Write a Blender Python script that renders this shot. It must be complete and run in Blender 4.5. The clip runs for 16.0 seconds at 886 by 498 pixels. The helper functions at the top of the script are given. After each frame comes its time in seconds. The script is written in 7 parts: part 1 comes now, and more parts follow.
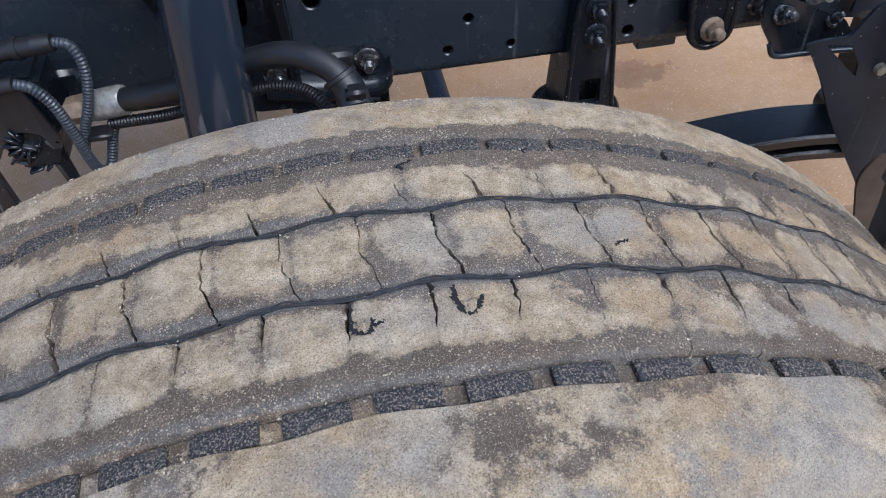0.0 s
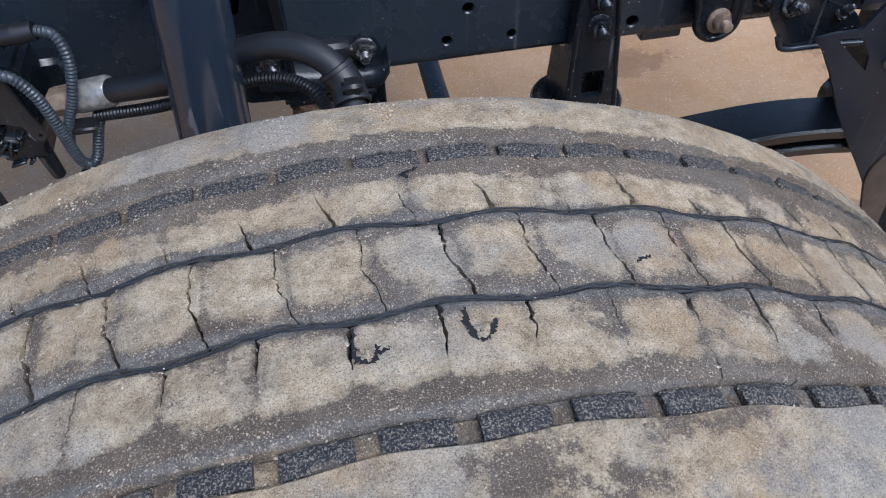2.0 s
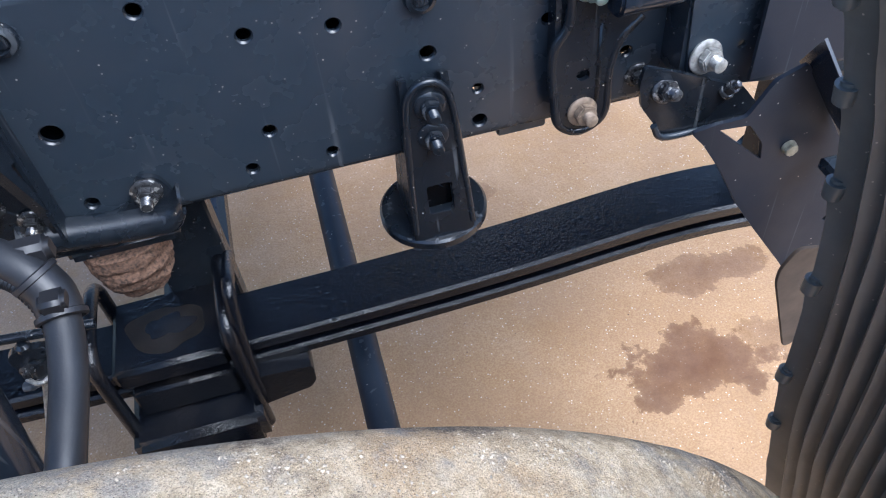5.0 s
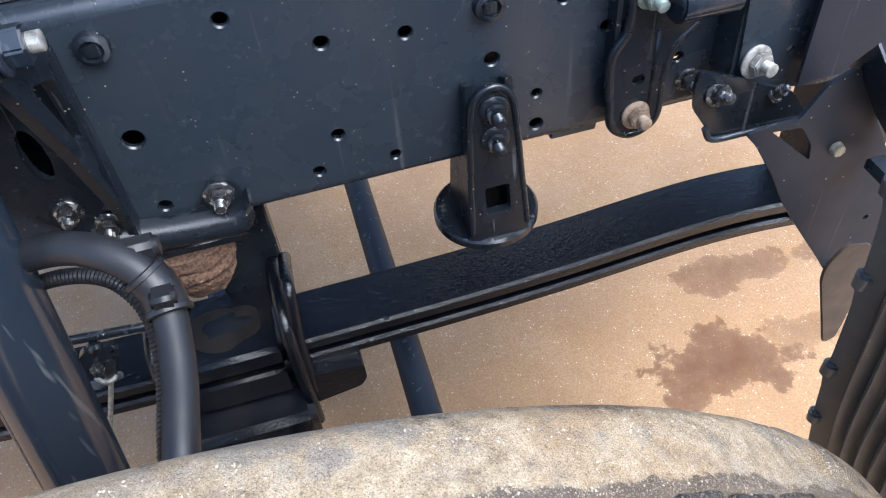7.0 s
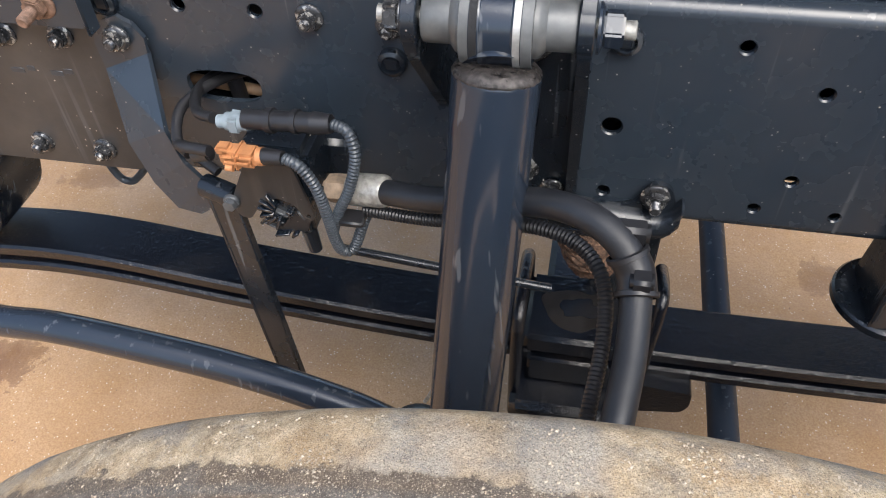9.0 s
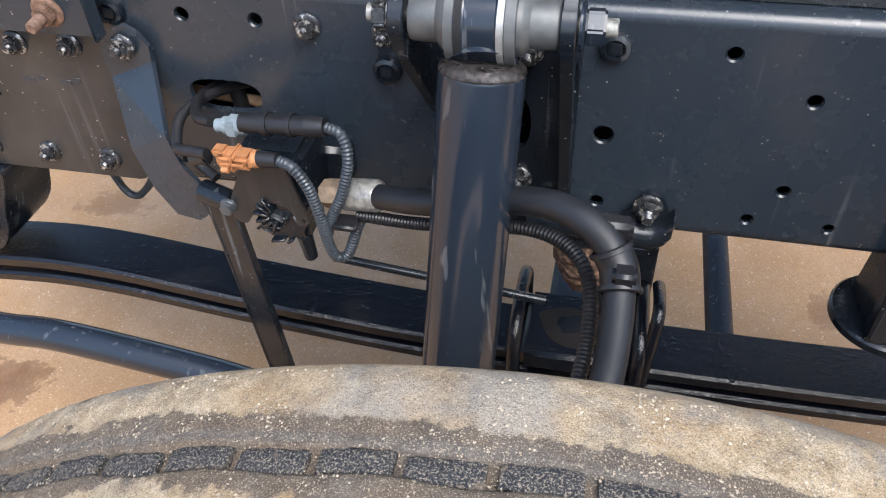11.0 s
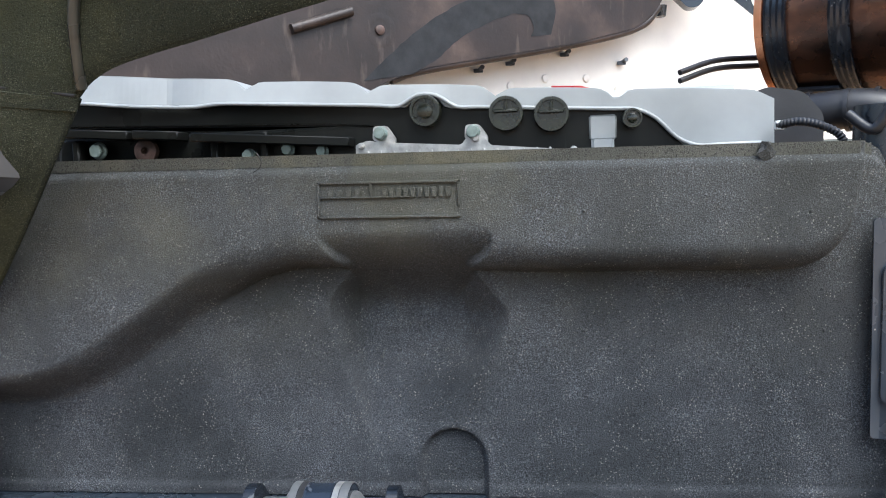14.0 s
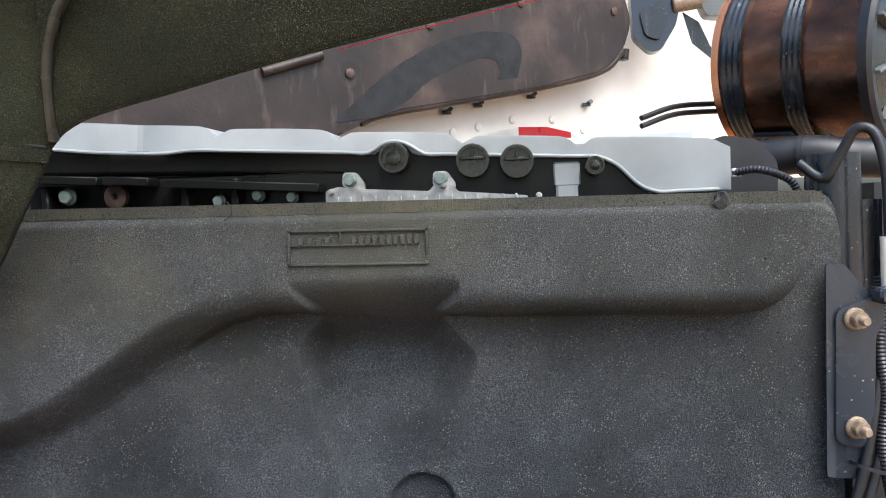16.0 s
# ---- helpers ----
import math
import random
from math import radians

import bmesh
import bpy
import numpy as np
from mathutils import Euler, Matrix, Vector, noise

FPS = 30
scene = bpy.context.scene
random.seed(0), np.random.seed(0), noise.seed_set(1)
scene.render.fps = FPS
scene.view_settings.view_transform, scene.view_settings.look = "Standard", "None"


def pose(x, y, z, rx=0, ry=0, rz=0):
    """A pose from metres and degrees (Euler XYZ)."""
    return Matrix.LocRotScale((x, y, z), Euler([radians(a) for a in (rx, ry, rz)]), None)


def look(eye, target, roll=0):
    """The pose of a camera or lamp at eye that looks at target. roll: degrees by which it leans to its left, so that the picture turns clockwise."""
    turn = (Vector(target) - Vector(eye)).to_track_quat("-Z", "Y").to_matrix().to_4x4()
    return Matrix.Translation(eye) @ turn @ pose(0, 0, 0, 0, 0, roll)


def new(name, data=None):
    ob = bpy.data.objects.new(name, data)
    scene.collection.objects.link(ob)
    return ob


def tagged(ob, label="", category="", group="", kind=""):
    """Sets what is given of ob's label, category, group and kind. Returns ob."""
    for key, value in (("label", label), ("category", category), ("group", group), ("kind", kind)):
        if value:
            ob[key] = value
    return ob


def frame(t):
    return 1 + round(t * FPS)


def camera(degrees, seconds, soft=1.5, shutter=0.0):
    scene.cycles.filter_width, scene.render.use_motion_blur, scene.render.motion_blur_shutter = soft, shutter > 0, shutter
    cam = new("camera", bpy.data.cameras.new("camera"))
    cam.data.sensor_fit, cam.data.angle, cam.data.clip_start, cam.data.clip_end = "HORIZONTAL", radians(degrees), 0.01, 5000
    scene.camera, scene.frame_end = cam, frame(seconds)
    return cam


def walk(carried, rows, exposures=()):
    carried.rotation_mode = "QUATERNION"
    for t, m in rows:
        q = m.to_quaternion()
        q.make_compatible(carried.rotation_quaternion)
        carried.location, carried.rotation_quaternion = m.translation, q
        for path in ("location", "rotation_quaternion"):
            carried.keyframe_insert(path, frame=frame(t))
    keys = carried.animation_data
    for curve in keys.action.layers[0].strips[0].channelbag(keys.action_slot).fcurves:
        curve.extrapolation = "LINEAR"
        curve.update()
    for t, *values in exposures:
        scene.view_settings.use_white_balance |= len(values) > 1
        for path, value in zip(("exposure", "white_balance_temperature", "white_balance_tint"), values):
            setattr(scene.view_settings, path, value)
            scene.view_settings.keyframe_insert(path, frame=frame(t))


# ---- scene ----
cam = camera(58.68, 16.0, soft=1.05)
PATH = [
    (0, (-0.139, -0.916, 1.356), (0.06, 0.434, -0.106), -3.0),
    (0.5, (-0.132, -0.895, 1.349), (0.076, 0.45, -0.116), -2.6),
    (1, (-0.146, -0.899, 1.354), (0.068, 0.435, -0.121), -2.3),
    (1.5, (-0.149, -0.894, 1.35), (0.065, 0.432, -0.131), -2.2),
    (2, (-0.142, -0.883, 1.344), (0.073, 0.437, -0.143), -2.1),
    (2.5, (-0.098, -0.865, 1.351), (0.107, 0.448, -0.145), -2.4),
    (3, (-0.013, -0.788, 1.335), (0.185, 0.517, -0.168), -2.6),
    (3.5, (0.052, -0.73, 1.315), (0.242, 0.573, -0.19), -3.4),
    (4, (0.075, -0.689, 1.32), (0.306, 0.608, -0.184), -6.3),
    (4.2, (0.087, -0.677, 1.315), (0.324, 0.63, -0.181), -6.5),
    (6.3, (0.094, -0.683, 1.322), (0.332, 0.639, -0.16), -7.1),
    (6.5, (0.082, -0.684, 1.324), (0.322, 0.639, -0.157), -7.1),
    (7, (0.014, -0.682, 1.337), (0.272, 0.644, -0.138), -6.4),
    (7.5, (-0.072, -0.69, 1.356), (0.181, 0.641, -0.115), -3.1),
    (8, (-0.143, -0.704, 1.362), (-0.096, 0.665, -0.096), -1.8),
    (8.5, (-0.179, -0.712, 1.379), (-0.389, 0.654, -0.066), -2.0),
    (8.7, (-0.188, -0.708, 1.384), (-0.467, 0.647, -0.06), -2.1),
    (10.8, (-0.15, -0.724, 1.354), (-0.513, 0.648, -0.055), -3.4),
    (11, (-0.151, -0.738, 1.353), (-0.52, 0.687, -0.001), -3.0),
    (11.5, (-0.133, -0.782, 1.375), (-0.561, 0.834, 0.277), -3.2),
    (12, (-0.11, -0.847, 1.379), (-0.57, 0.938, 0.605), -2.9),
    (12.5, (-0.093, -0.917, 1.374), (-0.555, 0.992, 0.997), -2.4),
    (13, (-0.053, -0.929, 1.381), (-0.51, 1.007, 1.169), -2.2),
    (13.5, (-0.028, -0.898, 1.373), (-0.339, 1.069, 1.181), -2.4),
    (14, (-0.033, -0.862, 1.381), (-0.295, 1.112, 1.194), -2.3),
    (14.5, (-0.066, -0.849, 1.397), (-0.287, 1.131, 1.223), -2.3),
    (15, (-0.047, -0.848, 1.4), (-0.264, 1.135, 1.247), -2.3),
    (15.5, (-0.037, -0.854, 1.395), (-0.249, 1.131, 1.276), -2.4),
    (16, (-0.028, -0.878, 1.397), (-0.213, 1.11, 1.291), -2.4),
]
EXPOSE = [(0.0, 0.42, 5350, 9), (2.5, 0.48, 5200, 9), (3.5, 0.85, 5100, 8), (4.2, 1.1, 5050, 8), (6.3, 1.4, 5450, 8), (7.5, 1.4, 5550, 8), (8.5, 1.15, 6250, 8), (11.0, 1.15, 5950, 8), (11.6, 1.2, 5750, 5), (12.0, 1.85, 5550, 0), (12.5, 2.05, 5700, 0), (13.0, 1.6, 5700, 0), (14.0, 1.33, 5720, 5), (16.0, 1.24, 5950, 6)]
walk(cam, [(t, look(eye, aim, roll)) for t, eye, aim, roll in PATH], EXPOSE)

# ---- light ----
world = bpy.data.worlds.new("sky")
scene.world = world
world.use_nodes = True
wn = world.node_tree.nodes
sky = wn.new("ShaderNodeTexSky")
sky.sky_type, sky.sun_disc, sky.sun_elevation, sky.sun_rotation = "NISHITA", False, radians(55), radians(145)
sky.dust_density = 4.0
world.node_tree.links.new(sky.outputs[0], wn["Background"].inputs[0])
wn["Background"].inputs[1].default_value = 0.15
sun = new("sun", bpy.data.lights.new("sun", "SUN"))
sun.data.energy, sun.data.angle, sun.data.color = 1.6, radians(50), (1.0, 0.97, 0.93)
sun.matrix_world = look((1.8, -2.6, 4.6), (0, 0, 0))


# ---- materials ----
class Nodes:
    """A short hand for node materials."""

    def __init__(self, name, rough=0.6, metal=0.0):
        self.m = bpy.data.materials.new(name)
        self.m.use_nodes = True
        self.t = self.m.node_tree
        self.b = self.t.nodes["Principled BSDF"]
        self.b.inputs["Roughness"].default_value = rough
        self.b.inputs["Metallic"].default_value = metal
        self.pos = self.t.nodes.new("ShaderNodeNewGeometry").outputs["Position"]

    def link(self, a, b):
        self.t.links.new(a, b)

    def stretch(self, sx, sy, sz):
        n = self.t.nodes.new("ShaderNodeMapping")
        n.inputs["Scale"].default_value = (sx, sy, sz)
        self.link(self.pos, n.inputs[0])
        return n.outputs[0]

    def noise(self, scale, detail=3.0, vec=None, rough=0.55):
        n = self.t.nodes.new("ShaderNodeTexNoise")
        n.inputs["Scale"].default_value, n.inputs["Detail"].default_value = scale, detail
        n.inputs["Roughness"].default_value = rough
        self.link(vec or self.pos, n.inputs["Vector"])
        return n.outputs["Fac"]

    def cells(self, scale, vec=None):
        n = self.t.nodes.new("ShaderNodeTexVoronoi")
        n.inputs["Scale"].default_value = scale
        self.link(vec or self.pos, n.inputs["Vector"])
        return n.outputs["Distance"]

    def ramp(self, fac, stops):
        n = self.t.nodes.new("ShaderNodeValToRGB")
        e = n.color_ramp.elements
        while len(e) < len(stops):
            e.new(0.5)
        for s, (p, c) in zip(e, stops):
            s.position = p
            s.color = (c, c, c, 1) if isinstance(c, (int, float)) else (*c, 1)
        self.link(fac, n.inputs[0])
        return n.outputs[0]

    def math(self, op, a, b=0.0, c=None):
        n = self.t.nodes.new("ShaderNodeMath")
        n.operation = op
        for i, v in enumerate((a, b, c)):
            if v is None:
                continue
            if isinstance(v, (int, float)):
                n.inputs[i].default_value = v
            else:
                self.link(v, n.inputs[i])
        return n.outputs[0]

    def mix(self, fac, a, b):
        n = self.t.nodes.new("ShaderNodeMix")
        n.data_type = "RGBA"
        for s, v in ((n.inputs[0], fac), (n.inputs[6], a), (n.inputs[7], b)):
            if isinstance(v, (int, float)):
                s.default_value = v
            elif isinstance(v, tuple):
                s.default_value = (*v, 1)
            else:
                self.link(v, s)
        return n.outputs[2]

    def axis(self, k):
        n = self.t.nodes.new("ShaderNodeSeparateXYZ")
        self.link(self.pos, n.inputs[0])
        return n.outputs[k]

    def colour(self, c):
        if isinstance(c, tuple):
            self.b.inputs["Base Color"].default_value = (*c, 1)
        else:
            self.link(c, self.b.inputs["Base Color"])
        return self

    def rough(self, r):
        self.link(r, self.b.inputs["Roughness"])
        return self

    def bump(self, height, strength=0.3, dist=0.002):
        n = self.t.nodes.new("ShaderNodeBump")
        n.inputs["Strength"].default_value, n.inputs["Distance"].default_value = strength, dist
        self.link(height, n.inputs["Height"])
        self.link(n.outputs[0], self.b.inputs["Normal"])
        return self


def painted(name, base, rough, dust=(0.16, 0.13, 0.10), amount=0.35, fleck=True, gloss=0.6):
    """Paint with thin dust, soft streaks and a few pale flecks of dirt."""
    n = Nodes(name, rough)
    n.b.inputs["Specular IOR Level"].default_value = gloss
    film = n.ramp(n.noise(5, 6, rough=0.65), [(0.40, 0.0), (0.85, amount)])
    streak = n.ramp(n.noise(30, 3, n.stretch(1, 1, 0.08)), [(0.5, 0.0), (0.8, amount * 0.6)])
    c = n.mix(n.math("MAXIMUM", film, streak), base, dust)
    if fleck:
        spots = n.ramp(n.cells(95), [(0.05, 1.0), (0.12, 0.0)])
        rare = n.ramp(n.noise(31, 2), [(0.50, 0.0), (0.57, 0.9)])
        c = n.mix(n.math("MULTIPLY", spots, rare), c, (0.42, 0.38, 0.33))
    runs = n.ramp(n.noise(75, 2, n.stretch(1, 1, 0.03)), [(0.64, 0.0), (0.70, 1.0)])
    c = n.mix(n.math("MULTIPLY", runs, n.ramp(n.noise(3.5, 3), [(0.42, 0.0), (0.58, 0.6)])), c, (0.12, 0.127, 0.135))
    n.colour(c)
    n.rough(n.ramp(n.noise(18, 4), [(0.3, rough - 0.05), (0.75, rough + 0.10)]))
    n.bump(n.noise(420, 2), 0.12, 0.0006)
    return n.m


def wet_paint(name, base, rough):
    """Thick glossy paint with a hammered, damp surface."""
    n = Nodes(name, rough)
    n.b.inputs["Specular IOR Level"].default_value = 0.5
    n.colour(n.mix(n.ramp(n.noise(9, 5), [(0.55, 0.0), (0.75, 0.12)]), base, (0.12, 0.10, 0.08)))
    n.rough(n.ramp(n.noise(14, 4), [(0.35, rough), (0.7, rough + 0.16)]))
    n.bump(n.math("ADD", n.noise(300, 3, rough=0.6), n.math("MULTIPLY", n.ramp(n.cells(70), [(0.10, 1.0), (0.30, 0.0)]), 0.5)), 0.6, 0.0018)
    return n.m


def plain(name, base, rough=0.5, metal=0.0, vary=0.25, scale=40, bump=0.1):
    n = Nodes(name, rough, metal)
    dark = tuple(v * (1 - vary) for v in base)
    light = tuple(min(1.0, v * (1 + vary)) for v in base)
    n.colour(n.ramp(n.noise(scale, 5), [(0.3, dark), (0.7, light)]))
    n.rough(n.ramp(n.noise(scale * 0.6, 3), [(0.3, max(0.05, rough - 0.1)), (0.7, min(1, rough + 0.12))]))
    n.bump(n.noise(scale * 9, 2), bump, 0.001)
    return n.m


def chip_paint(m):
    """Bright flecks where the paint has flaked off."""
    t, b = m.node_tree, m.node_tree.nodes["Principled BSDF"]
    nz, rp, mx = t.nodes.new("ShaderNodeTexNoise"), t.nodes.new("ShaderNodeValToRGB"), t.nodes.new("ShaderNodeMix")
    nz.inputs["Scale"].default_value, nz.inputs["Detail"].default_value = 150, 2
    t.links.new(t.nodes.new("ShaderNodeNewGeometry").outputs["Position"], nz.inputs["Vector"])
    rp.color_ramp.elements[0].position, rp.color_ramp.elements[1].position = 0.58, 0.62
    t.links.new(nz.outputs["Fac"], rp.inputs[0])
    mx.data_type = "RGBA"
    mx.inputs[7].default_value = (0.36, 0.35, 0.33, 1)
    t.links.new(b.inputs["Base Color"].links[0].from_socket, mx.inputs[6])
    t.links.new(rp.outputs[0], mx.inputs[0])
    t.links.new(mx.outputs[2], b.inputs["Base Color"])


M_RAIL = painted("chassis_paint", (0.0195, 0.0275, 0.0385), 0.25, amount=0.08)
M_DUSTY = painted("dusty_chassis_paint", (0.013, 0.0145, 0.017), 0.34, dust=(0.13, 0.11, 0.095), amount=0.45)
M_CAST = painted("cast_iron_paint", (0.0070, 0.0105, 0.0160), 0.24, amount=0.045)
M_SPRING = wet_paint("spring_paint", (0.0035, 0.0046, 0.0078), 0.10)
M_SHOCK = painted("shock_paint", (0.014, 0.0205, 0.032), 0.14, amount=0.05, fleck=False)
M_RUBBER = plain("hose_rubber", (0.013, 0.014, 0.017), 0.45, bump=0.15)
M_PLASTIC = plain("black_plastic", (0.014, 0.014, 0.016), 0.42)
M_STEEL = plain("dirty_zinc", (0.31, 0.30, 0.275), 0.42, 0.4, 0.5, 140)
M_BRASS = plain("yellow_zinc", (0.30, 0.275, 0.20), 0.5, 0.3, 0.3, 150)
M_RUSTY = plain("rusty_steel", (0.20, 0.122, 0.085), 0.6, 0.35, 0.55, 130, 0.4)
M_BROWN = plain("brown_bolt", (0.27, 0.20, 0.14), 0.6, 0.3, 0.35, 130, 0.3)
M_GREEN = plain("green_bolt", (0.20, 0.245, 0.22), 0.45, 0.2, 0.25, 90)
M_BLACKBOLT = plain("black_bolt", (0.055, 0.056, 0.06), 0.24, 0.55, 0.6, 160)
chip_paint(M_BLACKBOLT)
M_ALLOY = plain("alloy", (0.42, 0.41, 0.39), 0.45, 0.7, 0.3, 90)
M_SLEEVE = plain("grey_sleeve", (0.085, 0.092, 0.10), 0.38, 0.35, 0.2, 40)
M_ORANGE = plain("orange_plastic", (0.40, 0.175, 0.072), 0.45, 0, 0.25, 60)
M_CABLE = plain("blue_grey_sheath", (0.040, 0.048, 0.058), 0.36, 0, 0.25, 60)
M_BUSH = plain("pale_bushing", (0.105, 0.108, 0.108), 0.42, 0.2, 0.25, 60)
M_PIPE = plain("tan_pipe", (0.30, 0.19, 0.11), 0.5, 0, 0.25, 60)
M_GREY = plain("grey_plastic", (0.20, 0.24, 0.265), 0.45, 0, 0.15, 60)
M_WHITE = plain("white_cover_plastic", (0.285, 0.300, 0.300), 0.4, 0, 0.14, 9, 0.05)
M_ENGINE = painted("engine_black", (0.0060, 0.0068, 0.0062), 0.30, amount=0.05, fleck=False, gloss=0.18)
M_CAPD = plain("olive_black_cap", (0.014, 0.0155, 0.010), 0.24, 0, 0.4, 60)
M_BEIGE = plain("beige_paint", (0.74, 0.69, 0.62), 0.5, 0, 0.1, 6)
M_TAN = plain("tan_fender_paint", (0.150, 0.138, 0.098), 0.55, 0, 0.12, 7)
M_RED = plain("red_film", (0.6, 0.03, 0.04), 0.35, 0, 0.1, 30)
M_TAPE = plain("white_film", (0.75, 0.74, 0.70), 0.35, 0, 0.1, 30)
M_BUMP = plain("dried_mud_rubber", (0.135, 0.078, 0.050), 0.95, 0, 0.9, 240, 1.0)


def tyre_material():
    """Worn rubber: tan dust over the middle of each rib, brown damp edges along the grooves, bare grey lips."""
    n = Nodes("dusty_tyre_rubber", 0.9)
    y = n.axis(1)
    wob = n.math("MULTIPLY", n.math("SUBTRACT", n.noise(24, 5, rough=0.65), 0.5), 0.024)
    wob = n.math("ADD", wob, n.math("MULTIPLY", n.math("SUBTRACT", n.noise(110, 3), 0.5), 0.008))
    stop = lambda yy: (yy + 0.81) / 0.33
    u = n.math("MULTIPLY", n.math("ADD", n.math("ADD", y, wob), 0.81), 1 / 0.33)
    plainu = n.math("MULTIPLY", n.math("ADD", n.math("ADD", y, n.math("MULTIPLY", wob, 0.15)), 0.81), 1 / 0.33)
    dust = n.ramp(u, [(stop(-0.785), 0.85), (stop(-0.755), 0.98), (stop(-0.738), 0.62), (stop(-0.712), 0.1), (stop(-0.700), 0.9), (stop(-0.679), 0.85),
                      (stop(-0.670), 0.2), (stop(-0.659), 0.35), (stop(-0.650), 0.9), (stop(-0.628), 0.92), (stop(-0.619), 0.3), (stop(-0.609), 0.25),
                      (stop(-0.601), 0.88), (stop(-0.588), 0.9), (stop(-0.578), 0.1), (stop(-0.546), 0.1), (stop(-0.538), 0.95), (stop(-0.515), 0.9), (stop(-0.492), 0.5)])
    ang = n.math("ARCTAN2", n.math("ADD", n.axis(0), 0.155), n.math("SUBTRACT", n.axis(2), 0.494))
    turn = n.math("ADD", n.math("MULTIPLY", ang, 88 / (2 * math.pi)), n.math("MULTIPLY", wob, 9.0))
    mid = n.math("ABSOLUTE", n.math("SUBTRACT", n.math("FRACT", n.math("ADD", turn, 40.5)), 0.5))
    off = n.math("ABSOLUTE", n.math("SUBTRACT", n.math("FRACT", n.math("ADD", turn, 40.95)), 0.5))
    band = n.ramp(u, [(stop(-0.672), 0.0), (stop(-0.664), 1.0), (stop(-0.615), 1.0), (stop(-0.607), 0.0)])
    cell = n.mix(band, n.ramp(off, [(0.30, 1.0), (0.5, 0.55)]), n.ramp(mid, [(0.27, 1.0), (0.48, 0.38)]))
    patch = n.ramp(n.noise(15, 6, rough=0.68), [(0.35, 0.15), (0.54, 1.0)])
    shoulder = n.ramp(u, [(stop(-0.730), 1.0), (stop(-0.725), 0.0), (stop(-0.566), 0.0), (stop(-0.560), 1.0)])
    dust = n.math("MULTIPLY", n.math("MULTIPLY", dust, patch), n.math("MAXIMUM", cell, shoulder))
    dust = n.ramp(n.math("ADD", dust, n.math("MULTIPLY", n.math("SUBTRACT", n.noise(330, 5, rough=0.8), 0.5), 0.55)), [(0.26, 0.0), (0.40, 0.75), (0.68, 1.0)])
    tan = n.ramp(n.noise(75, 6, rough=0.72), [(0.30, (0.255, 0.182, 0.104)), (0.48, (0.51, 0.393, 0.243)), (0.68, (0.74, 0.61, 0.425))])
    tan = n.mix(n.ramp(n.noise(13, 4), [(0.50, 0.0), (0.68, 0.7)]), tan, (0.46, 0.30, 0.150))
    tan = n.mix(n.ramp(n.noise(10.5, 4), [(0.54, 0.0), (0.66, 0.65)]), tan, (0.38, 0.37, 0.34))
    damp = n.ramp(n.noise(55, 6, rough=0.7), [(0.3, (0.080, 0.060, 0.042)), (0.7, (0.205, 0.152, 0.104))])
    damp = n.mix(n.ramp(n.noise(9, 3), [(0.5, 0.0), (0.7, 0.6)]), damp, (0.150, 0.130, 0.108))
    c = n.mix(dust, damp, tan)
    smear = n.math("MULTIPLY", n.ramp(n.noise(19, 6, rough=0.7), [(0.50, 0.0), (0.60, 0.75)]), n.ramp(u, [(stop(-0.760), 1.0), (stop(-0.738), 0.35), (stop(-0.555), 0.3), (stop(-0.510), 0.9)]))
    c = n.mix(smear, c, (0.250, 0.243, 0.228))
    lips = n.ramp(plainu, [(stop(-0.6725), 0.0), (stop(-0.6700), 0.8), (stop(-0.6635), 0.8), (stop(-0.6610), 0.0), (stop(-0.6180), 0.0), (stop(-0.6155), 0.8), (stop(-0.6095), 0.8), (stop(-0.6070), 0.0)])
    lips2 = n.ramp(plainu, [(stop(-0.7235), 0.0), (stop(-0.7225), 0.8), (stop(-0.7195), 0.7), (stop(-0.7165), 0.0), (stop(-0.5590), 0.0), (stop(-0.5560), 0.6), (stop(-0.5540), 0.6), (stop(-0.5500), 0.0)])
    c = n.mix(n.math("MAXIMUM", lips, lips2), c, n.ramp(n.noise(200, 4), [(0.35, (0.085, 0.084, 0.082)), (0.65, (0.215, 0.205, 0.188))]))
    fine = n.ramp(n.noise(1000, 6, rough=0.85), [(0.38, 1.0), (0.52, 0.0)])
    c = n.mix(n.math("MULTIPLY", fine, 0.8), c, (0.075, 0.056, 0.04))
    pits = n.math("MULTIPLY", n.ramp(n.cells(680), [(0.10, 1.0), (0.24, 0.0)]), n.ramp(n.noise(45, 4), [(0.44, 0.0), (0.56, 0.9)]))
    c = n.mix(pits, c, (0.040, 0.032, 0.026))
    c = n.mix(n.ramp(n.noise(1250, 3, rough=0.8), [(0.56, 0.0), (0.64, 0.6)]), c, (0.72, 0.60, 0.44))
    grit = n.ramp(n.cells(620), [(0.20, 1.0), (0.34, 0.0)])
    grit = n.math("MULTIPLY", grit, n.ramp(n.noise(60, 4), [(0.40, 0.0), (0.56, 0.9)]))
    grit = n.math("MULTIPLY", grit, n.ramp(n.noise(260, 2), [(0.48, 0.15), (0.56, 1.0)]))
    n.colour(n.mix(grit, c, (0.60, 0.48, 0.33)))
    h = n.math("ADD", n.noise(620, 5, rough=0.75), n.math("MULTIPLY", n.noise(70, 4), 1.2))
    n.bump(h, 0.95, 0.0022)
    return n.m


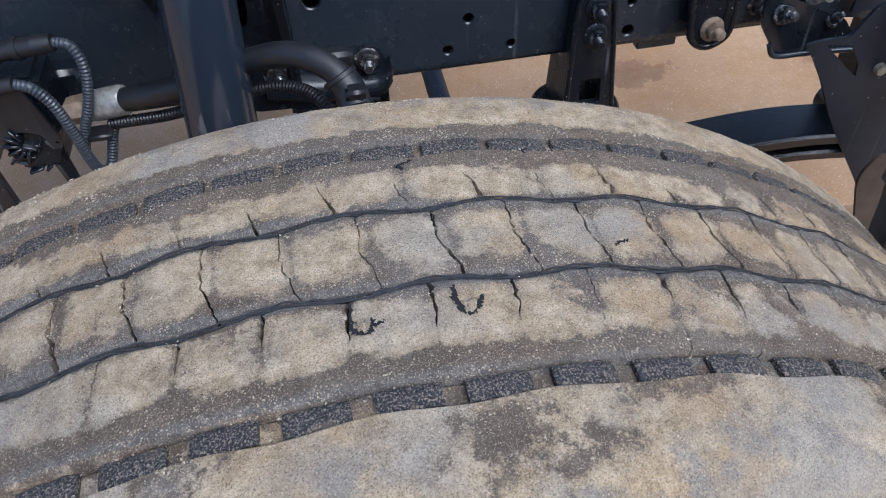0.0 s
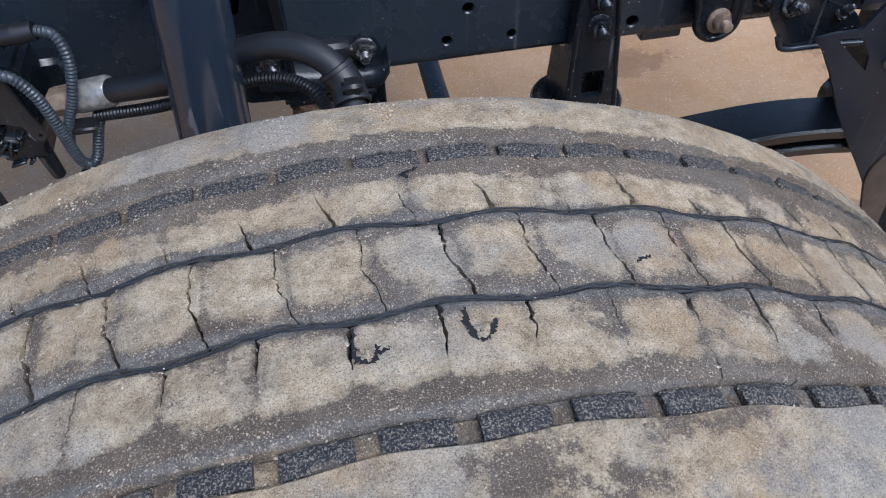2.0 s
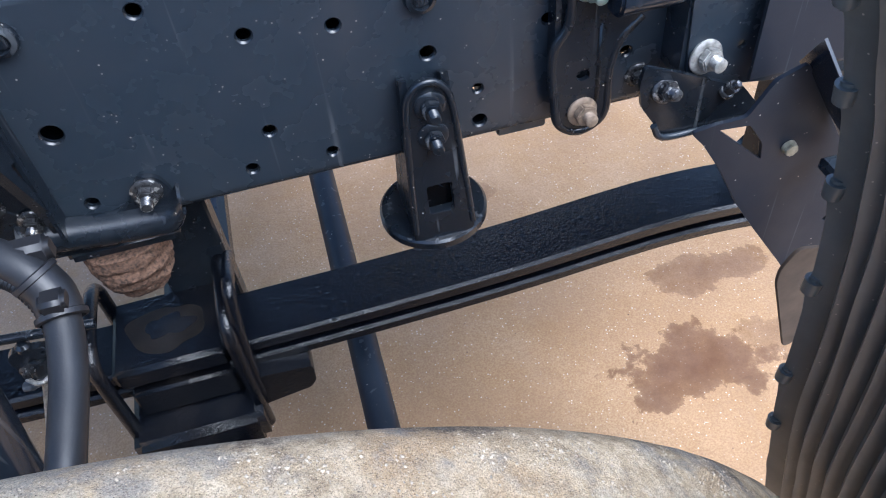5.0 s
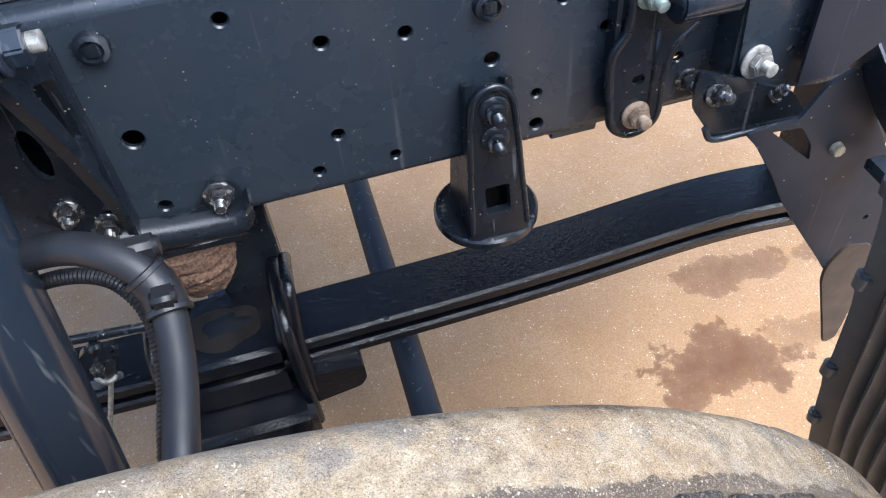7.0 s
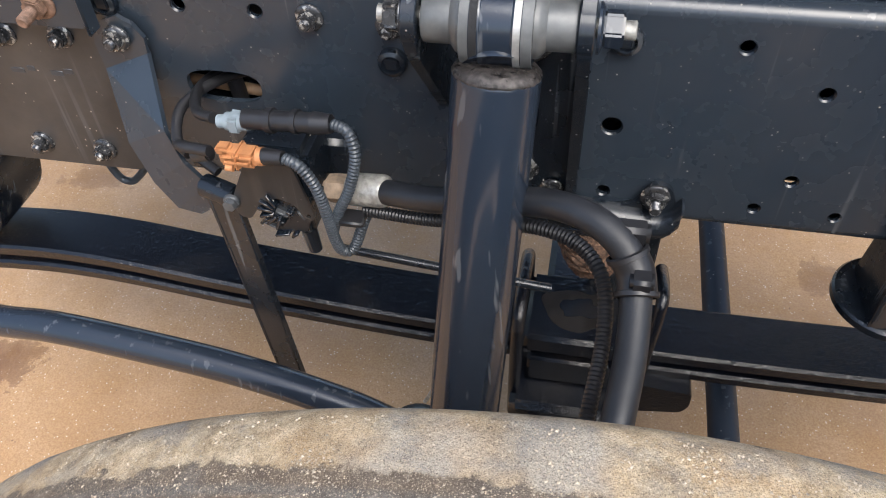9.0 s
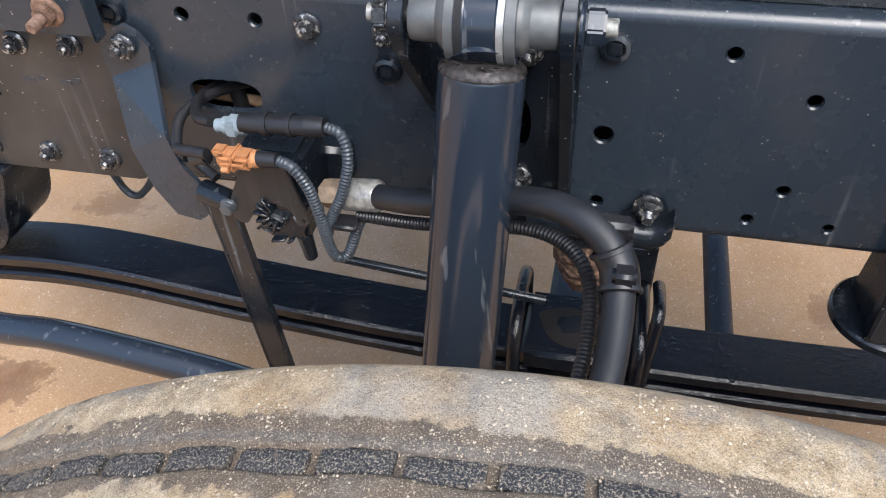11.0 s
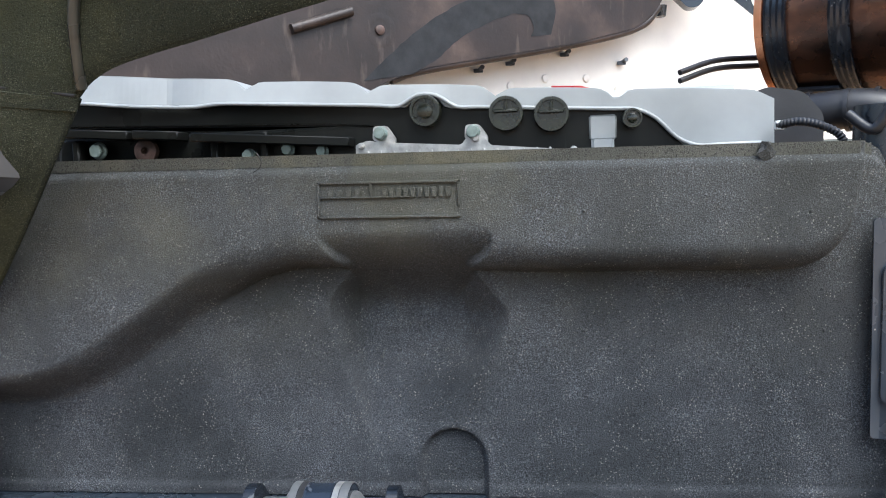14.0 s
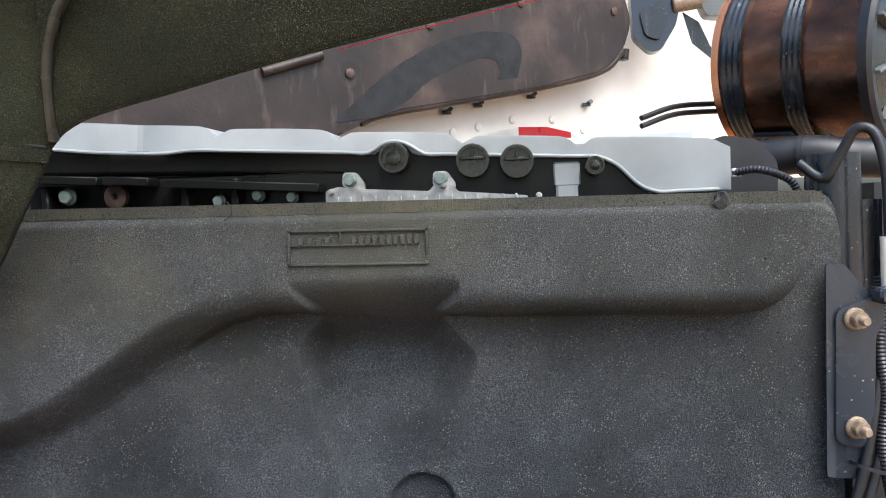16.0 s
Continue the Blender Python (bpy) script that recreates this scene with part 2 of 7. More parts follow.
def ejector_material():
    n = Nodes("blue_black_rubber", 0.7)
    c = n.ramp(n.noise(900, 4, rough=0.75), [(0.42, (0.012, 0.013, 0.016)), (0.53, (0.045, 0.045, 0.047)), (0.58, (0.26, 0.22, 0.165))])
    c = n.mix(n.ramp(n.noise(48, 3), [(0.60, 0.0), (0.70, 0.5)]), c, (0.24, 0.18, 0.12))
    n.colour(c).bump(n.noise(700, 4), 0.9, 0.0025)
    return n.m


def ground_material():
    n = Nodes("wet_tan_concrete", 0.8)
    c = n.ramp(n.noise(3, 6, rough=0.6), [(0.3, (0.36, 0.208, 0.092)), (0.5, (0.43, 0.262, 0.126)), (0.72, (0.50, 0.325, 0.175))])
    c = n.mix(n.ramp(n.noise(260, 4, rough=0.7), [(0.40, 0.55), (0.60, 0.0)]), c, (0.25, 0.135, 0.06))
    c = n.mix(n.ramp(n.noise(45, 4), [(0.5, 0.0), (0.75, 0.3)]), c, (0.33, 0.20, 0.11))
    pale = n.ramp(n.cells(120), [(0.10, 1.0), (0.22, 0.0)])
    c = n.mix(n.math("MULTIPLY", pale, n.ramp(n.noise(60, 3), [(0.48, 0.0), (0.58, 0.85)])), c, (0.80, 0.72, 0.60))
    dark = n.ramp(n.cells(48), [(0.05, 1.0), (0.12, 0.0)])
    c = n.mix(n.math("MULTIPLY", dark, n.ramp(n.noise(19, 2), [(0.55, 0.0), (0.62, 0.8)])), c, (0.12, 0.07, 0.04))
    x, yv = n.axis(0), n.axis(1)
    wob = n.math("MULTIPLY", n.math("SUBTRACT", n.noise(15, 6, rough=0.65), 0.5), 2.4)
    wet = None
    for cx, cy, rx, ry, k in ((0.85, 0.275, 0.13, 0.055, 0.75), (0.70, 0.06, 0.17, 0.085, 1.0), (0.90, 0.09, 0.10, 0.05, 0.5), (1.05, 0.27, 0.05, 0.03, 0.6),
                              (1.5, 0.9, 0.22, 0.16, 0.6), (0.42, 0.68, 0.06, 0.06, 0.5), (0.72, 0.97, 0.13, 0.07, 0.6), (-1.42, 0.12, 0.10, 0.07, 0.8), (-1.5, 0.75, 0.12, 0.05, 0.5)):
        dx = n.math("MULTIPLY", n.math("SUBTRACT", x, cx), 1 / rx)
        dy = n.math("MULTIPLY", n.math("SUBTRACT", yv, cy), 1 / ry)
        d = n.math("ADD", n.math("SQRT", n.math("ADD", n.math("MULTIPLY", dx, dx), n.math("MULTIPLY", dy, dy))), wob)
        w = n.ramp(d, [(0.0, k), (0.80, k * 0.75), (0.92, k * 0.6), (1.0, 0.0)])
        wet = w if wet is None else n.math("MAXIMUM", wet, w)
    n.colour(n.mix(wet, c, (0.125, 0.055, 0.021)))
    n.rough(n.mix(n.ramp(n.noise(11, 5), [(0.45, 0.0), (0.62, 1.0)]), (0.45, 0.45, 0.45), (0.85, 0.85, 0.85)))
    n.bump(n.math("ADD", n.noise(130, 5), n.math("MULTIPLY", n.noise(20, 3), 2.0)), 0.45, 0.004)
    return n.m


def felt_material(name, low, high, amount=0.38, size=900, fluff=None, settled=False):
    """Rough moulded plastic fleece with pale lint."""
    n = Nodes(name, 0.85)
    n.b.inputs["Specular IOR Level"].default_value = 0.2
    c = n.ramp(n.noise(9, 5), [(0.3, low), (0.75, high)])
    low_cut = 0.51 if settled else 0.57
    lint = n.ramp(n.noise(size, 3, rough=0.7), [(low_cut, 0.0), (low_cut + 0.09, amount)])
    pits = n.ramp(n.noise(480, 3, rough=0.7), [(0.36, 0.85), (0.47, 0.0)])
    where = n.ramp(n.noise(6, 4), [(0.38, 0.1), (0.66, 1.0)])
    c = n.mix(pits, c, tuple(v * 0.35 for v in low))
    c = n.mix(n.math("MULTIPLY", lint, where), c, fluff or tuple(min(0.30, v * 4.5) for v in high))
    soil = n.ramp(n.noise(5.5, 6, rough=0.65), [(0.48, 0.0), (0.70, 0.6)])
    if settled:
        soil = n.math("MULTIPLY", n.math("ADD", soil, 0.28), n.math("MULTIPLY", n.math("SUBTRACT", n.axis(2), 1.13), 6.0))
        soil = n.math("MAXIMUM", n.math("MINIMUM", soil, 1.0), 0.0)
    if settled:
        dots = n.math("MULTIPLY", n.ramp(n.cells(300), [(0.17, 1.0), (0.27, 0.0)]), n.ramp(n.noise(45, 5, rough=0.7), [(0.46, 0.0), (0.58, 0.9)]))
        c = n.mix(dots, c, (0.19, 0.187, 0.172))
    n.colour(n.mix(n.math("MULTIPLY", soil, 0.5), c, (high[0] * 2.7, high[1] * 2.45, high[2] * 1.55)))
    n.bump(n.math("ADD", n.noise(620, 4, rough=0.7), n.math("MULTIPLY", n.noise(90, 3), 0.6)), 0.95, 0.0018)
    return n.m


def duct_material():
    """Glossy brown-black duct film with rain drops; orange reflections are painted into its colour."""
    n = Nodes("dark_duct_reflections", 0.22, 0.75)
    c = n.ramp(n.noise(6, 4, n.stretch(0.6, 1.5, 2.5)), [(0.34, (0.030, 0.018, 0.013)), (0.54, (0.110, 0.050, 0.030)), (0.74, (0.32, 0.135, 0.066))])
    n.colour(n.mix(n.ramp(n.cells(90), [(0.05, 0.8), (0.12, 0.0)]), c, (0.02, 0.015, 0.012)))
    n.rough(n.ramp(n.noise(25, 4), [(0.3, 0.15), (0.7, 0.42)]))
    n.bump(n.noise(120, 3), 0.15, 0.001)
    return n.m


def pad_material():
    """Brown-black heat pad with a darker swept stain."""
    n = Nodes("brown_heat_pad", 0.42)
    n.b.inputs["Specular IOR Level"].default_value = 0.35
    c = n.ramp(n.noise(6, 6), [(0.3, (0.013, 0.0095, 0.008)), (0.55, (0.029, 0.0195, 0.0160)), (0.72, (0.072, 0.048, 0.037))])
    c = n.mix(n.ramp(n.noise(26, 4, n.stretch(1.6, 1.6, 0.35)), [(0.60, 0.0), (0.72, 0.5)]), c, (0.095, 0.070, 0.056))
    n.colour(c).bump(n.math("ADD", n.math("MULTIPLY", n.noise(170, 4), 0.35), n.math("MULTIPLY", n.noise(17, 3), 1.5)), 0.3, 0.004)
    return n.m


M_TYRE, M_EJECT, M_GROUND = tyre_material(), ejector_material(), ground_material()
M_FELT = felt_material("black_fleece", (0.0205, 0.0225, 0.0250), (0.040, 0.0425, 0.0465), 0.85, settled=True)
M_FENDER = felt_material("green_black_plastic", (0.009, 0.0102, 0.0056), (0.021, 0.0232, 0.0130), 0.9, 1000, (0.20, 0.20, 0.14))
# Liner plastic again, base lightened for the light it catches; lint heavier.
M_STRIP = felt_material("lightened_olive_plastic", (0.018, 0.020, 0.011), (0.036, 0.039, 0.023), 0.9, 1000, (0.26, 0.26, 0.19))
M_RIM = felt_material("smooth_olive_rim", (0.050, 0.050, 0.040), (0.085, 0.083, 0.068), 0.25)
M_REST = plain("light_grey_plastic", (0.060, 0.062, 0.064), 0.28, 0, 0.05, 30)
M_PILLAR = plain("blue_grey_plastic", (0.020, 0.025, 0.034), 0.5, 0, 0.35, 14, 0.2)
M_RIDGE = plain("worn_grey_plastic", (0.026, 0.026, 0.021), 0.28, 0, 0.25, 30)
M_WELD = plain("rusty_painted_weld", (0.050, 0.044, 0.041), 0.32, 0.4, 0.95, 190, 0.5)
M_DUCT, M_PAD = duct_material(), pad_material()
M_PADSTAIN = plain("black_stain", (0.007, 0.0075, 0.009), 0.75, 0, 0.3, 40, 0.3)
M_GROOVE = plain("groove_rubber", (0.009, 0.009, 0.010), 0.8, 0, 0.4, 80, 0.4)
M_GRIT = plain("pale_grit", (0.40, 0.335, 0.25), 0.8, 0, 0.6, 500)
M_STAY = painted("matt_stay_paint", (0.010, 0.0145, 0.024), 0.46, amount=0.03)
M_STAY.node_tree.nodes["Principled BSDF"].inputs["Specular IOR Level"].default_value = 0.3
M_RING = plain("brown_ring_stain", (0.012, 0.0105, 0.010), 0.38, 0, 0.5, 60)
M_RIMCOPPER = plain("bright_copper", (0.60, 0.25, 0.12), 0.3, 0.8, 0.3, 14)
M_OLDPLUG = plain("brown_plug", (0.075, 0.045, 0.035), 0.6, 0.1, 0.4, 90)
M_LIP = plain("bare_grey_rubber", (0.030, 0.032, 0.036), 0.85, 0, 0.4, 200, 0.5)
M_MUD = painted("mudguard_plastic", (0.085, 0.092, 0.088), 0.34, dust=(0.23, 0.23, 0.21), amount=0.6)


# ---- mesh helpers ----
def shade(bm, angle=38):
    for f in bm.faces:
        f.smooth = f.material_index != 7
        if f.material_index == 7:
            f.material_index = 0
    lim = radians(angle)
    for e in bm.edges:
        e.smooth = len(e.link_faces) == 2 and e.calc_face_angle(0.0) < lim


def part(name, bm, material, parent=None, label=""):
    """Links a bmesh as one mesh object, under parent if given."""
    bmesh.ops.recalc_face_normals(bm, faces=bm.faces)
    shade(bm)
    me = bpy.data.meshes.new(name)
    bm.to_mesh(me)
    bm.free()
    me.materials.append(material)
    ob = new(name, me)
    if parent:
        ob.parent = parent
        ob.matrix_parent_inverse = Matrix.Identity(4)
    if label:
        ob["label"] = label
    return ob


def thing(name, label, category, group="", at=(0, 0, 0)):
    ob = new(name)
    ob.location = at
    return tagged(ob, label, category, group)


def bevelled(bm, es, w, seg):
    """Bevels edges; faces that were flat all round keep a flat shading."""
    bm.normal_update()
    for f in bm.faces:
        if all(len(e.link_faces) == 2 and not 0.02 < e.calc_face_angle(0.0) < 0.5 for e in f.edges):
            f.material_index = 7
    res = bmesh.ops.bevel(bm, geom=es, offset=w, segments=seg, affect="EDGES", clamp_overlap=True)
    for f in res["faces"]:
        f.material_index = 0


def soften(bm, w, seg=2, angle=30):
    es = [e for e in bm.edges if len(e.link_faces) == 2 and e.calc_face_angle(0.0) > radians(angle)]
    if es and w > 0:
        bevelled(bm, es, w, seg)
    return bm


def join(*bms):
    out = bmesh.new()
    for b in bms:
        me = bpy.data.meshes.new("tmp")
        b.to_mesh(me)
        b.free()
        out.from_mesh(me)
        bpy.data.meshes.remove(me)
    return out


def box(a, b, bevel=0.0, m=None):
    bm = bmesh.new()
    bmesh.ops.create_cube(bm, size=1)
    for v in bm.verts:
        v.co = Vector([(a[i] + b[i]) / 2 + v.co[i] * (b[i] - a[i]) for i in range(3)])
    soften(bm, bevel)
    if m:
        bm.transform(m)
    return bm


def rod(a, b, r, r2=None, seg=24, bevel=0.0):
    a, b = Vector(a), Vector(b)
    bm = bmesh.new()
    bmesh.ops.create_cone(bm, cap_ends=True, segments=seg, radius1=r, radius2=r if r2 is None else r2, depth=(b - a).length,
                          matrix=Matrix.Translation((a + b) / 2) @ (b - a).to_track_quat("Z", "Y").to_matrix().to_4x4())
    return soften(bm, bevel, angle=50)


def smooth_path(pts, n=8):
    """Catmull-Rom through the points."""
    p = [Vector(q) for q in pts]
    p = [2 * p[0] - p[1]] + p + [2 * p[-1] - p[-2]]
    out = []
    for i in range(1, len(p) - 2):
        for k in range(n):
            t = k / n
            a, b, c, d = p[i - 1 : i + 3]
            out.append(0.5 * (2 * b + (c - a) * t + (2 * a - 5 * b + 4 * c - d) * t * t + (3 * b - a - 3 * c + d) * t ** 3))
    return out + [p[-2]]


def tube(pts, r, seg=14, n=8, radius=None):
    """A round tube through the points; radius(i) may vary it ring by ring."""
    path = smooth_path(pts, n) if n > 1 else [Vector(p) for p in pts]
    bm = bmesh.new()
    rings = []
    side = None
    for i, p in enumerate(path):
        d = (path[min(i + 1, len(path) - 1)] - path[max(i - 1, 0)]).normalized()
        side = d.orthogonal().normalized() if side is None else (side - d * side.dot(d)).normalized()
        up = d.cross(side)
        rr = radius(i) if radius else r
        rings.append([bm.verts.new(p + (side * math.cos(a) + up * math.sin(a)) * rr) for a in (2 * math.pi * k / seg for k in range(seg))])
    for q, w in zip(rings, rings[1:]):
        for k in range(seg):
            bm.faces.new((q[k], q[(k + 1) % seg], w[(k + 1) % seg], w[k]))
    bm.faces.new(rings[0][::-1])
    bm.faces.new(rings[-1])
    return bm


def conduit(pts, r, pitch=0.0042):
    """Corrugated conduit: rings of alternating radius."""
    path = smooth_path(pts, 12)
    length = sum((b - a).length for a, b in zip(path, path[1:]))
    count = max(4, int(length / pitch * 2))
    fine, acc, k = [], 0.0, 0
    step = length / count
    for a, b in zip(path, path[1:]):
        l = (b - a).length
        while k * step <= acc + l + 1e-9:
            fine.append(a.lerp(b, (k * step - acc) / max(l, 1e-9)))
            k += 1
        acc += l
    return tube(fine, r, 12, 1, lambda i: r * (1.0 if i % 2 else 0.84))


def face_y(y0, flip=1):
    """Plan to world: u along x, v along z, thickness towards -y (towards +y with flip -1)."""
    return Matrix(((1, 0, 0, 0), (0, 0, -1 * flip, y0), (0, 1, 0, 0), (0, 0, 0, 1)))


def face_x(x0):
    """Plan to world: u along y, v along z, thickness towards +x."""
    return Matrix(((0, 0, 1, x0), (1, 0, 0, 0), (0, 1, 0, 0), (0, 0, 0, 1)))


def ring(cx, cy, r, n=22, ry=None):
    return [(cx + r * math.cos(2 * math.pi * k / n), cy + (ry or r) * math.sin(2 * math.pi * k / n)) for k in range(n)]


def inside(p, poly):
    hit = False
    for (x0, y0), (x1, y1) in zip(poly, poly[1:] + poly[:1]):
        if (y0 > p[1]) != (y1 > p[1]) and p[0] < (x1 - x0) * (p[1] - y0) / (y1 - y0) + x0:
            hit = not hit
    return hit


def rounded(pts, r, n=4):
    """Rounds the corners of a closed outline."""
    out = []
    for i, p in enumerate(pts):
        p, a, b = Vector(p), Vector(pts[i - 1]), Vector(pts[(i + 1) % len(pts)])
        k = min(r, (a - p).length * 0.45, (b - p).length * 0.45)
        s, e = p + (a - p).normalized() * k, p + (b - p).normalized() * k
        for j in range(n + 1):
            t = j / n
            out.append(tuple((1 - t) ** 2 * s + 2 * t * (1 - t) * p + t * t * e))
    return out


def plate(outline, holes=(), t=0.006, m=None, bevel=0.0):
    """A flat plate with real holes."""
    from mathutils.geometry import delaunay_2d_cdt
    vs, es = [], []
    for loop in (outline, *holes):
        k = len(vs)
        vs += [Vector(p) for p in loop]
        es += [(k + i, k + (i + 1) % len(loop)) for i in range(len(loop))]
    pv, _, pf = delaunay_2d_cdt(vs, es, [], 0, 1e-6)[:3]
    keep = []
    for f in pf:
        c = sum((pv[i] for i in f), Vector((0, 0))) / len(f)
        if inside(c, list(outline)) and not any(inside(c, list(h)) for h in holes):
            keep.append(f)
    bm = bmesh.new()
    lo = [bm.verts.new((v.x, v.y, 0)) for v in pv]
    hi = [bm.verts.new((v.x, v.y, t)) for v in pv]
    count = {}
    for f in keep:
        bm.faces.new([hi[i] for i in f])
        bm.faces.new([lo[i] for i in reversed(f)])
        for a, b in zip(f, f[1:] + f[:1]) if isinstance(f, list) else zip(f, list(f[1:]) + [f[0]]):
            count.setdefault(frozenset((a, b)), []).append((a, b))
    rim = []
    for pairs in count.values():
        if len(pairs) == 1:
            a, b = pairs[0]
            bm.faces.new((lo[a], lo[b], hi[b], hi[a]))
            rim.append((a, b))
    bmesh.ops.delete(bm, geom=[v for v in bm.verts if not v.link_faces], context="VERTS")
    if bevel:
        bm.normal_update()
        es = [e for e in bm.edges if len(e.link_faces) == 2 and e.calc_face_angle(0.0) > 1.2 and all(abs(v.co.z - t) < 1e-7 for v in e.verts)]
        bevelled(bm, es, bevel, 2)
    if m:
        bm.transform(m)
    return bm


def lathe(profile, m, seg=32, cap=True):
    """Turns (radius, height) pairs round local z."""
    bm = bmesh.new()
    rings = [[bm.verts.new((r * math.cos(2 * math.pi * k / seg), r * math.sin(2 * math.pi * k / seg), h)) for k in range(seg)] for r, h in profile]
    for q, w in zip(rings, rings[1:]):
        for k in range(seg):
            bm.faces.new((q[k], q[(k + 1) % seg], w[(k + 1) % seg], w[k]))
    if cap:
        bm.faces.new(rings[0][::-1])
        bm.faces.new(rings[-1])
    bm.transform(m)
    return bm


def toward(p, d):
    """A pose at p whose z points along d."""
    return Matrix.Translation(p) @ Vector(d).to_track_quat("Z", "Y").to_matrix().to_4x4()


def bolt_head(p, d=(0, -1, 0), r=0.011, flange=0.0155, high=0.011, stud=0.0, turn=0.3):
    """Flanged hexagon head, with a threaded stud end where stud > 0."""
    m = toward(p, d) @ Matrix.Rotation(turn, 4, "Z")
    bms = [lathe([(flange, 0), (flange, 0.0022), (flange * 0.86, 0.0042), (r * 0.9, 0.0046)], m, 24)]
    hexa = bmesh.new()
    bmesh.ops.create_cone(hexa, cap_ends=True, segments=6, radius1=r, radius2=r, depth=high, matrix=Matrix.Translation((0, 0, 0.004 + high / 2)))
    soften(hexa, r * 0.12, 2)
    hexa.transform(m)
    bms.append(hexa)
    if stud:
        prof, h = [], 0.004 + high
        k = 0
        while k * 0.0009 < stud:
            prof.append((r * (0.56 if k % 2 else 0.5), h + k * 0.0009))
            k += 1
        prof.append((r * 0.42, h + stud + 0.001))
        bms.append(lathe(prof, m, 14))
    return join(*bms)


def rivet(p, d=(0, -1, 0), r=0.0165):
    """Cup-shaped fastener with a squared recess."""
    m = toward(p, d)
    cup = lathe([(r, 0), (r * 1.02, 0.004), (r * 0.92, 0.009), (r * 0.66, 0.011), (r * 0.6, 0.007), (r * 0.58, 0.006)], m, 24)
    stub = box((-r * 0.4, -r * 0.4, 0.004), (r * 0.4, r * 0.4, 0.010), 0.0012)
    stub.transform(m)
    return join(cup, stub)


# ---- ground ----
GROUND = -0.045


def build_ground():
    bm = bmesh.new()
    bmesh.ops.create_grid(bm, x_segments=60, y_segments=60, size=1)
    for v in bm.verts:
        v.co.x = math.copysign(abs(v.co.x) ** 3, v.co.x) * 400
        v.co.y = math.copysign(abs(v.co.y) ** 3, v.co.y) * 400
        v.co.z = GROUND
    g = part("ground", bm, M_GROUND)
    tagged(g, "tan concrete yard ground, damp with dark stains", "ground", kind="structure")


build_ground()


# ---- wheel ----
AX, AZ, AY = -0.147, 0.494, -0.645
PITCHES = 88
STEP = 2 * math.pi / PITCHES
RADIUS = 0.572
HALF = [(0.0, 0.5720), (0.06, 0.5717), (0.092, 0.5710), (0.106, 0.5703), (0.117, 0.5693), (0.126, 0.5679), (0.135, 0.5652), (0.143, 0.5605), (0.151, 0.5522),
        (0.158, 0.5410), (0.164, 0.5250), (0.168, 0.5010), (0.170, 0.4560), (0.163, 0.3900), (0.143, 0.3350), (0.120, 0.3050)]
STEER = Matrix.Translation((-0.145, -0.645, 0)) @ Matrix.Rotation(radians(1.3), 4, "Z") @ Matrix.Translation((0.145, 0.645, 0))


def crown(d):
    d = abs(d)
    for (a, r), (b, q) in zip(HALF, HALF[1:]):
        if d <= b:
            return r + (q - r) * (d - a) / (b - a)
    return HALF[-1][1]


def on_tread(y, th, lift=0.0):
    r = crown(y - AY) + lift
    return Vector((AX + r * math.sin(th), y, AZ + r * math.cos(th)))


def wave(th, amp=0.0022, shift=0.0):
    """The grooves' gentle zigzag, one swing to two blocks."""
    k = (th / (2 * STEP) + shift) % 1.0
    tri = 4 * abs(k - 0.5) - 1
    return amp * math.sin(tri * math.pi / 2)


G1, G2, G3, G4 = -0.5625, -0.6125, -0.6665, -0.7290  # groove centre lines
W1, W2 = 0.0070, 0.0022  # half widths
FIRST = radians(2.2)


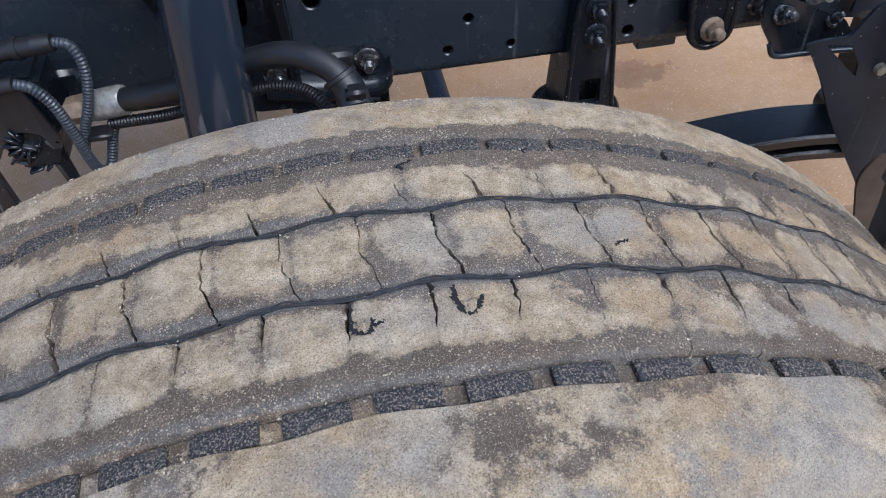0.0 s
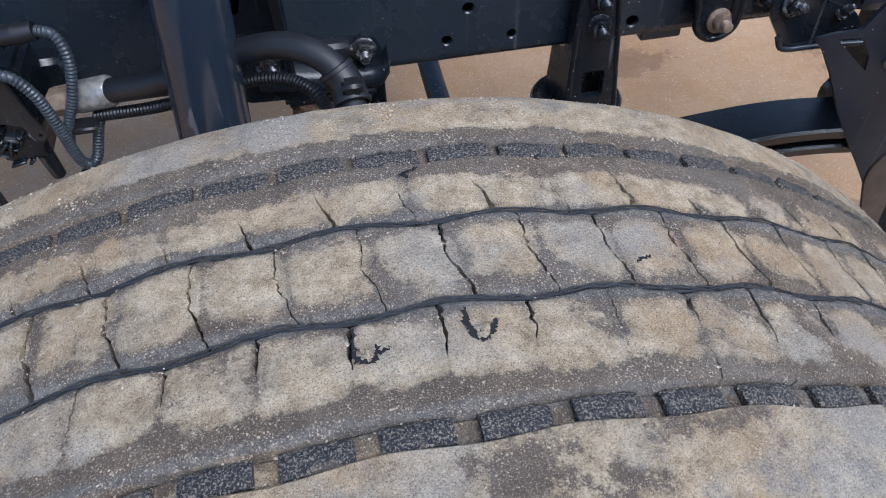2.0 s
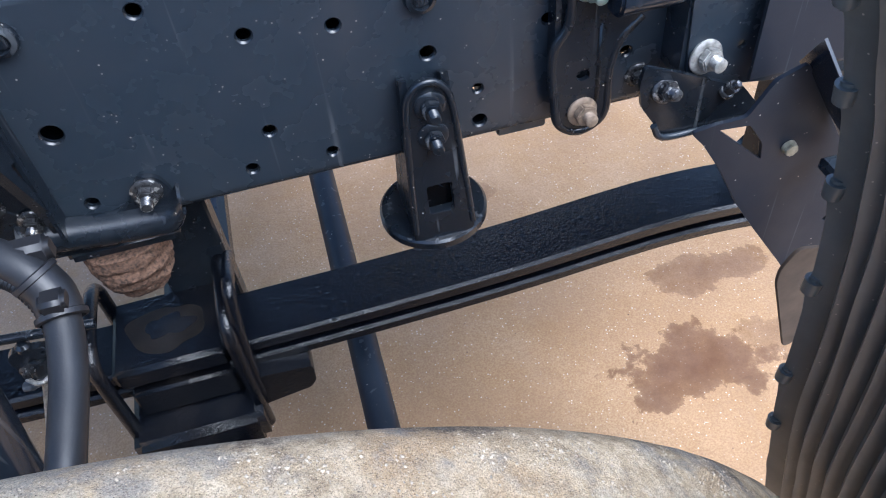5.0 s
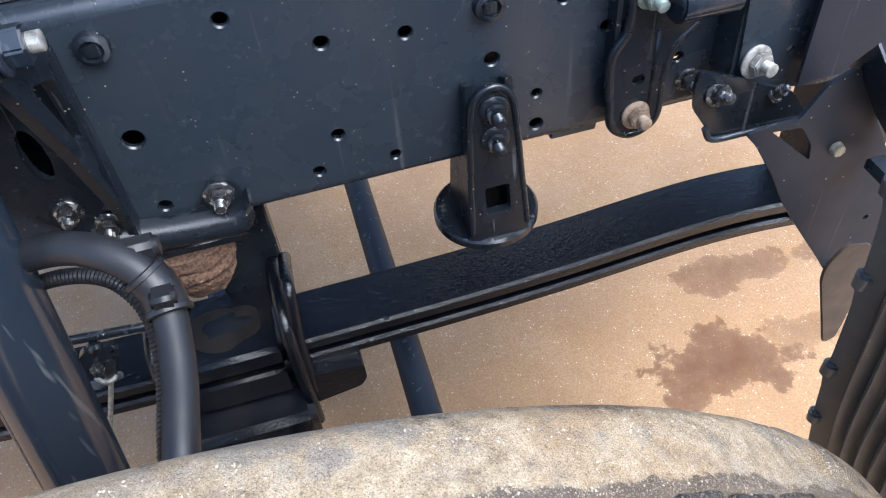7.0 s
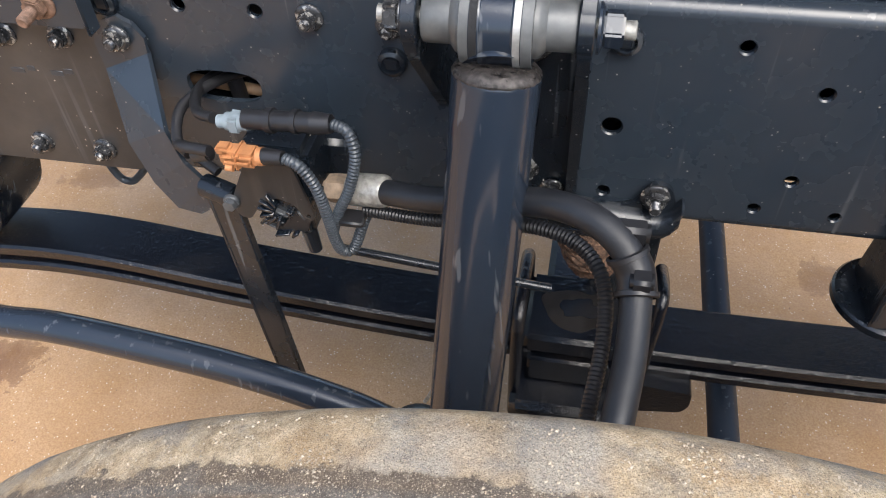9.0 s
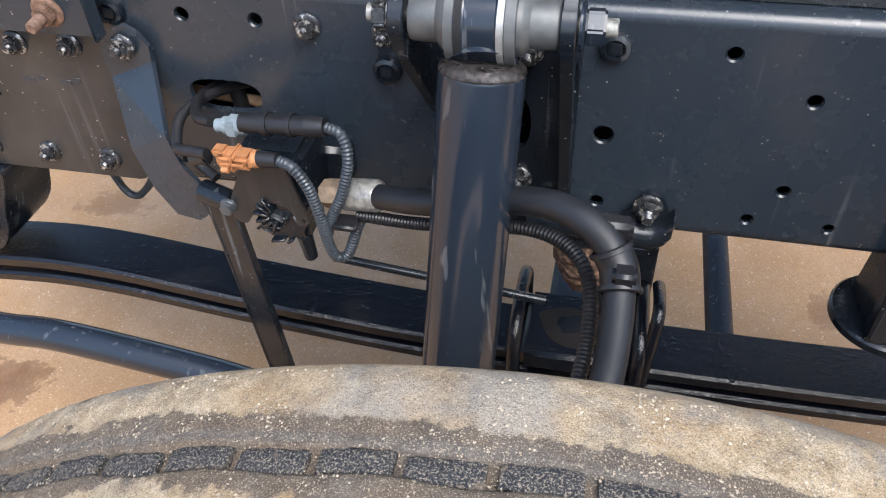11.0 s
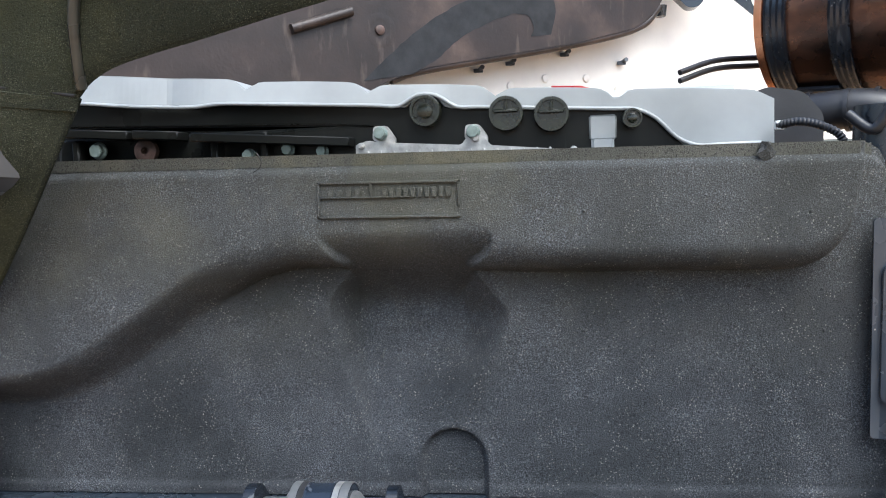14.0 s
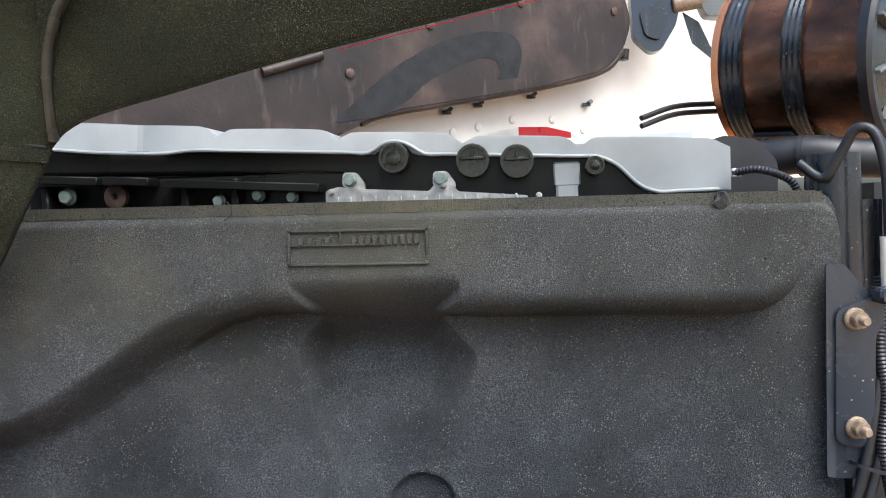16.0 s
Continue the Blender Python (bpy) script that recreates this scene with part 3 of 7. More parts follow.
def build_wheel():
    wheel = thing("wheel", "worn truck wheel with dusty tan tread standing on the concrete", "wheel")
    n = PITCHES * 10
    # carcass with the floors of the grooves and the two shoulders
    cols = []
    for d, r in HALF[::-1]:
        if d > 0.1445:
            cols.append((AY - d, None, r))
    ys = [AY - 0.144, AY - 0.1405, AY - 0.137, AY - 0.133, AY - 0.128, AY - 0.122, AY - 0.110, AY - 0.1, AY - 0.094]
    cols += [(y, None, None) for y in ys]
    cols += [(G4 - W1 - 0.0012, G4, None), (G4 - W1, G4, -0.0015), (G4 - W1 + 0.0012, G4, -0.0066), (G4 + W1 - 0.0012, G4, -0.0066), (G4 + W1, G4, -0.008)]
    cols += [(y, None, -0.008) for y in (-0.70, -0.68, -0.645, -0.62, -0.59)]
    cols += [(G1 - W1, G1, -0.008), (G1 - W1 + 0.0012, G1, -0.0066), (G1 + W1 - 0.0012, G1, -0.0066), (G1 + W1, G1, -0.0015), (G1 + W1 + 0.0012, G1, None)]
    ys = [AY + 0.094, AY + 0.1, AY + 0.110, AY + 0.122, AY + 0.128, AY + 0.133, AY + 0.137, AY + 0.1405, AY + 0.144]
    cols += [(y, None, None) for y in ys]
    for d, r in HALF:
        if d > 0.1445:
            cols.append((AY + d, None, r))
    bm = bmesh.new()
    grid = []
    for i in range(n):
        th = 2 * math.pi * i / n
        row = []
        for y, groove, low in cols:
            yy = y + (wave(th, 0.0013) if groove else 0.0)
            rough = 0.0009 * noise.noise(Vector((th * 22, y * 60, 3.0)))
            if low is None:
                r = crown(y - AY) + rough
            elif low < 0:
                r = crown(y - AY) + low
            else:
                r = low
            row.append(bm.verts.new((AX + r * math.sin(th), yy, max(GROUND + 0.001, AZ + r * math.cos(th)))))
        grid.append(row)
    for i in range(n):
        a, b = grid[i], grid[(i + 1) % n]
        for k in range(len(cols) - 1):
            fc = bm.faces.new((a[k], a[k + 1], b[k + 1], b[k]))
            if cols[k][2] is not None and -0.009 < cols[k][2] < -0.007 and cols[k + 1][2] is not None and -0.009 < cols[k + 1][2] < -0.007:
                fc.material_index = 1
    tyre = part("tyre", bm, M_TYRE, wheel)
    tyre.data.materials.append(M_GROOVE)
    rng = random.Random(4)

    def slit_line(rib, k, v, wide, kink):
        """Middle and half width of slit k of a rib at v, ragged along its length."""
        seed = rib * 131 + (k % PITCHES) * 7.3
        r = random.Random(int(seed * 10))
        bold, reach = r.choice((0.35, 0.5, 0.8, 1.0, 1.2, 1.5)), r.uniform(-0.12, 0.1)
        rag = 0.0026 * noise.noise(Vector((v * 5, seed, 1))) + 0.0032 * noise.noise(Vector((v * 16, seed, 2)))
        g = wide(v + (reach if rib == 0 else -reach if rib == 2 else 0.0)) * bold * (1 + 1.3 * noise.noise(Vector((v * 14, seed, 5))))
        return kink(v) * (1 + 0.25 * noise.noise(Vector((seed, 3, 3)))) + rag, max(0.0, g)

    def block_mesh(rib, k, y0, y1, w0, w1, kink, wide, shift):
        """One tread block between slits k and k + 1; w0, w1: follow the groove on each side."""
        b = bmesh.new()
        base = (k % 2) * STEP
        nu, nv = 8, 24
        rows = []
        for j in range(nv + 1):
            v = j / nv
            (m0, g0), (m1, g1) = slit_line(rib, k, v, wide, kink), slit_line(rib, k + 1, v, wide, kink)
            row = []
            for i in range(nu + 1):
                u = i / nu
                th = (-STEP / 2 + m0 + g0) * (1 - u) + (STEP / 2 + m1 - g1) * u
                here = base + th + shift - 0.016
                nick = 0.0011 * noise.noise(Vector((k * 1.7 + u * 5, rib * 9, 4)))
                lo = y0 + (wave(here, 0.0022, w0) if w0 is not None else wave(here, 0.0013)) + nick
                hi = y1 + (wave(here, 0.0022, w1) if w1 is not None else wave(here, 0.0013)) + 0.0011 * noise.noise(Vector((k * 1.7 + u * 5, rib * 9, 14)))
                y = lo + (hi - lo) * v
                edge = min(v, 1 - v) * (y1 - y0)
                r = crown(y - AY) - 0.0016 * max(0, 1 - edge / 0.0032) ** 2
                side = min(u + (g0 < 2e-4), 1 - u + (g1 < 2e-4)) * STEP * RADIUS
                r -= 0.0008 * max(0, 1 - side / 0.0022)
                r += 0.0009 * noise.noise(Vector((u * 4 + k * 2.3, v * 4, rib))) + 0.0005 * noise.noise(Vector((u * 11 + k * 2.3, v * 11, rib + 7)))
                row.append((r, th, y))
            rows.append(row)
        at = lambda q, low=0.0: ((q[0] - low) * math.sin(q[1]), q[2], (q[0] - low) * math.cos(q[1]))
        top = [[b.verts.new(at(q)) for q in row] for row in rows]
        for j in range(nv):
            for i in range(nu):
                b.faces.new((top[j][i], top[j][i + 1], top[j + 1][i + 1], top[j + 1][i]))
        rim = [(j, 0) for j in range(nv + 1)] + [(nv, i) for i in range(1, nu + 1)] + [(j, nu) for j in range(nv - 1, -1, -1)] + [(0, i) for i in range(nu - 1, 0, -1)]
        low = [b.verts.new(at(rows[j][i], 0.0095)) for j, i in rim]
        hi = [top[j][i] for j, i in rim]
        for q in range(len(rim)):
            q2 = (q + 1) % len(rim)
            b.faces.new((hi[q], hi[q2], low[q2], low[q]))
        bmesh.ops.recalc_face_normals(b, faces=b.faces)
        shade(b, 60)
        me = bpy.data.meshes.new("tread_block")
        b.to_mesh(me)
        b.free()
        me.materials.append(M_TYRE)
        return me

    slit = 0.0017
    ribs = [
        (G2 + W2, G1 - W1, 0.0, None, lambda v: 0.020 * (0.3 - v), lambda v: slit * max(0.0, 1 - v / 0.5) ** 0.5),
        (G3 + W2, G2 - W2, 0.5, 0.0, lambda v: -0.0085 + (0.0290 * (0.5 - v) if v < 0.5 else 0.002 * (v - 0.5)), lambda v: slit * 0.8),
        (G4 + W1, G3 - W2, None, 0.5, lambda v: 0.006 * v, lambda v: slit * max(0.0, (v - 0.58) / 0.42) ** 0.5),
    ]
    # the slits of the outer ribs stand half a block from those of the middle rib
    for ri, (y0, y1, w0, w1, kink, wide) in enumerate(ribs):
        shift = 0 if ri == 1 else -STEP * 0.455
        for k in range(PITCHES):
            seen = k < 20 or k > PITCHES - 14
            if not seen and k in (20, 21):
                plain_pair = plain_pair + [block_mesh(ri, k, y0, y1, w0, w1, kink, wide, shift)] if k == 21 else [block_mesh(ri, k, y0, y1, w0, w1, kink, wide, shift)]
            ob = new("tread_block", block_mesh(ri, k, y0, y1, w0, w1, kink, wide, shift) if seen else plain_pair[k % 2 if k > 20 else 0])
            th = k * STEP + shift - 0.016
            ob.parent = tyre
            ob.matrix_local = Matrix.Translation((AX, 0, AZ)) @ Matrix.Rotation(th, 4, "Y")
    for gc, sh in ((G2, 0.0), (G3, 0.5)):
        for off, r, low in ((0.0009, 0.0005, -0.0019), (-0.0002, 0.0006, -0.0027), (-0.0014, 0.0004, -0.0022)):
            pts = [on_tread(gc + off + wave(th, 0.0022, sh) + 0.0011 * noise.noise(Vector((th * 75, gc * 90, off * 900))), th, low + 0.0011 * noise.noise(Vector((th * 55, 8 + off * 3000, gc * 50)))) for th in (-0.75 + 1.95 * k / 700 for k in range(701))]
            part("groove_rib", tube(pts, r, 6, 1), M_LIP, tyre, "thin rubber rib in the groove")
    # rubber pads in the floor of the two outer grooves
    for gi, (gc, lift) in enumerate(((G1, -0.0030), (G4, -0.0028))):
        variants = []
        for s in range(3):
            b = bmesh.new()
            nu = 10
            rows = []
            for j, (v, low) in enumerate(((-1, 0.008), (-1, 0.0), (-0.75, -0.0009), (0, -0.0012), (0.75, -0.0009), (1, 0.0), (1, 0.008))):
                row = []
                for i in range(nu + 1):
                    th = (i / nu - 0.5) * STEP * (0.74 if gi else 0.86)
                    r = crown(gc - AY) + lift - low + 0.0011 * noise.noise(Vector((i * 0.9 + s * 31, j * 1.3, gi))) * (low < 0.004)
                    if i in (0, nu) and low < 0.004:
                        r -= 0.0012
                    y = gc + v * (W1 - 0.0004) - (0.0011 if gi and v > 0.5 else 0.0) + 0.0011 * noise.noise(Vector((i * 0.6 + s * 13, 5, gi)))
                    row.append(b.verts.new((r * math.sin(th), y, r * math.cos(th))))
                rows.append(row)
            for p, q in zip(rows, rows[1:]):
                for i in range(nu):
                    b.faces.new((p[i], p[i + 1], q[i + 1], q[i]))
            for i in (0, nu):
                b.faces.new([row[i] for row in rows])
            bmesh.ops.recalc_face_normals(b, faces=b.faces)
            shade(b, 50)
            me = bpy.data.meshes.new("groove_pad")
            b.to_mesh(me)
            b.free()
            me.materials.append(M_EJECT)
            variants.append(me)
        for k in range(PITCHES):
            ob = new("groove_pad", variants[rng.randrange(3)])
            ob.parent = tyre
            th = k * STEP + FIRST - 0.016 - STEP * 0.93 + (0 if gi else STEP * 0.35)
            ob.matrix_local = Matrix.Translation((AX, wave(th, 0.0013), AZ)) @ Matrix.Rotation(th, 4, "Y")
    # torn gouges: dark open cracks round a lifted lump, in degrees round the axle and metres across
    tears = (((5.95, -0.6720), (5.85, -0.6790), (6.00, -0.6860), (6.30, -0.6895), (6.70, -0.6885), (7.05, -0.6850), (7.30, -0.6800)),
             ((6.45, -0.6890), (6.55, -0.6850), (6.75, -0.6830)),
             ((0.55, -0.6745), (0.45, -0.6830), (0.55, -0.6905), (1.15, -0.6930), (1.55, -0.6895), (2.10, -0.6870)), ((1.55, -0.6895), (1.45, -0.6845)),
             ((4.45, -0.5785), (4.75, -0.5800), (5.30, -0.5775), (5.55, -0.5765)), ((4.95, -0.5790), (4.85, -0.5835)),
             ((13.1, -0.5700), (12.7, -0.5760)), ((15.9, -0.6530), (16.4, -0.6500), (17.0, -0.6490)))
    for ti, line in enumerate(tears):
        pts = smooth_path([(t, y, 0) for t, y in line], 6)
        b = bmesh.new()
        l, r = [], []
        for i, p in enumerate(pts):
            q = pts[min(i + 1, len(pts) - 1)] - pts[max(i - 1, 0)]
            d = Vector((radians(q.x) * RADIUS, q.y)).normalized()
            w = (0.0021 if ti == 0 else 0.0013 if ti == 2 else 0.0009) * (0.35 + 0.65 * math.sin(math.pi * (i + 0.5) / len(pts))) * (1 + 1.1 * noise.noise(Vector((i * 1.7, ti * 5.3, 0))))
            th0 = (radians(p.x) - 0.015) * 0.937 + 0.0042 * noise.noise(Vector((i * 0.8, 3, ti * 7.1)))
            y0 = p.y + 0.0026 * noise.noise(Vector((i * 0.8, 9, ti * 7.1)))
            l.append(b.verts.new(on_tread(y0 + d.x * w, th0 - d.y * w / RADIUS, 0.0006)))
            r.append(b.verts.new(on_tread(y0 - d.x * w, th0 + d.y * w / RADIUS, 0.0006)))
        for k in range(len(l) - 1):
            b.faces.new((l[k], l[k + 1], r[k + 1], r[k]))
        part("tear", b, M_GROOVE, tyre, "open dark crack in the rubber")
    for deg, y, size in ((6.55, -0.6860, 0.62), (1.0, -0.6880, 0.5)):
        b = bmesh.new()
        rows = []
        for i in range(7):
            row = []
            for j in range(7):
                u, v = i / 6 - 0.5, j / 6 - 0.5
                edge = max(0.0, 1 - 4 * max(u * u, v * v))
                lift = -0.0012 + 0.0032 * edge + 0.0022 * noise.noise(Vector((i * 1.3, j * 1.3, deg)))
                row.append(b.verts.new(on_tread(y + 0.017 * size * v, (radians(deg + 1.5 * size * u) - 0.015) * 0.937, lift)))
            rows.append(row)
        for a, c in zip(rows, rows[1:]):
            for k in range(6):
                b.faces.new((a[k], a[k + 1], c[k + 1], c[k]))
        part("torn_lump", b, M_TYRE, tyre, "bare dark lump of torn rubber")
    wheel.matrix_basis = STEER
    # rim and hub
    rim = lathe([(0.292, -0.12), (0.298, -0.122), (0.298, -0.112), (0.262, -0.10), (0.25, 0.0), (0.262, 0.10), (0.298, 0.112), (0.298, 0.122), (0.292, 0.12), (0.24, 0.09), (0.235, -0.02), (0.1, -0.04), (0.1, -0.1)],
                toward((AX, AY, AZ), (0, 1, 0)), 64)
    part("rim", rim, M_ALLOY, wheel, "dull silver steel rim")
    # grit lying on the tread
    verts, faces = [], []
    for k in range(56000):
        th = rng.uniform(-0.60, 0.90)
        y = rng.uniform(-0.80, -0.505)
        if any(abs(y - g) < 0.0045 for g in (G2, G3)):
            continue
        if noise.noise(Vector((th * 26, y * 55, 1))) + 0.5 * noise.noise(Vector((th * 90, y * 170, 6))) < rng.uniform(-0.25, 0.75):
            continue
        s = rng.choice((0.0002, 0.00025, 0.0003, 0.0003, 0.0004, 0.0005, 0.0006, 0.0008)) * (1.2 if y > -0.55 else 0.95)
        depth = -0.003 if abs(y - G1) < W1 or abs(y - G4) < W1 else 0.0
        c = on_tread(y, th, depth + s * 0.25)
        up = Vector((math.sin(th), 0, math.cos(th)))
        e1 = up.orthogonal().normalized()
        e2 = up.cross(e1)
        base, k0 = rng.random() * 6.3, len(verts)
        for q in range(4):
            a = base + q * 1.57 + rng.uniform(-0.4, 0.4)
            verts.append(c + (e1 * math.cos(a) + e2 * math.sin(a)) * s * rng.uniform(0.7, 1.4))
        verts.append(c + up * s * rng.uniform(0.4, 0.9))
        faces += [(k0 + q, k0 + (q + 1) % 4, k0 + 4) for q in range(4)]
    me = bpy.data.meshes.new("grit")
    me.from_pydata([tuple(v) for v in verts], [], faces)
    me.materials.append(M_GRIT)
    grit = new("grit", me)
    grit.matrix_basis = STEER
    tagged(grit, "pale sand grains and tiny stones lying on the tyre tread", "grit", kind="stuff")


build_wheel()


# ---- chassis frame ----
RAIL_LO, RAIL_HI = 0.7195, 1.0030


def build_frame():
    frame_thing = thing("chassis_frame", "black painted steel truck chassis rail with rows of drilled holes", "chassis rail")
    holes = [ring(-0.037, 0.960, 0.0085), ring(0.049, 0.914, 0.0085), ring(0.222, 0.851, 0.0092), ring(0.273, 0.793, 0.0068), ring(0.273, 0.749, 0.0090), ring(0.046, 0.800, 0.0080),
             ring(0.105, 0.754, 0.0072), ring(0.017, 0.756, 0.0075), ring(-0.154, 0.853, 0.0118), ring(-0.153, 0.760, 0.0080), ring(-0.629, 0.962, 0.0085), ring(-0.541, 0.961, 0.0085),
             ring(0.133, 0.905, 0.0082), ring(0.302, 0.905, 0.0082), ring(0.352, 0.86, 0.0075), ring(0.445, 0.797, 0.0075),
             ring(-0.244, 0.862, 0.013, 22, 0.036), ring(0.62, 0.90, 0.024)]
    slot = [(-0.600 + 0.046 * math.copysign(abs(math.cos(a)) ** 0.7, math.cos(a)), 0.860 + 0.021 * math.copysign(abs(math.sin(a)) ** 0.7, math.sin(a))) for a in (2 * math.pi * k / 28 for k in range(28))]
    holes.append(slot)
    r = 0.016
    web = plate([(-1.3, RAIL_LO + r), (1.4, RAIL_LO + r), (1.4, RAIL_HI - r), (-1.3, RAIL_HI - r)], holes, 0.008, face_y(0.008))
    part("web", web, M_RAIL, frame_thing)
    for name, z0, sgn in (("bottom_flange", RAIL_LO, 1), ("top_flange", RAIL_HI, -1)):
        prof = []
        for k in range(7):
            a = radians(90 * k / 6)
            prof.append((r - r * math.cos(a), z0 + sgn * (r - r * math.sin(a))))
        prof += [(0.08, z0), (0.08, z0 + sgn * 0.008)]
        for k in range(7):
            a = radians(90 * (6 - k) / 6)
            prof.append((r - (r - 0.008) * math.cos(a), z0 + sgn * (r - (r - 0.008) * math.sin(a))))
        bm = bmesh.new()
        a = [bm.verts.new((-1.3, y, z)) for y, z in prof]
        b = [bm.verts.new((1.4, y, z)) for y, z in prof]
        for k in range(len(prof)):
            bm.faces.new((a[k], a[(k + 1) % len(prof)], b[(k + 1) % len(prof)], b[k]))
        bm.faces.new(a)
        bm.faces.new(b[::-1])
        part(name, bm, M_RAIL, frame_thing)
    # Unseen box added behind the web to block light, so the holes show dark.
    part("hole_blocker", box((-1.3, 0.084, 0.724), (1.4, 0.30, 0.998), 0.01), M_CAST, frame_thing)
    for p in ((-0.152, 0, 0.961), (0.220, 0, 0.917), (-0.393, 0, 0.914), (-0.715, 0, 0.962)):
        part("rivet", rivet(p), M_CAST, frame_thing, "black cup-shaped rivet")
    for p in ((-0.480, -0.001, 0.959), (-0.239, 0, 0.950), (-0.245, 0, 0.788), (-0.393, 0, 0.956), (0.462, 0, 0.762)):
        part("bolt", bolt_head(p, stud=0.006, turn=p[0] * 9), M_BLACKBOLT, frame_thing, "black flanged bolt")
    for hole in holes[:16]:
        x, z = sum(p[0] for p in hole) / len(hole), sum(p[1] for p in hole) / len(hole)
        r0 = max(p[0] for p in hole) - x
        part("hole_edge", lathe([(r0 - 0.0014, 0.005), (r0 - 0.0014, 0.0016), (r0 + 0.0004, -0.0004), (r0 + 0.0007, 0.001)], toward((x, 0, z), (0, 1, 0)), 26, False), M_CAST, frame_thing)
    return frame_thing


FRAME = build_frame()


def build_front_plate():
    """Bolted plate over the rail's front part, with a kinked hanger arm."""
    t = thing("reinforcement_plate", "black steel plate bolted over the chassis rail", "plate")
    outline = rounded([(-1.10, 0.7225), (-0.742, 0.7225), (-0.700, 0.80), (-0.690, 0.925), (-0.712, 0.950), (-0.97, 0.952), (-1.10, 0.952)], 0.012)
    holes = [ring(-0.925, 0.862, 0.020, 20, 0.014), ring(-0.915, 0.84, 0.005)]
    part("plate_body", plate(outline, holes, 0.010, face_y(-0.0005), 0.0015), M_DUSTY, t)
    for p in ((-0.854, -0.0105, 0.916), (-0.780, -0.0105, 0.919), (-0.874, -0.0105, 0.755), (-0.786, -0.0105, 0.753), (-0.965, -0.0105, 0.755)):
        part("bolt", bolt_head(p, stud=0.004, turn=p[0] * 7), M_BLACKBOLT, t, "black flanged bolt with chipped paint")
    for k, (x, w) in enumerate(((-0.868, 0.018), (-0.845, 0.010), (-0.815, 0.016), (-0.797, 0.012))):
        part("raised_mark", box((x, -0.0113, 0.862 + 0.004 * (k % 2)), (x + w, -0.0104, 0.869 + 0.004 * (k % 2)), 0.0003), M_RAIL, t)
    return t


build_front_plate()


def build_sensor_bracket():
    """Folded strip that carries the levelling valve."""
    t = thing("valve_bracket", "black folded steel bracket bolted to the plate beside the rail", "bracket")
    pts = [((-0.718, -0.014, 0.945), (-0.700, -0.014, 0.951)), ((-0.732, -0.014, 0.934), (-0.684, -0.014, 0.942)), ((-0.738, -0.014, 0.915), (-0.674, -0.014, 0.925)),
           ((-0.736, -0.014, 0.881), (-0.676, -0.014, 0.906)), ((-0.705, -0.064, 0.814), (-0.646, -0.074, 0.845)), ((-0.678, -0.082, 0.772), (-0.628, -0.086, 0.812)), ((-0.652, -0.090, 0.742), (-0.602, -0.092, 0.786)),
           ((-0.622, -0.092, 0.738), (-0.585, -0.092, 0.765))]
    bm = bmesh.new()
    rows = [[bm.verts.new(a), bm.verts.new(b)] for a, b in pts]
    for p, q in zip(rows, rows[1:]):
        bm.faces.new((p[0], p[1], q[1], q[0]))
    bmesh.ops.recalc_face_normals(bm, faces=bm.faces)
    bmesh.ops.solidify(bm, geom=bm.faces[:], thickness=0.006)
    strip = part("strip", bm, M_RAIL, t)
    strip.data.polygons.foreach_set("use_smooth", [False] * len(strip.data.polygons))
    part("bolt", bolt_head((-0.704, -0.019, 0.926), (0.05, -1, 0.1), stud=0.006), M_BLACKBOLT, t, "black flanged bolt with chipped paint")


build_sensor_bracket()


# ---- leaf spring, axle, bump stops ----
def spring_z(x):
    xs = (-1.20, -1.04, -0.90, -0.65, -0.40, -0.16, 0.13, 0.33, 0.50, 0.60, 0.70, 0.82)
    zs = (0.515, 0.538, 0.543, 0.512, 0.492, 0.484, 0.486, 0.493, 0.510, 0.512, 0.500, 0.475)
    return float(np.interp(x, xs, zs))


def leaf(x0, x1, off, thick, y0, y1):
    bm = bmesh.new()
    n = 70
    zsm = [sum(spring_z(x0 + (x1 - x0) * i / n + d) for d in (-0.08, -0.04, 0, 0.04, 0.08)) / 5 for i in range(n + 1)]
    e = 0.004
    rows = []
    for i in range(n + 1):
        x, z = x0 + (x1 - x0) * i / n, zsm[i] - off
        sec = [(y0, z - e), (y0 + e, z), (y1 - e, z), (y1, z - e), (y1, z - thick + e), (y1 - e, z - thick), (y0 + e, z - thick), (y0, z - thick + e)]
        rows.append([bm.verts.new((x, a, b)) for a, b in sec])
    for p, q in zip(rows, rows[1:]):
        for k in range(8):
            bm.faces.new((p[k], p[(k + 1) % 8], q[(k + 1) % 8], q[k]))
    bm.faces.new(rows[0])
    bm.faces.new(rows[-1][::-1])
    return bm


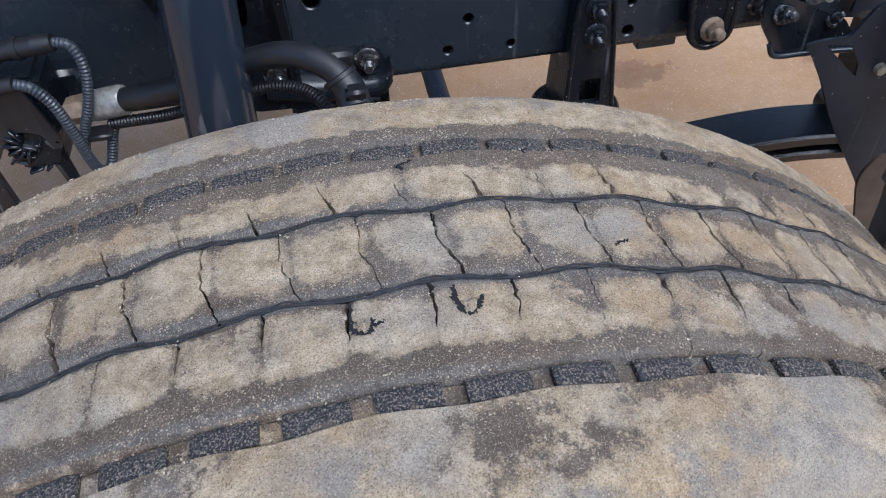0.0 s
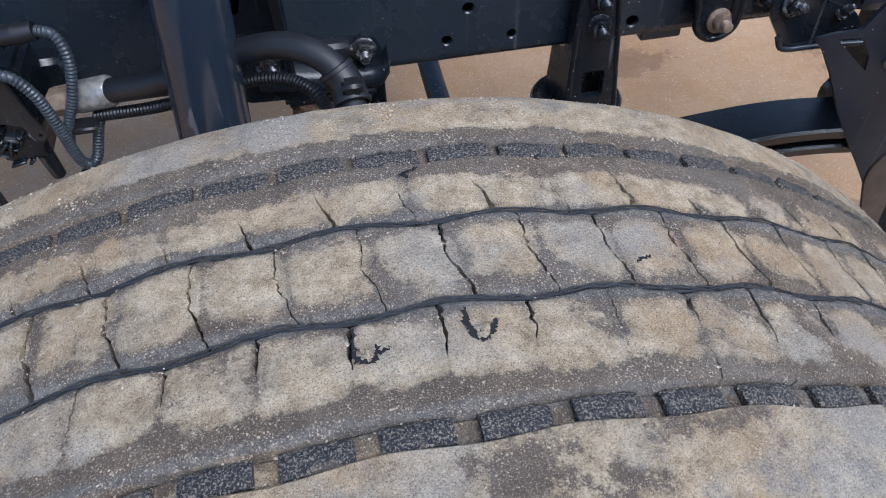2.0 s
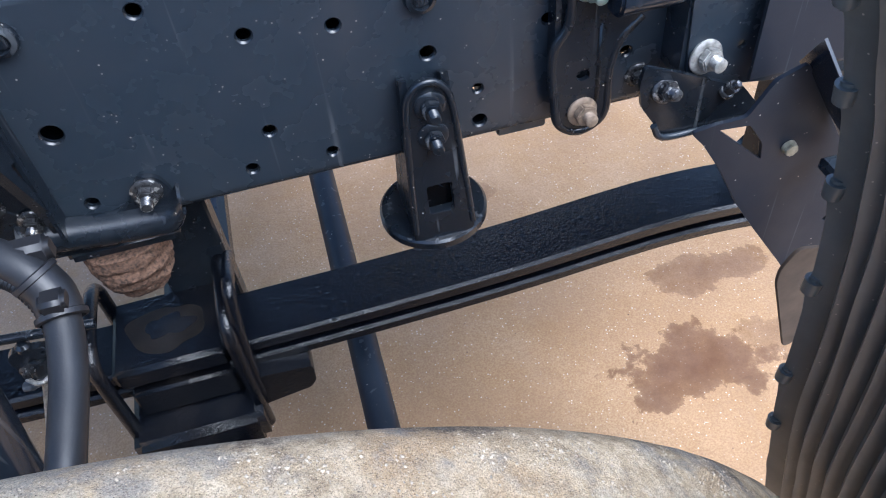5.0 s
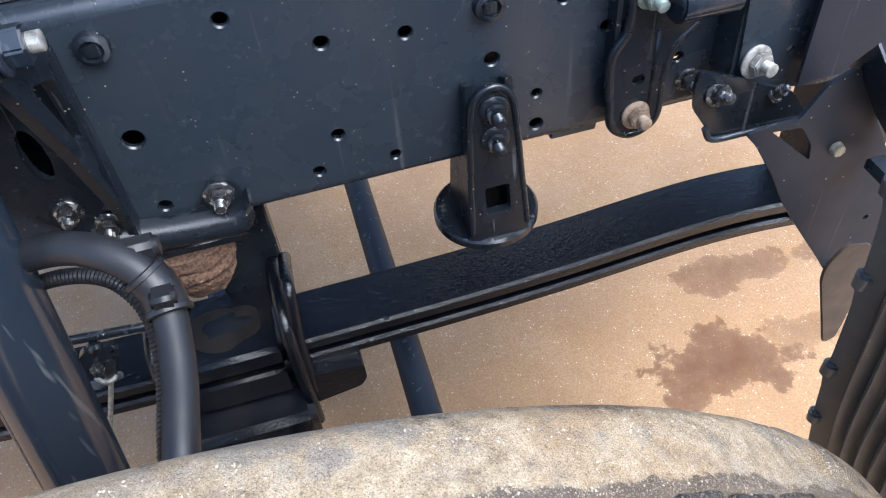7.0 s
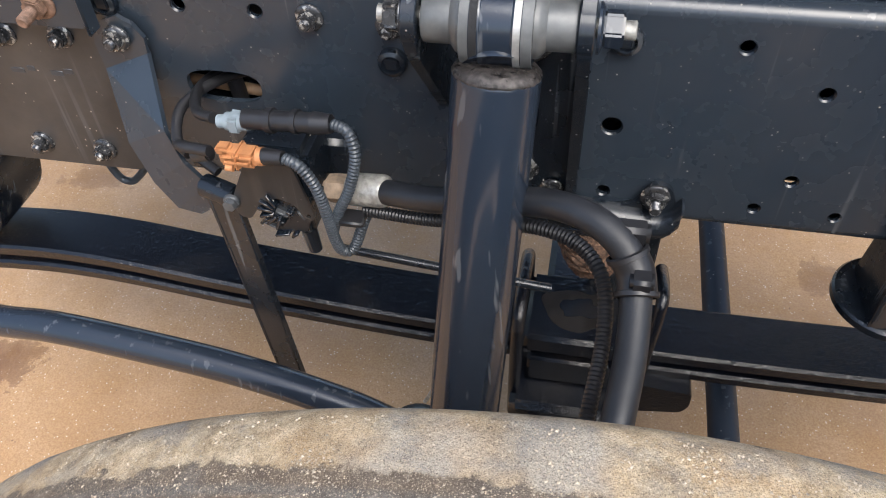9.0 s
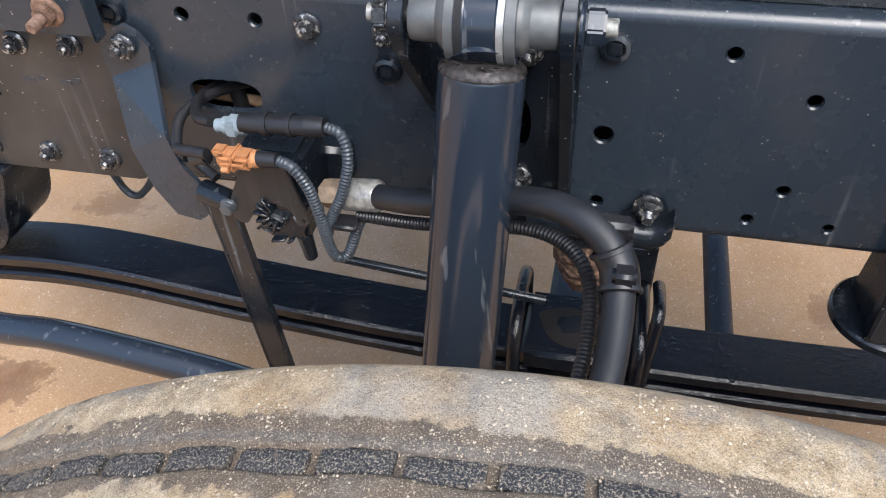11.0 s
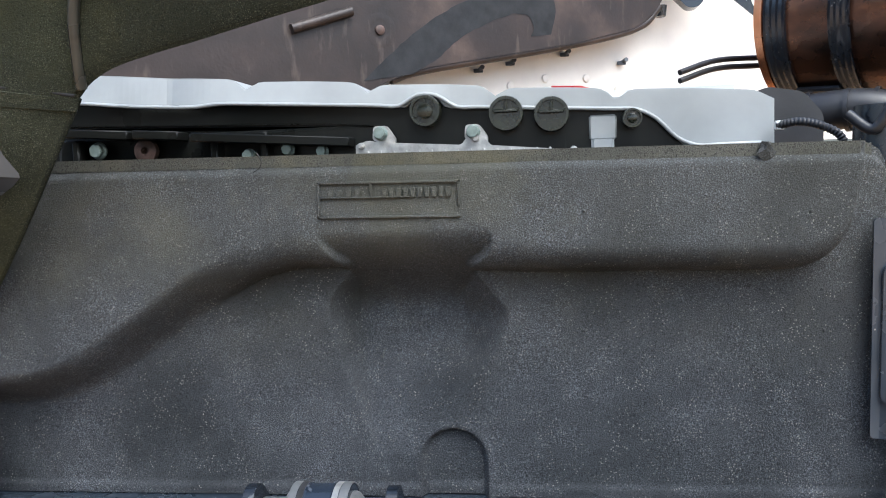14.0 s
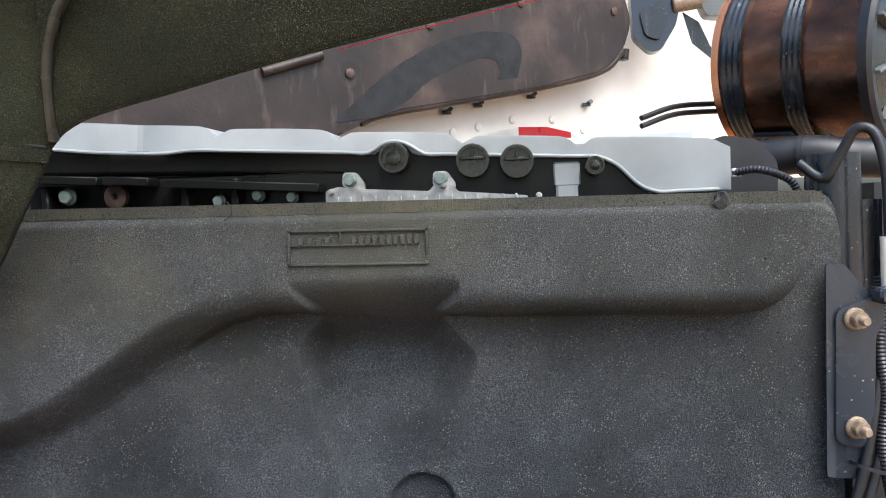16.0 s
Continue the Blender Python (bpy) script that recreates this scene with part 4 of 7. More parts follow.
def build_spring():
    t = thing("leaf_spring", "glossy black two-leaf steel spring clamped over the axle", "leaf spring")
    part("upper_leaf", leaf(-1.18, 0.74, 0.0, 0.022, -0.016, 0.076), M_SPRING, t)
    part("lower_leaf", leaf(-1.10, 0.70, 0.034, 0.020, -0.016, 0.076), M_SPRING, t)
    # clamp pad with a raised lip round the worn spot
    pad = join(box((-0.232, -0.032, 0.470), (-0.086, 0.092, 0.506), 0.006), box((-0.225, -0.028, 0.40), (-0.090, 0.09, 0.452), 0.004))
    part("clamp_pad", pad, M_SPRING, t)
    for x in (-0.074, -0.240):
        pts = [(x, -0.040, 0.33), (x, -0.040, 0.50), (x, -0.036, 0.535), (x, -0.015, 0.552), (x, 0.03, 0.556), (x, 0.075, 0.552), (x, 0.094, 0.535), (x, 0.098, 0.50), (x, 0.098, 0.33)]
        part("u_bolt", tube(pts, 0.0095, 16, 6), M_SPRING, t, "bent black steel U-bolt")
    part("u_bolt", tube([(-0.056, 0.06, 0.575), (-0.056, 0.02, 0.590), (-0.057, -0.012, 0.592), (-0.060, -0.026, 0.56), (-0.064, -0.031, 0.508), (-0.066, -0.034, 0.40)], 0.0085, 14, 6), M_SPRING, t, "bent black steel U-bolt")
    halo = bmesh.new()
    hv = []
    for k in range(60):
        a = 2 * math.pi * k / 60
        w = 1 + 0.3 * noise.noise(Vector((math.cos(a) * 1.4, math.sin(a) * 1.4, 7)))
        hv.append(halo.verts.new((-0.160 + 0.050 * w * math.cos(a), 0.028 + 0.040 * w * math.sin(a), 0.5063)))
    halo.faces.new(hv)
    part("ring_stain", halo, M_RING, t, "dried brown stain")
    wet = bmesh.new()
    rng = random.Random(5)
    vs = []
    for k in range(60):
        a = 2 * math.pi * k / 60
        w = 1 + 0.6 * noise.noise(Vector((math.cos(a) * 1.6, math.sin(a) * 1.6, 4)))
        vs.append(wet.verts.new((-0.160 + 0.030 * w * math.cos(a), 0.030 + 0.020 * w * math.sin(a), 0.5066)))
    wet.faces.new(vs)
    part("worn_spot", wet, M_SPRING, t, "bare matt patch in the paint")
    return t


build_spring()


def build_axle():
    t = thing("axle", "black forged front axle beam under the spring", "axle")
    beam = join(box((-0.245, -0.075, 0.33), (-0.070, 0.11, 0.398), 0.01), box((-0.215, -0.30, 0.29), (-0.10, 1.5, 0.345), 0.012))
    part("beam", beam, M_SPRING, t)
    ear = plate(rounded([(-0.072, 0.372), (0.000, 0.385), (0.010, 0.400), (0.010, 0.432), (-0.072, 0.440)], 0.006), (), 0.05, face_y(0.01), 0.002)
    part("lug", ear, M_SPRING, t)
    part("cross_tube", rod((0.082, -0.35, 0.300), (0.082, 1.6, 0.300), 0.0235, seg=32), M_STAY, t, "round black steel tube")
    part("upright_plate", box((-0.150, 0.085, 0.40), (-0.062, 0.125, 0.71), 0.003), M_CAST, t)
    return t


build_axle()


def build_bump_bracket():
    t = thing("bump_stop_bracket", "black cast bracket with a round foot bolted under the rail", "bracket")
    cx = 0.2105
    foot = lathe([(0.064, 0.0), (0.067, 0.003), (0.067, 0.012), (0.064, 0.015), (0.05, 0.016)], Matrix.Translation((cx, 0.012, 0.612)), 48)
    part("foot", foot, M_CAST, t)
    win = rounded([(cx - 0.014, 0.664), (cx + 0.016, 0.664), (cx + 0.016, 0.704), (cx - 0.014, 0.704)], 0.004)
    front = rounded([(cx - 0.034, 0.626), (cx + 0.038, 0.626), (cx + 0.033, 0.71), (cx + 0.025, 0.806), (cx + 0.017, 0.832), (cx, 0.842), (cx - 0.017, 0.832), (cx - 0.025, 0.806), (cx - 0.030, 0.71)], 0.012)
    body = plate(front, [win], 0.012, face_y(-0.022), 0.003)
    for v in body.verts:
        k = max(0.0, (0.76 - v.co.z) / 0.13)
        v.co.y -= 0.012 * k
    part("front_web", body, M_CAST, t)
    for s in (-1, 1):
        side = plate([(-0.0225, 0.84), (-0.001, 0.83), (-0.001, 0.722), (0.045, 0.705), (0.05, 0.627), (-0.044, 0.627), (-0.036, 0.70)], (), 0.008, face_x(cx + s * 0.032 - 0.004))
        for v in side.verts:
            v.co.x -= s * 0.010 * min(1.0, max(0.0, (v.co.z - 0.63) / 0.19))
        part("side_web", side, M_CAST, t)
    part("rim_bead", tube([(cx - 0.033, -0.044, 0.640), (cx - 0.030, -0.037, 0.71), (cx - 0.025, -0.034, 0.806), (cx - 0.016, -0.034, 0.833), (cx, -0.034, 0.841), (cx + 0.016, -0.034, 0.833), (cx + 0.025, -0.034, 0.806), (cx + 0.032, -0.037, 0.71), (cx + 0.036, -0.044, 0.640)], 0.004, 10, 5), M_CAST, t)
    for z in (0.812, 0.772):
        part("bolt", bolt_head((cx + 0.001, -0.034, z), r=0.0115, flange=0.0175, stud=0.012), M_CAST, t, "black flanged bolt with a threaded end")
    for z, w in ((0.748, 0.040), (0.738, 0.034)):
        for k in range(6):
            part("raised_mark", box((cx - w / 2 + k * w / 6, -0.0360, z), (cx - w / 2 + k * w / 6 + w / 9, -0.0336, z + 0.006), 0.0004), M_CAST, t)
    part("cast_bar", box((cx - 0.026, -0.0405, 0.640), (cx + 0.024, -0.036, 0.645), 0.001), M_CAST, t)


build_bump_bracket()


def build_rubber_stop():
    t = thing("rubber_bump_stop", "mud-caked brown rubber bump stop under a pressed black holder", "bump stop")
    prof = []
    for k in range(34):
        f = k / 33
        prof.append((0.046 * (1 - 0.40 * f ** 2.8) + 0.0026 * abs(math.sin(f * 11)), -0.080 * f))
    prof += [(0.020, -0.083), (0.006, -0.085)]
    bm = lathe(prof, Matrix.Translation((-0.152, 0.026, 0.688)), 90)
    for v in bm.verts:
        out = (v.co - Vector((-0.152, 0.026, v.co.z))).normalized()
        wide = Vector((v.co.x, v.co.y, v.co.z * 2.6))
        v.co += out * (0.0040 * noise.noise(wide * 38) + 0.0034 * abs(noise.noise(wide * 95)) + 0.0016 * noise.noise(v.co * 260))
    part("stop", bm, M_BUMP, t, "mud-caked ribbed rubber")
    holder = plate(rounded([(-0.262, 0.800), (-0.235, 0.785), (-0.205, 0.757), (-0.150, 0.742), (-0.116, 0.752), (-0.100, 0.786), (-0.078, 0.782), (-0.068, 0.755), (-0.078, 0.722), (-0.150, 0.700), (-0.255, 0.705)], 0.010), (), 0.007, face_y(-0.002), 0.002)
    part("holder_web", holder, M_CAST, t)
    # pressed lip: a half-round channel that curls up at its rear end
    rows = []
    lip = bmesh.new()
    for k in range(25):
        f = k / 24
        x = -0.232 + 0.168 * f
        z = 0.722 + 0.020 * (1 - f) ** 2 + 0.006 * f + 0.020 * max(0.0, (f - 0.88) / 0.12) ** 2
        y0 = -0.006 - 0.004 * f
        row = []
        for q in range(11):
            a = radians(-100 + 200 * q / 10)
            row.append(lip.verts.new((x, y0 - 0.021 * math.cos(a), z + 0.019 * math.sin(a))))
        rows.append(row)
    for p, q in zip(rows, rows[1:]):
        for k in range(10):
            lip.faces.new((p[k], p[k + 1], q[k + 1], q[k]))
    bmesh.ops.recalc_face_normals(lip, faces=lip.faces)
    bmesh.ops.solidify(lip, geom=lip.faces[:], thickness=0.004)
    part("holder_lip", lip, M_CAST, t, "glossy rolled lip")
    part("holder_base", box((-0.205, -0.008, 0.684), (-0.082, 0.085, 0.704), 0.006), M_CAST, t)
    part("bolt", bolt_head((-0.094, -0.009, 0.766), r=0.0125, flange=0.017, stud=0.011), M_BLACKBOLT, t, "black flanged bolt with worn bright flecks")
    part("bolt", bolt_head((-0.212, -0.009, 0.762), r=0.0115, flange=0.015, stud=0.008), M_BLACKBOLT, t)


build_rubber_stop()


# ---- shock absorber ----
def build_shock():
    t = thing("shock_absorber", "blue-black painted tubular shock absorber hung from a forked bracket", "shock absorber")
    top, low = Vector((-0.2614, -0.1445, 1.007)), Vector((-0.292, -0.305, 0.320))
    d = (low - top).normalized()
    r = 0.0385
    body = lathe([(r * 0.55, -0.006), (r * 0.9, -0.004), (r * 0.985, 0.0), (r, 0.004), (r, 0.30), (r * 0.995, 0.68)], toward(top, d), 64)
    part("dust_tube", body, M_SHOCK, t)
    weld = lathe([(r * 0.74, -0.0075), (r * 0.86, -0.0065), (r * 0.95, -0.004), (r * 1.002, -0.0005), (r * 1.004, 0.001), (r * 0.99, 0.002)], toward(top, d), 64)
    for v in weld.verts:
        v.co += d * 0.002 * noise.noise(v.co * 160)
    part("weld_seam", weld, M_WELD, t, "rusty weld round the tube's head")
    eye = Vector((-0.262, -0.124, 1.042))
    ex = Vector((1, 0, 0))
    part("eye", lathe([(0.026, -0.030), (0.0345, -0.030), (0.0362, -0.0285), (0.0365, -0.027), (0.0365, -0.014), (0.0362, -0.013), (0.0355, -0.0125), (0.0355, 0.0125), (0.0362, 0.013), (0.0365, 0.014), (0.0365, 0.027), (0.0362, 0.0285), (0.0345, 0.030), (0.026, 0.030)], toward(eye, ex), 48), M_SHOCK, t)
    for lo, hi, m, name, label in ((0.0140, 0.0205, M_ALLOY, "worn_band", "band worn to bare steel"), (0.0206, 0.0300, M_BUSH, "sleeve_ring", "grey outer ring"), (-0.0215, -0.0145, M_GROOVE, "dark_band", "matt black band"), (-0.0300, -0.0216, M_BUSH, "sleeve_ring", "grey outer ring")):
        part(name, lathe([(0.0360, lo), (0.0370, lo + 0.0004), (0.0370, hi - 0.0004), (0.0360, hi)], toward(eye, ex), 48, False), m, t, label)
    part("bushing", lathe([(0.013, -0.064), (0.0205, -0.064), (0.0215, -0.062), (0.0215, -0.040), (0.0275, -0.035), (0.0285, -0.032), (0.0285, 0.032), (0.0275, 0.035), (0.0215, 0.040), (0.0215, 0.062), (0.0205, 0.064), (0.013, 0.064)], toward(eye, ex), 40), M_BUSH, t, "pale grey rubber-metal bushing")
    part("neck", join(rod(eye + d * 0.018, top - d * 0.004, 0.024, 0.030, 32)), M_SHOCK, t)
    part("pin", join(rod(eye - ex * 0.104, eye + ex * 0.110, 0.0080, seg=20), conduit([eye + ex * 0.094, eye + ex * 0.102, eye + ex * 0.111], 0.0083, 0.0018)), M_STEEL, t, "bright threaded pin")
    part("nut", bolt_head(eye + ex * 0.080, ex, 0.0165, 0.021, 0.017), M_SHOCK, t)
    head = bolt_head(eye - ex * 0.080, -ex, 0.0165, 0.022, 0.014)
    part("bolt_head", head, M_BLACKBOLT, t)
    return t


build_shock()


def build_shock_fork():
    t = thing("shock_bracket", "black cast forked bracket bolted to the rail", "bracket")
    lean = lambda pts: [(y * 0.73, z + 0.10 * y) for y, z in pts]
    right = rounded(lean([(-0.203, 1.050), (-0.200, 1.075), (-0.178, 1.094), (-0.150, 1.090), (-0.095, 1.030), (-0.004, 0.985), (-0.004, 0.742), (-0.026, 0.742), (-0.040, 0.790), (-0.120, 0.930), (-0.190, 1.030)]), 0.012)
    holes = [rounded(lean([(-0.135, 1.005), (-0.05, 0.965), (-0.03, 0.885), (-0.075, 0.905)]), 0.012), rounded(lean([(-0.062, 0.868), (-0.030, 0.852), (-0.022, 0.785), (-0.040, 0.815)]), 0.008)]
    part("rear_ear", plate(right, holes, 0.011, face_x(-0.196), 0.002), M_CAST, t)
    left = rounded(lean([(-0.203, 1.050), (-0.200, 1.075), (-0.178, 1.094), (-0.150, 1.090), (-0.095, 1.040), (-0.004, 0.985), (-0.004, 0.86), (-0.05, 0.90), (-0.190, 1.030)]), 0.012)
    part("front_ear", plate(left, (), 0.011, face_x(-0.341), 0.002), M_CAST, t)
    for x in (-0.1985, -0.3435):
        part("ear_boss", lathe([(0.013, 0.001), (0.025, 0.001), (0.026, 0.002), (0.026, 0.0135), (0.025, 0.0145), (0.013, 0.0145)], toward((x, -0.124, 1.042), (1, 0, 0)), 36), M_CAST, t)
    part("base_web", plate(rounded([(-0.350, 0.985), (-0.185, 0.985), (-0.185, 0.735), (-0.235, 0.735), (-0.300, 0.82), (-0.350, 0.90)], 0.01), [ring(-0.245, 0.862, 0.012, 20, 0.034)], 0.006, face_y(-0.001)), M_CAST, t)
    part("bolt", bolt_head((-0.238, -0.007, 0.951), stud=0.008), M_BLACKBOLT, t)
    part("bolt", bolt_head((-0.244, -0.007, 0.788), stud=0.008), M_BLACKBOLT, t)
    part("edge_strip", box((-0.188, -0.030, 0.742), (-0.1835, -0.002, 0.97)), M_CAST, t)


build_shock_fork()


# ---- air hoses ----
def build_hoses():
    def laid(p):
        k = min(1.0, max(0.0, (p[0] + 0.40) / 0.27))
        return Vector(p) + Vector((-0.012, 0.027, -0.022)).lerp(Vector((0, -0.008, 0.012)), k)

    t = thing("air_hose", "thick black rubber air hose with a bright crimped fitting", "hose")
    pts = [(-0.372, -0.128, 0.836), (-0.32, -0.145, 0.848), (-0.262, -0.160, 0.868), (-0.215, -0.178, 0.890), (-0.178, -0.196, 0.900), (-0.148, -0.212, 0.893), (-0.130, -0.226, 0.874),
           (-0.124, -0.245, 0.855), (-0.124, -0.285, 0.838), (-0.128, -0.325, 0.826), (-0.135, -0.37, 0.81), (-0.15, -0.42, 0.78), (-0.16, -0.45, 0.74)]
    part("hose", tube([laid(p) for p in pts], 0.0138, 20, 8), M_RUBBER, t)
    part("crimp", lathe([(0.012, -0.024), (0.0175, -0.024), (0.0185, -0.02), (0.0185, 0.016), (0.017, 0.02), (0.014, 0.022)], toward(laid((-0.392, -0.123, 0.832)), Vector((0.09, -0.012, 0.016))), 28), M_STEEL, t, "bright crimped ferrule")
    part("union", lathe([(0.010, -0.05), (0.016, -0.048), (0.017, -0.04), (0.017, -0.026), (0.014, -0.022)], toward(laid((-0.394, -0.1235, 0.832)), Vector((0.09, -0.012, 0.016))), 6), M_BROWN, t, "dull threaded union")
    sleeve = tube([laid((-0.1345, -0.2210, 0.880)), laid((-0.1270, -0.2290, 0.868)), laid((-0.1235, -0.2420, 0.857))], 0.0172, 20, 6)
    part("clip", sleeve, M_PLASTIC, t, "black plastic hose clip")
    for p, d in (((-0.1345, -0.2210, 0.880), (0.5, -0.5, -0.8)), ((-0.1235, -0.2440, 0.856), (0.1, -0.8, -0.55))):
        part("collar", lathe([(0.0165, -0.003), (0.0192, -0.002), (0.0192, 0.002), (0.0165, 0.003)], toward(laid(p), d), 24, False), M_PLASTIC, t)
    part("buckle", box((-0.132, -0.262, 0.880), (-0.112, -0.244, 0.894), 0.003), M_PLASTIC, t)
    part("clip_lug", box((-0.160, -0.222, 0.892), (-0.118, -0.204, 0.914), 0.004), M_PLASTIC, t)
    c = thing("cable_conduit", "thin black corrugated cable conduit beneath the air hose", "conduit")
    pts = [(-0.400, -0.128, 0.806), (-0.33, -0.138, 0.812), (-0.265, -0.150, 0.828), (-0.215, -0.166, 0.846), (-0.180, -0.180, 0.848), (-0.158, -0.200, 0.842), (-0.147, -0.222, 0.826), (-0.145, -0.262, 0.806), (-0.150, -0.31, 0.792), (-0.158, -0.37, 0.77), (-0.17, -0.43, 0.74)]
    part("sheath", conduit([laid(p) for p in pts], 0.0075), M_PLASTIC, c)


build_hoses()


# ---- levelling valve with its plugs ----
def build_valve():
    t = thing("levelling_valve", "black height levelling valve with orange and grey cable plugs", "valve", at=(-0.016, 0.030, -0.022))
    plate_pts = rounded([(-0.523, 0.862), (-0.515, 0.880), (-0.475, 0.884), (-0.466, 0.862), (-0.457, 0.820), (-0.451, 0.794), (-0.462, 0.786), (-0.473, 0.812), (-0.494, 0.820), (-0.515, 0.806), (-0.531, 0.782), (-0.543, 0.785), (-0.550, 0.804), (-0.539, 0.829)], 0.006)
    part("cover_plate", plate(plate_pts, [ring(-0.4595, 0.7965, 0.003)], 0.004, face_y(-0.138), 0.001), M_DUSTY, t)
    part("bolt", bolt_head((-0.548, -0.142, 0.808), r=0.008, flange=0.010, high=0.007), M_SLEEVE, t, "small grey bolt")
    body = join(box((-0.535, -0.130, 0.800), (-0.455, -0.055, 0.878), 0.008), box((-0.520, -0.128, 0.752), (-0.462, -0.070, 0.790), 0.006),
                rod((-0.490, -0.134, 0.790), (-0.490, -0.09, 0.790), 0.030, seg=28), rod((-0.474, -0.118, 0.756), (-0.470, -0.118, 0.716), 0.010, 0.008, 12, 0.002))
    part("body", body, M_CAST, t)
    for k in range(6):
        a = radians(200 + k * 26)
        part("fin", box((-0.0018, -0.012, 0.010), (0.0018, 0.010, 0.028), 0.0006, Matrix.Translation((-0.490, -0.135, 0.800)) @ Matrix.Rotation(a, 4, "Y")), M_CAST, t)
    rng = random.Random(12)
    for k in range(16):
        x, z, w = rng.uniform(-0.518, -0.468), rng.uniform(0.756, 0.812), rng.uniform(0.004, 0.011)
        m = Matrix.Translation((x, -0.134, z)) @ Matrix.Rotation(rng.uniform(0, 3), 4, "Y")
        part("gear_tooth", box((-w, -0.006, -0.0016), (w, 0.006, 0.0016), 0.0006, m), M_CAST if k % 4 else M_SLEEVE, t)
    part("mount", box((-0.50, -0.06, 0.785), (-0.43, -0.002, 0.84), 0.006), M_CAST, t)
    part("upper_arm", plate(rounded([(-0.492, 0.874), (-0.445, 0.882), (-0.425, 0.875), (-0.411, 0.849), (-0.419, 0.838), (-0.436, 0.812), (-0.446, 0.813), (-0.434, 0.841), (-0.449, 0.862), (-0.492, 0.860)], 0.005), (), 0.016, face_y(-0.006), 0.002), M_CAST, t)
    # plugs
    p = join(box((-0.536, -0.164, 0.877), (-0.496, -0.140, 0.895), 0.004), box((-0.532, -0.167, 0.882), (-0.500, -0.137, 0.890), 0.003), box((-0.520, -0.167, 0.875), (-0.513, -0.137, 0.897), 0.003),
             box((-0.541, -0.160, 0.889), (-0.524, -0.144, 0.899), 0.003), rod((-0.528, -0.166, 0.880), (-0.520, -0.166, 0.880), 0.004, seg=10), rod((-0.496, -0.152, 0.887), (-0.490, -0.152, 0.888), 0.010, seg=16))
    part("orange_plug", p, M_ORANGE, t, "orange plastic cable plug")
    part("grey_plug", join(rod((-0.542, -0.119, 0.903), (-0.512, -0.121, 0.907), 0.0100, seg=20, bevel=0.002), box((-0.537, -0.131, 0.895), (-0.522, -0.109, 0.914), 0.003), rod((-0.550, -0.119, 0.902), (-0.542, -0.119, 0.903), 0.0075, seg=16)), M_GREY, t, "blue-grey plastic cable plug")
    part("plug_body", join(rod((-0.518, -0.121, 0.910), (-0.440, -0.126, 0.917), 0.0110, seg=20), rod((-0.492, -0.1225, 0.912), (-0.484, -0.123, 0.913), 0.0135, seg=20), rod((-0.462, -0.124, 0.915), (-0.456, -0.1245, 0.9155), 0.0132, seg=20),
                          rod((-0.440, -0.126, 0.917), (-0.420, -0.127, 0.919), 0.0125, 0.010, 20)), M_PLASTIC, t)
    part("orange_tail", rod((-0.492, -0.152, 0.888), (-0.468, -0.154, 0.890), 0.0095, 0.008, 16), M_PLASTIC, t)
    part("dust_cap", join(rod((-0.580, -0.138, 0.868), (-0.556, -0.142, 0.876), 0.0085, seg=16, bevel=0.002)), M_DUSTY, t)
    for pts, r in (([(-0.420, -0.127, 0.919), (-0.402, -0.132, 0.914), (-0.395, -0.140, 0.890), (-0.404, -0.146, 0.850), (-0.420, -0.148, 0.815), (-0.432, -0.146, 0.780)], 0.0072),
                   ([(-0.468, -0.154, 0.890), (-0.450, -0.158, 0.884), (-0.436, -0.160, 0.860), (-0.430, -0.158, 0.820), (-0.428, -0.152, 0.775), (-0.424, -0.146, 0.752), (-0.412, -0.140, 0.752), (-0.398, -0.132, 0.790), (-0.388, -0.128, 0.812)], 0.0075)):
        part("cable", conduit(pts, r * 0.9), M_CABLE, t, "corrugated blue-grey cable sheath")
    for pts in ([(-0.556, -0.118, 0.905), (-0.580, -0.105, 0.900), (-0.600, -0.070, 0.893), (-0.612, -0.02, 0.880), (-0.60, 0.04, 0.87)], [(-0.585, -0.138, 0.868), (-0.606, -0.120, 0.872), (-0.614, -0.08, 0.886), (-0.600, -0.02, 0.880), (-0.57, 0.05, 0.86)],
                [(-0.552, -0.150, 0.886), (-0.590, -0.140, 0.880), (-0.610, -0.11, 0.856), (-0.600, -0.10, 0.83), (-0.575, -0.11, 0.82)]):
        part("lead", tube(pts, 0.0062, 12, 6), M_PLASTIC, t)
    part("strap", box((-0.420, -0.156, 0.800), (-0.392, -0.132, 0.808), 0.002), M_PLASTIC, t)
    a = thing("valve_lever", "ribbed black steel lever arm below the valve", "lever", at=(-0.014, 0.028, -0.022))
    up, dn = Vector((-0.572, -0.124, 0.800)), Vector((-0.556, -0.110, 0.420))
    zd = (dn - up).normalized()
    yd = zd.cross(Vector((1, 0, 0))).normalized()
    xd = yd.cross(zd)
    m = Matrix((xd, yd, zd)).transposed().to_4x4()
    m.translation = up
    l = (dn - up).length
    part("arm", box((-0.0165, -0.003, 0), (0.0165, 0.003, l), 0.0015, m), M_CAST, a)
    for x in (-0.018, 0.013):
        part("edge_rib", box((x, -0.009, 0.0), (x + 0.005, 0.0042, l), 0.0015, m), M_CAST, a)
    part("pivot", join(rod((-0.595, -0.116, 0.806), (-0.552, -0.128, 0.802), 0.014, seg=20, bevel=0.002)), M_CAST, a)
    s = thing("thin_rod", "thin black steel rod behind the shock absorber", "rod")
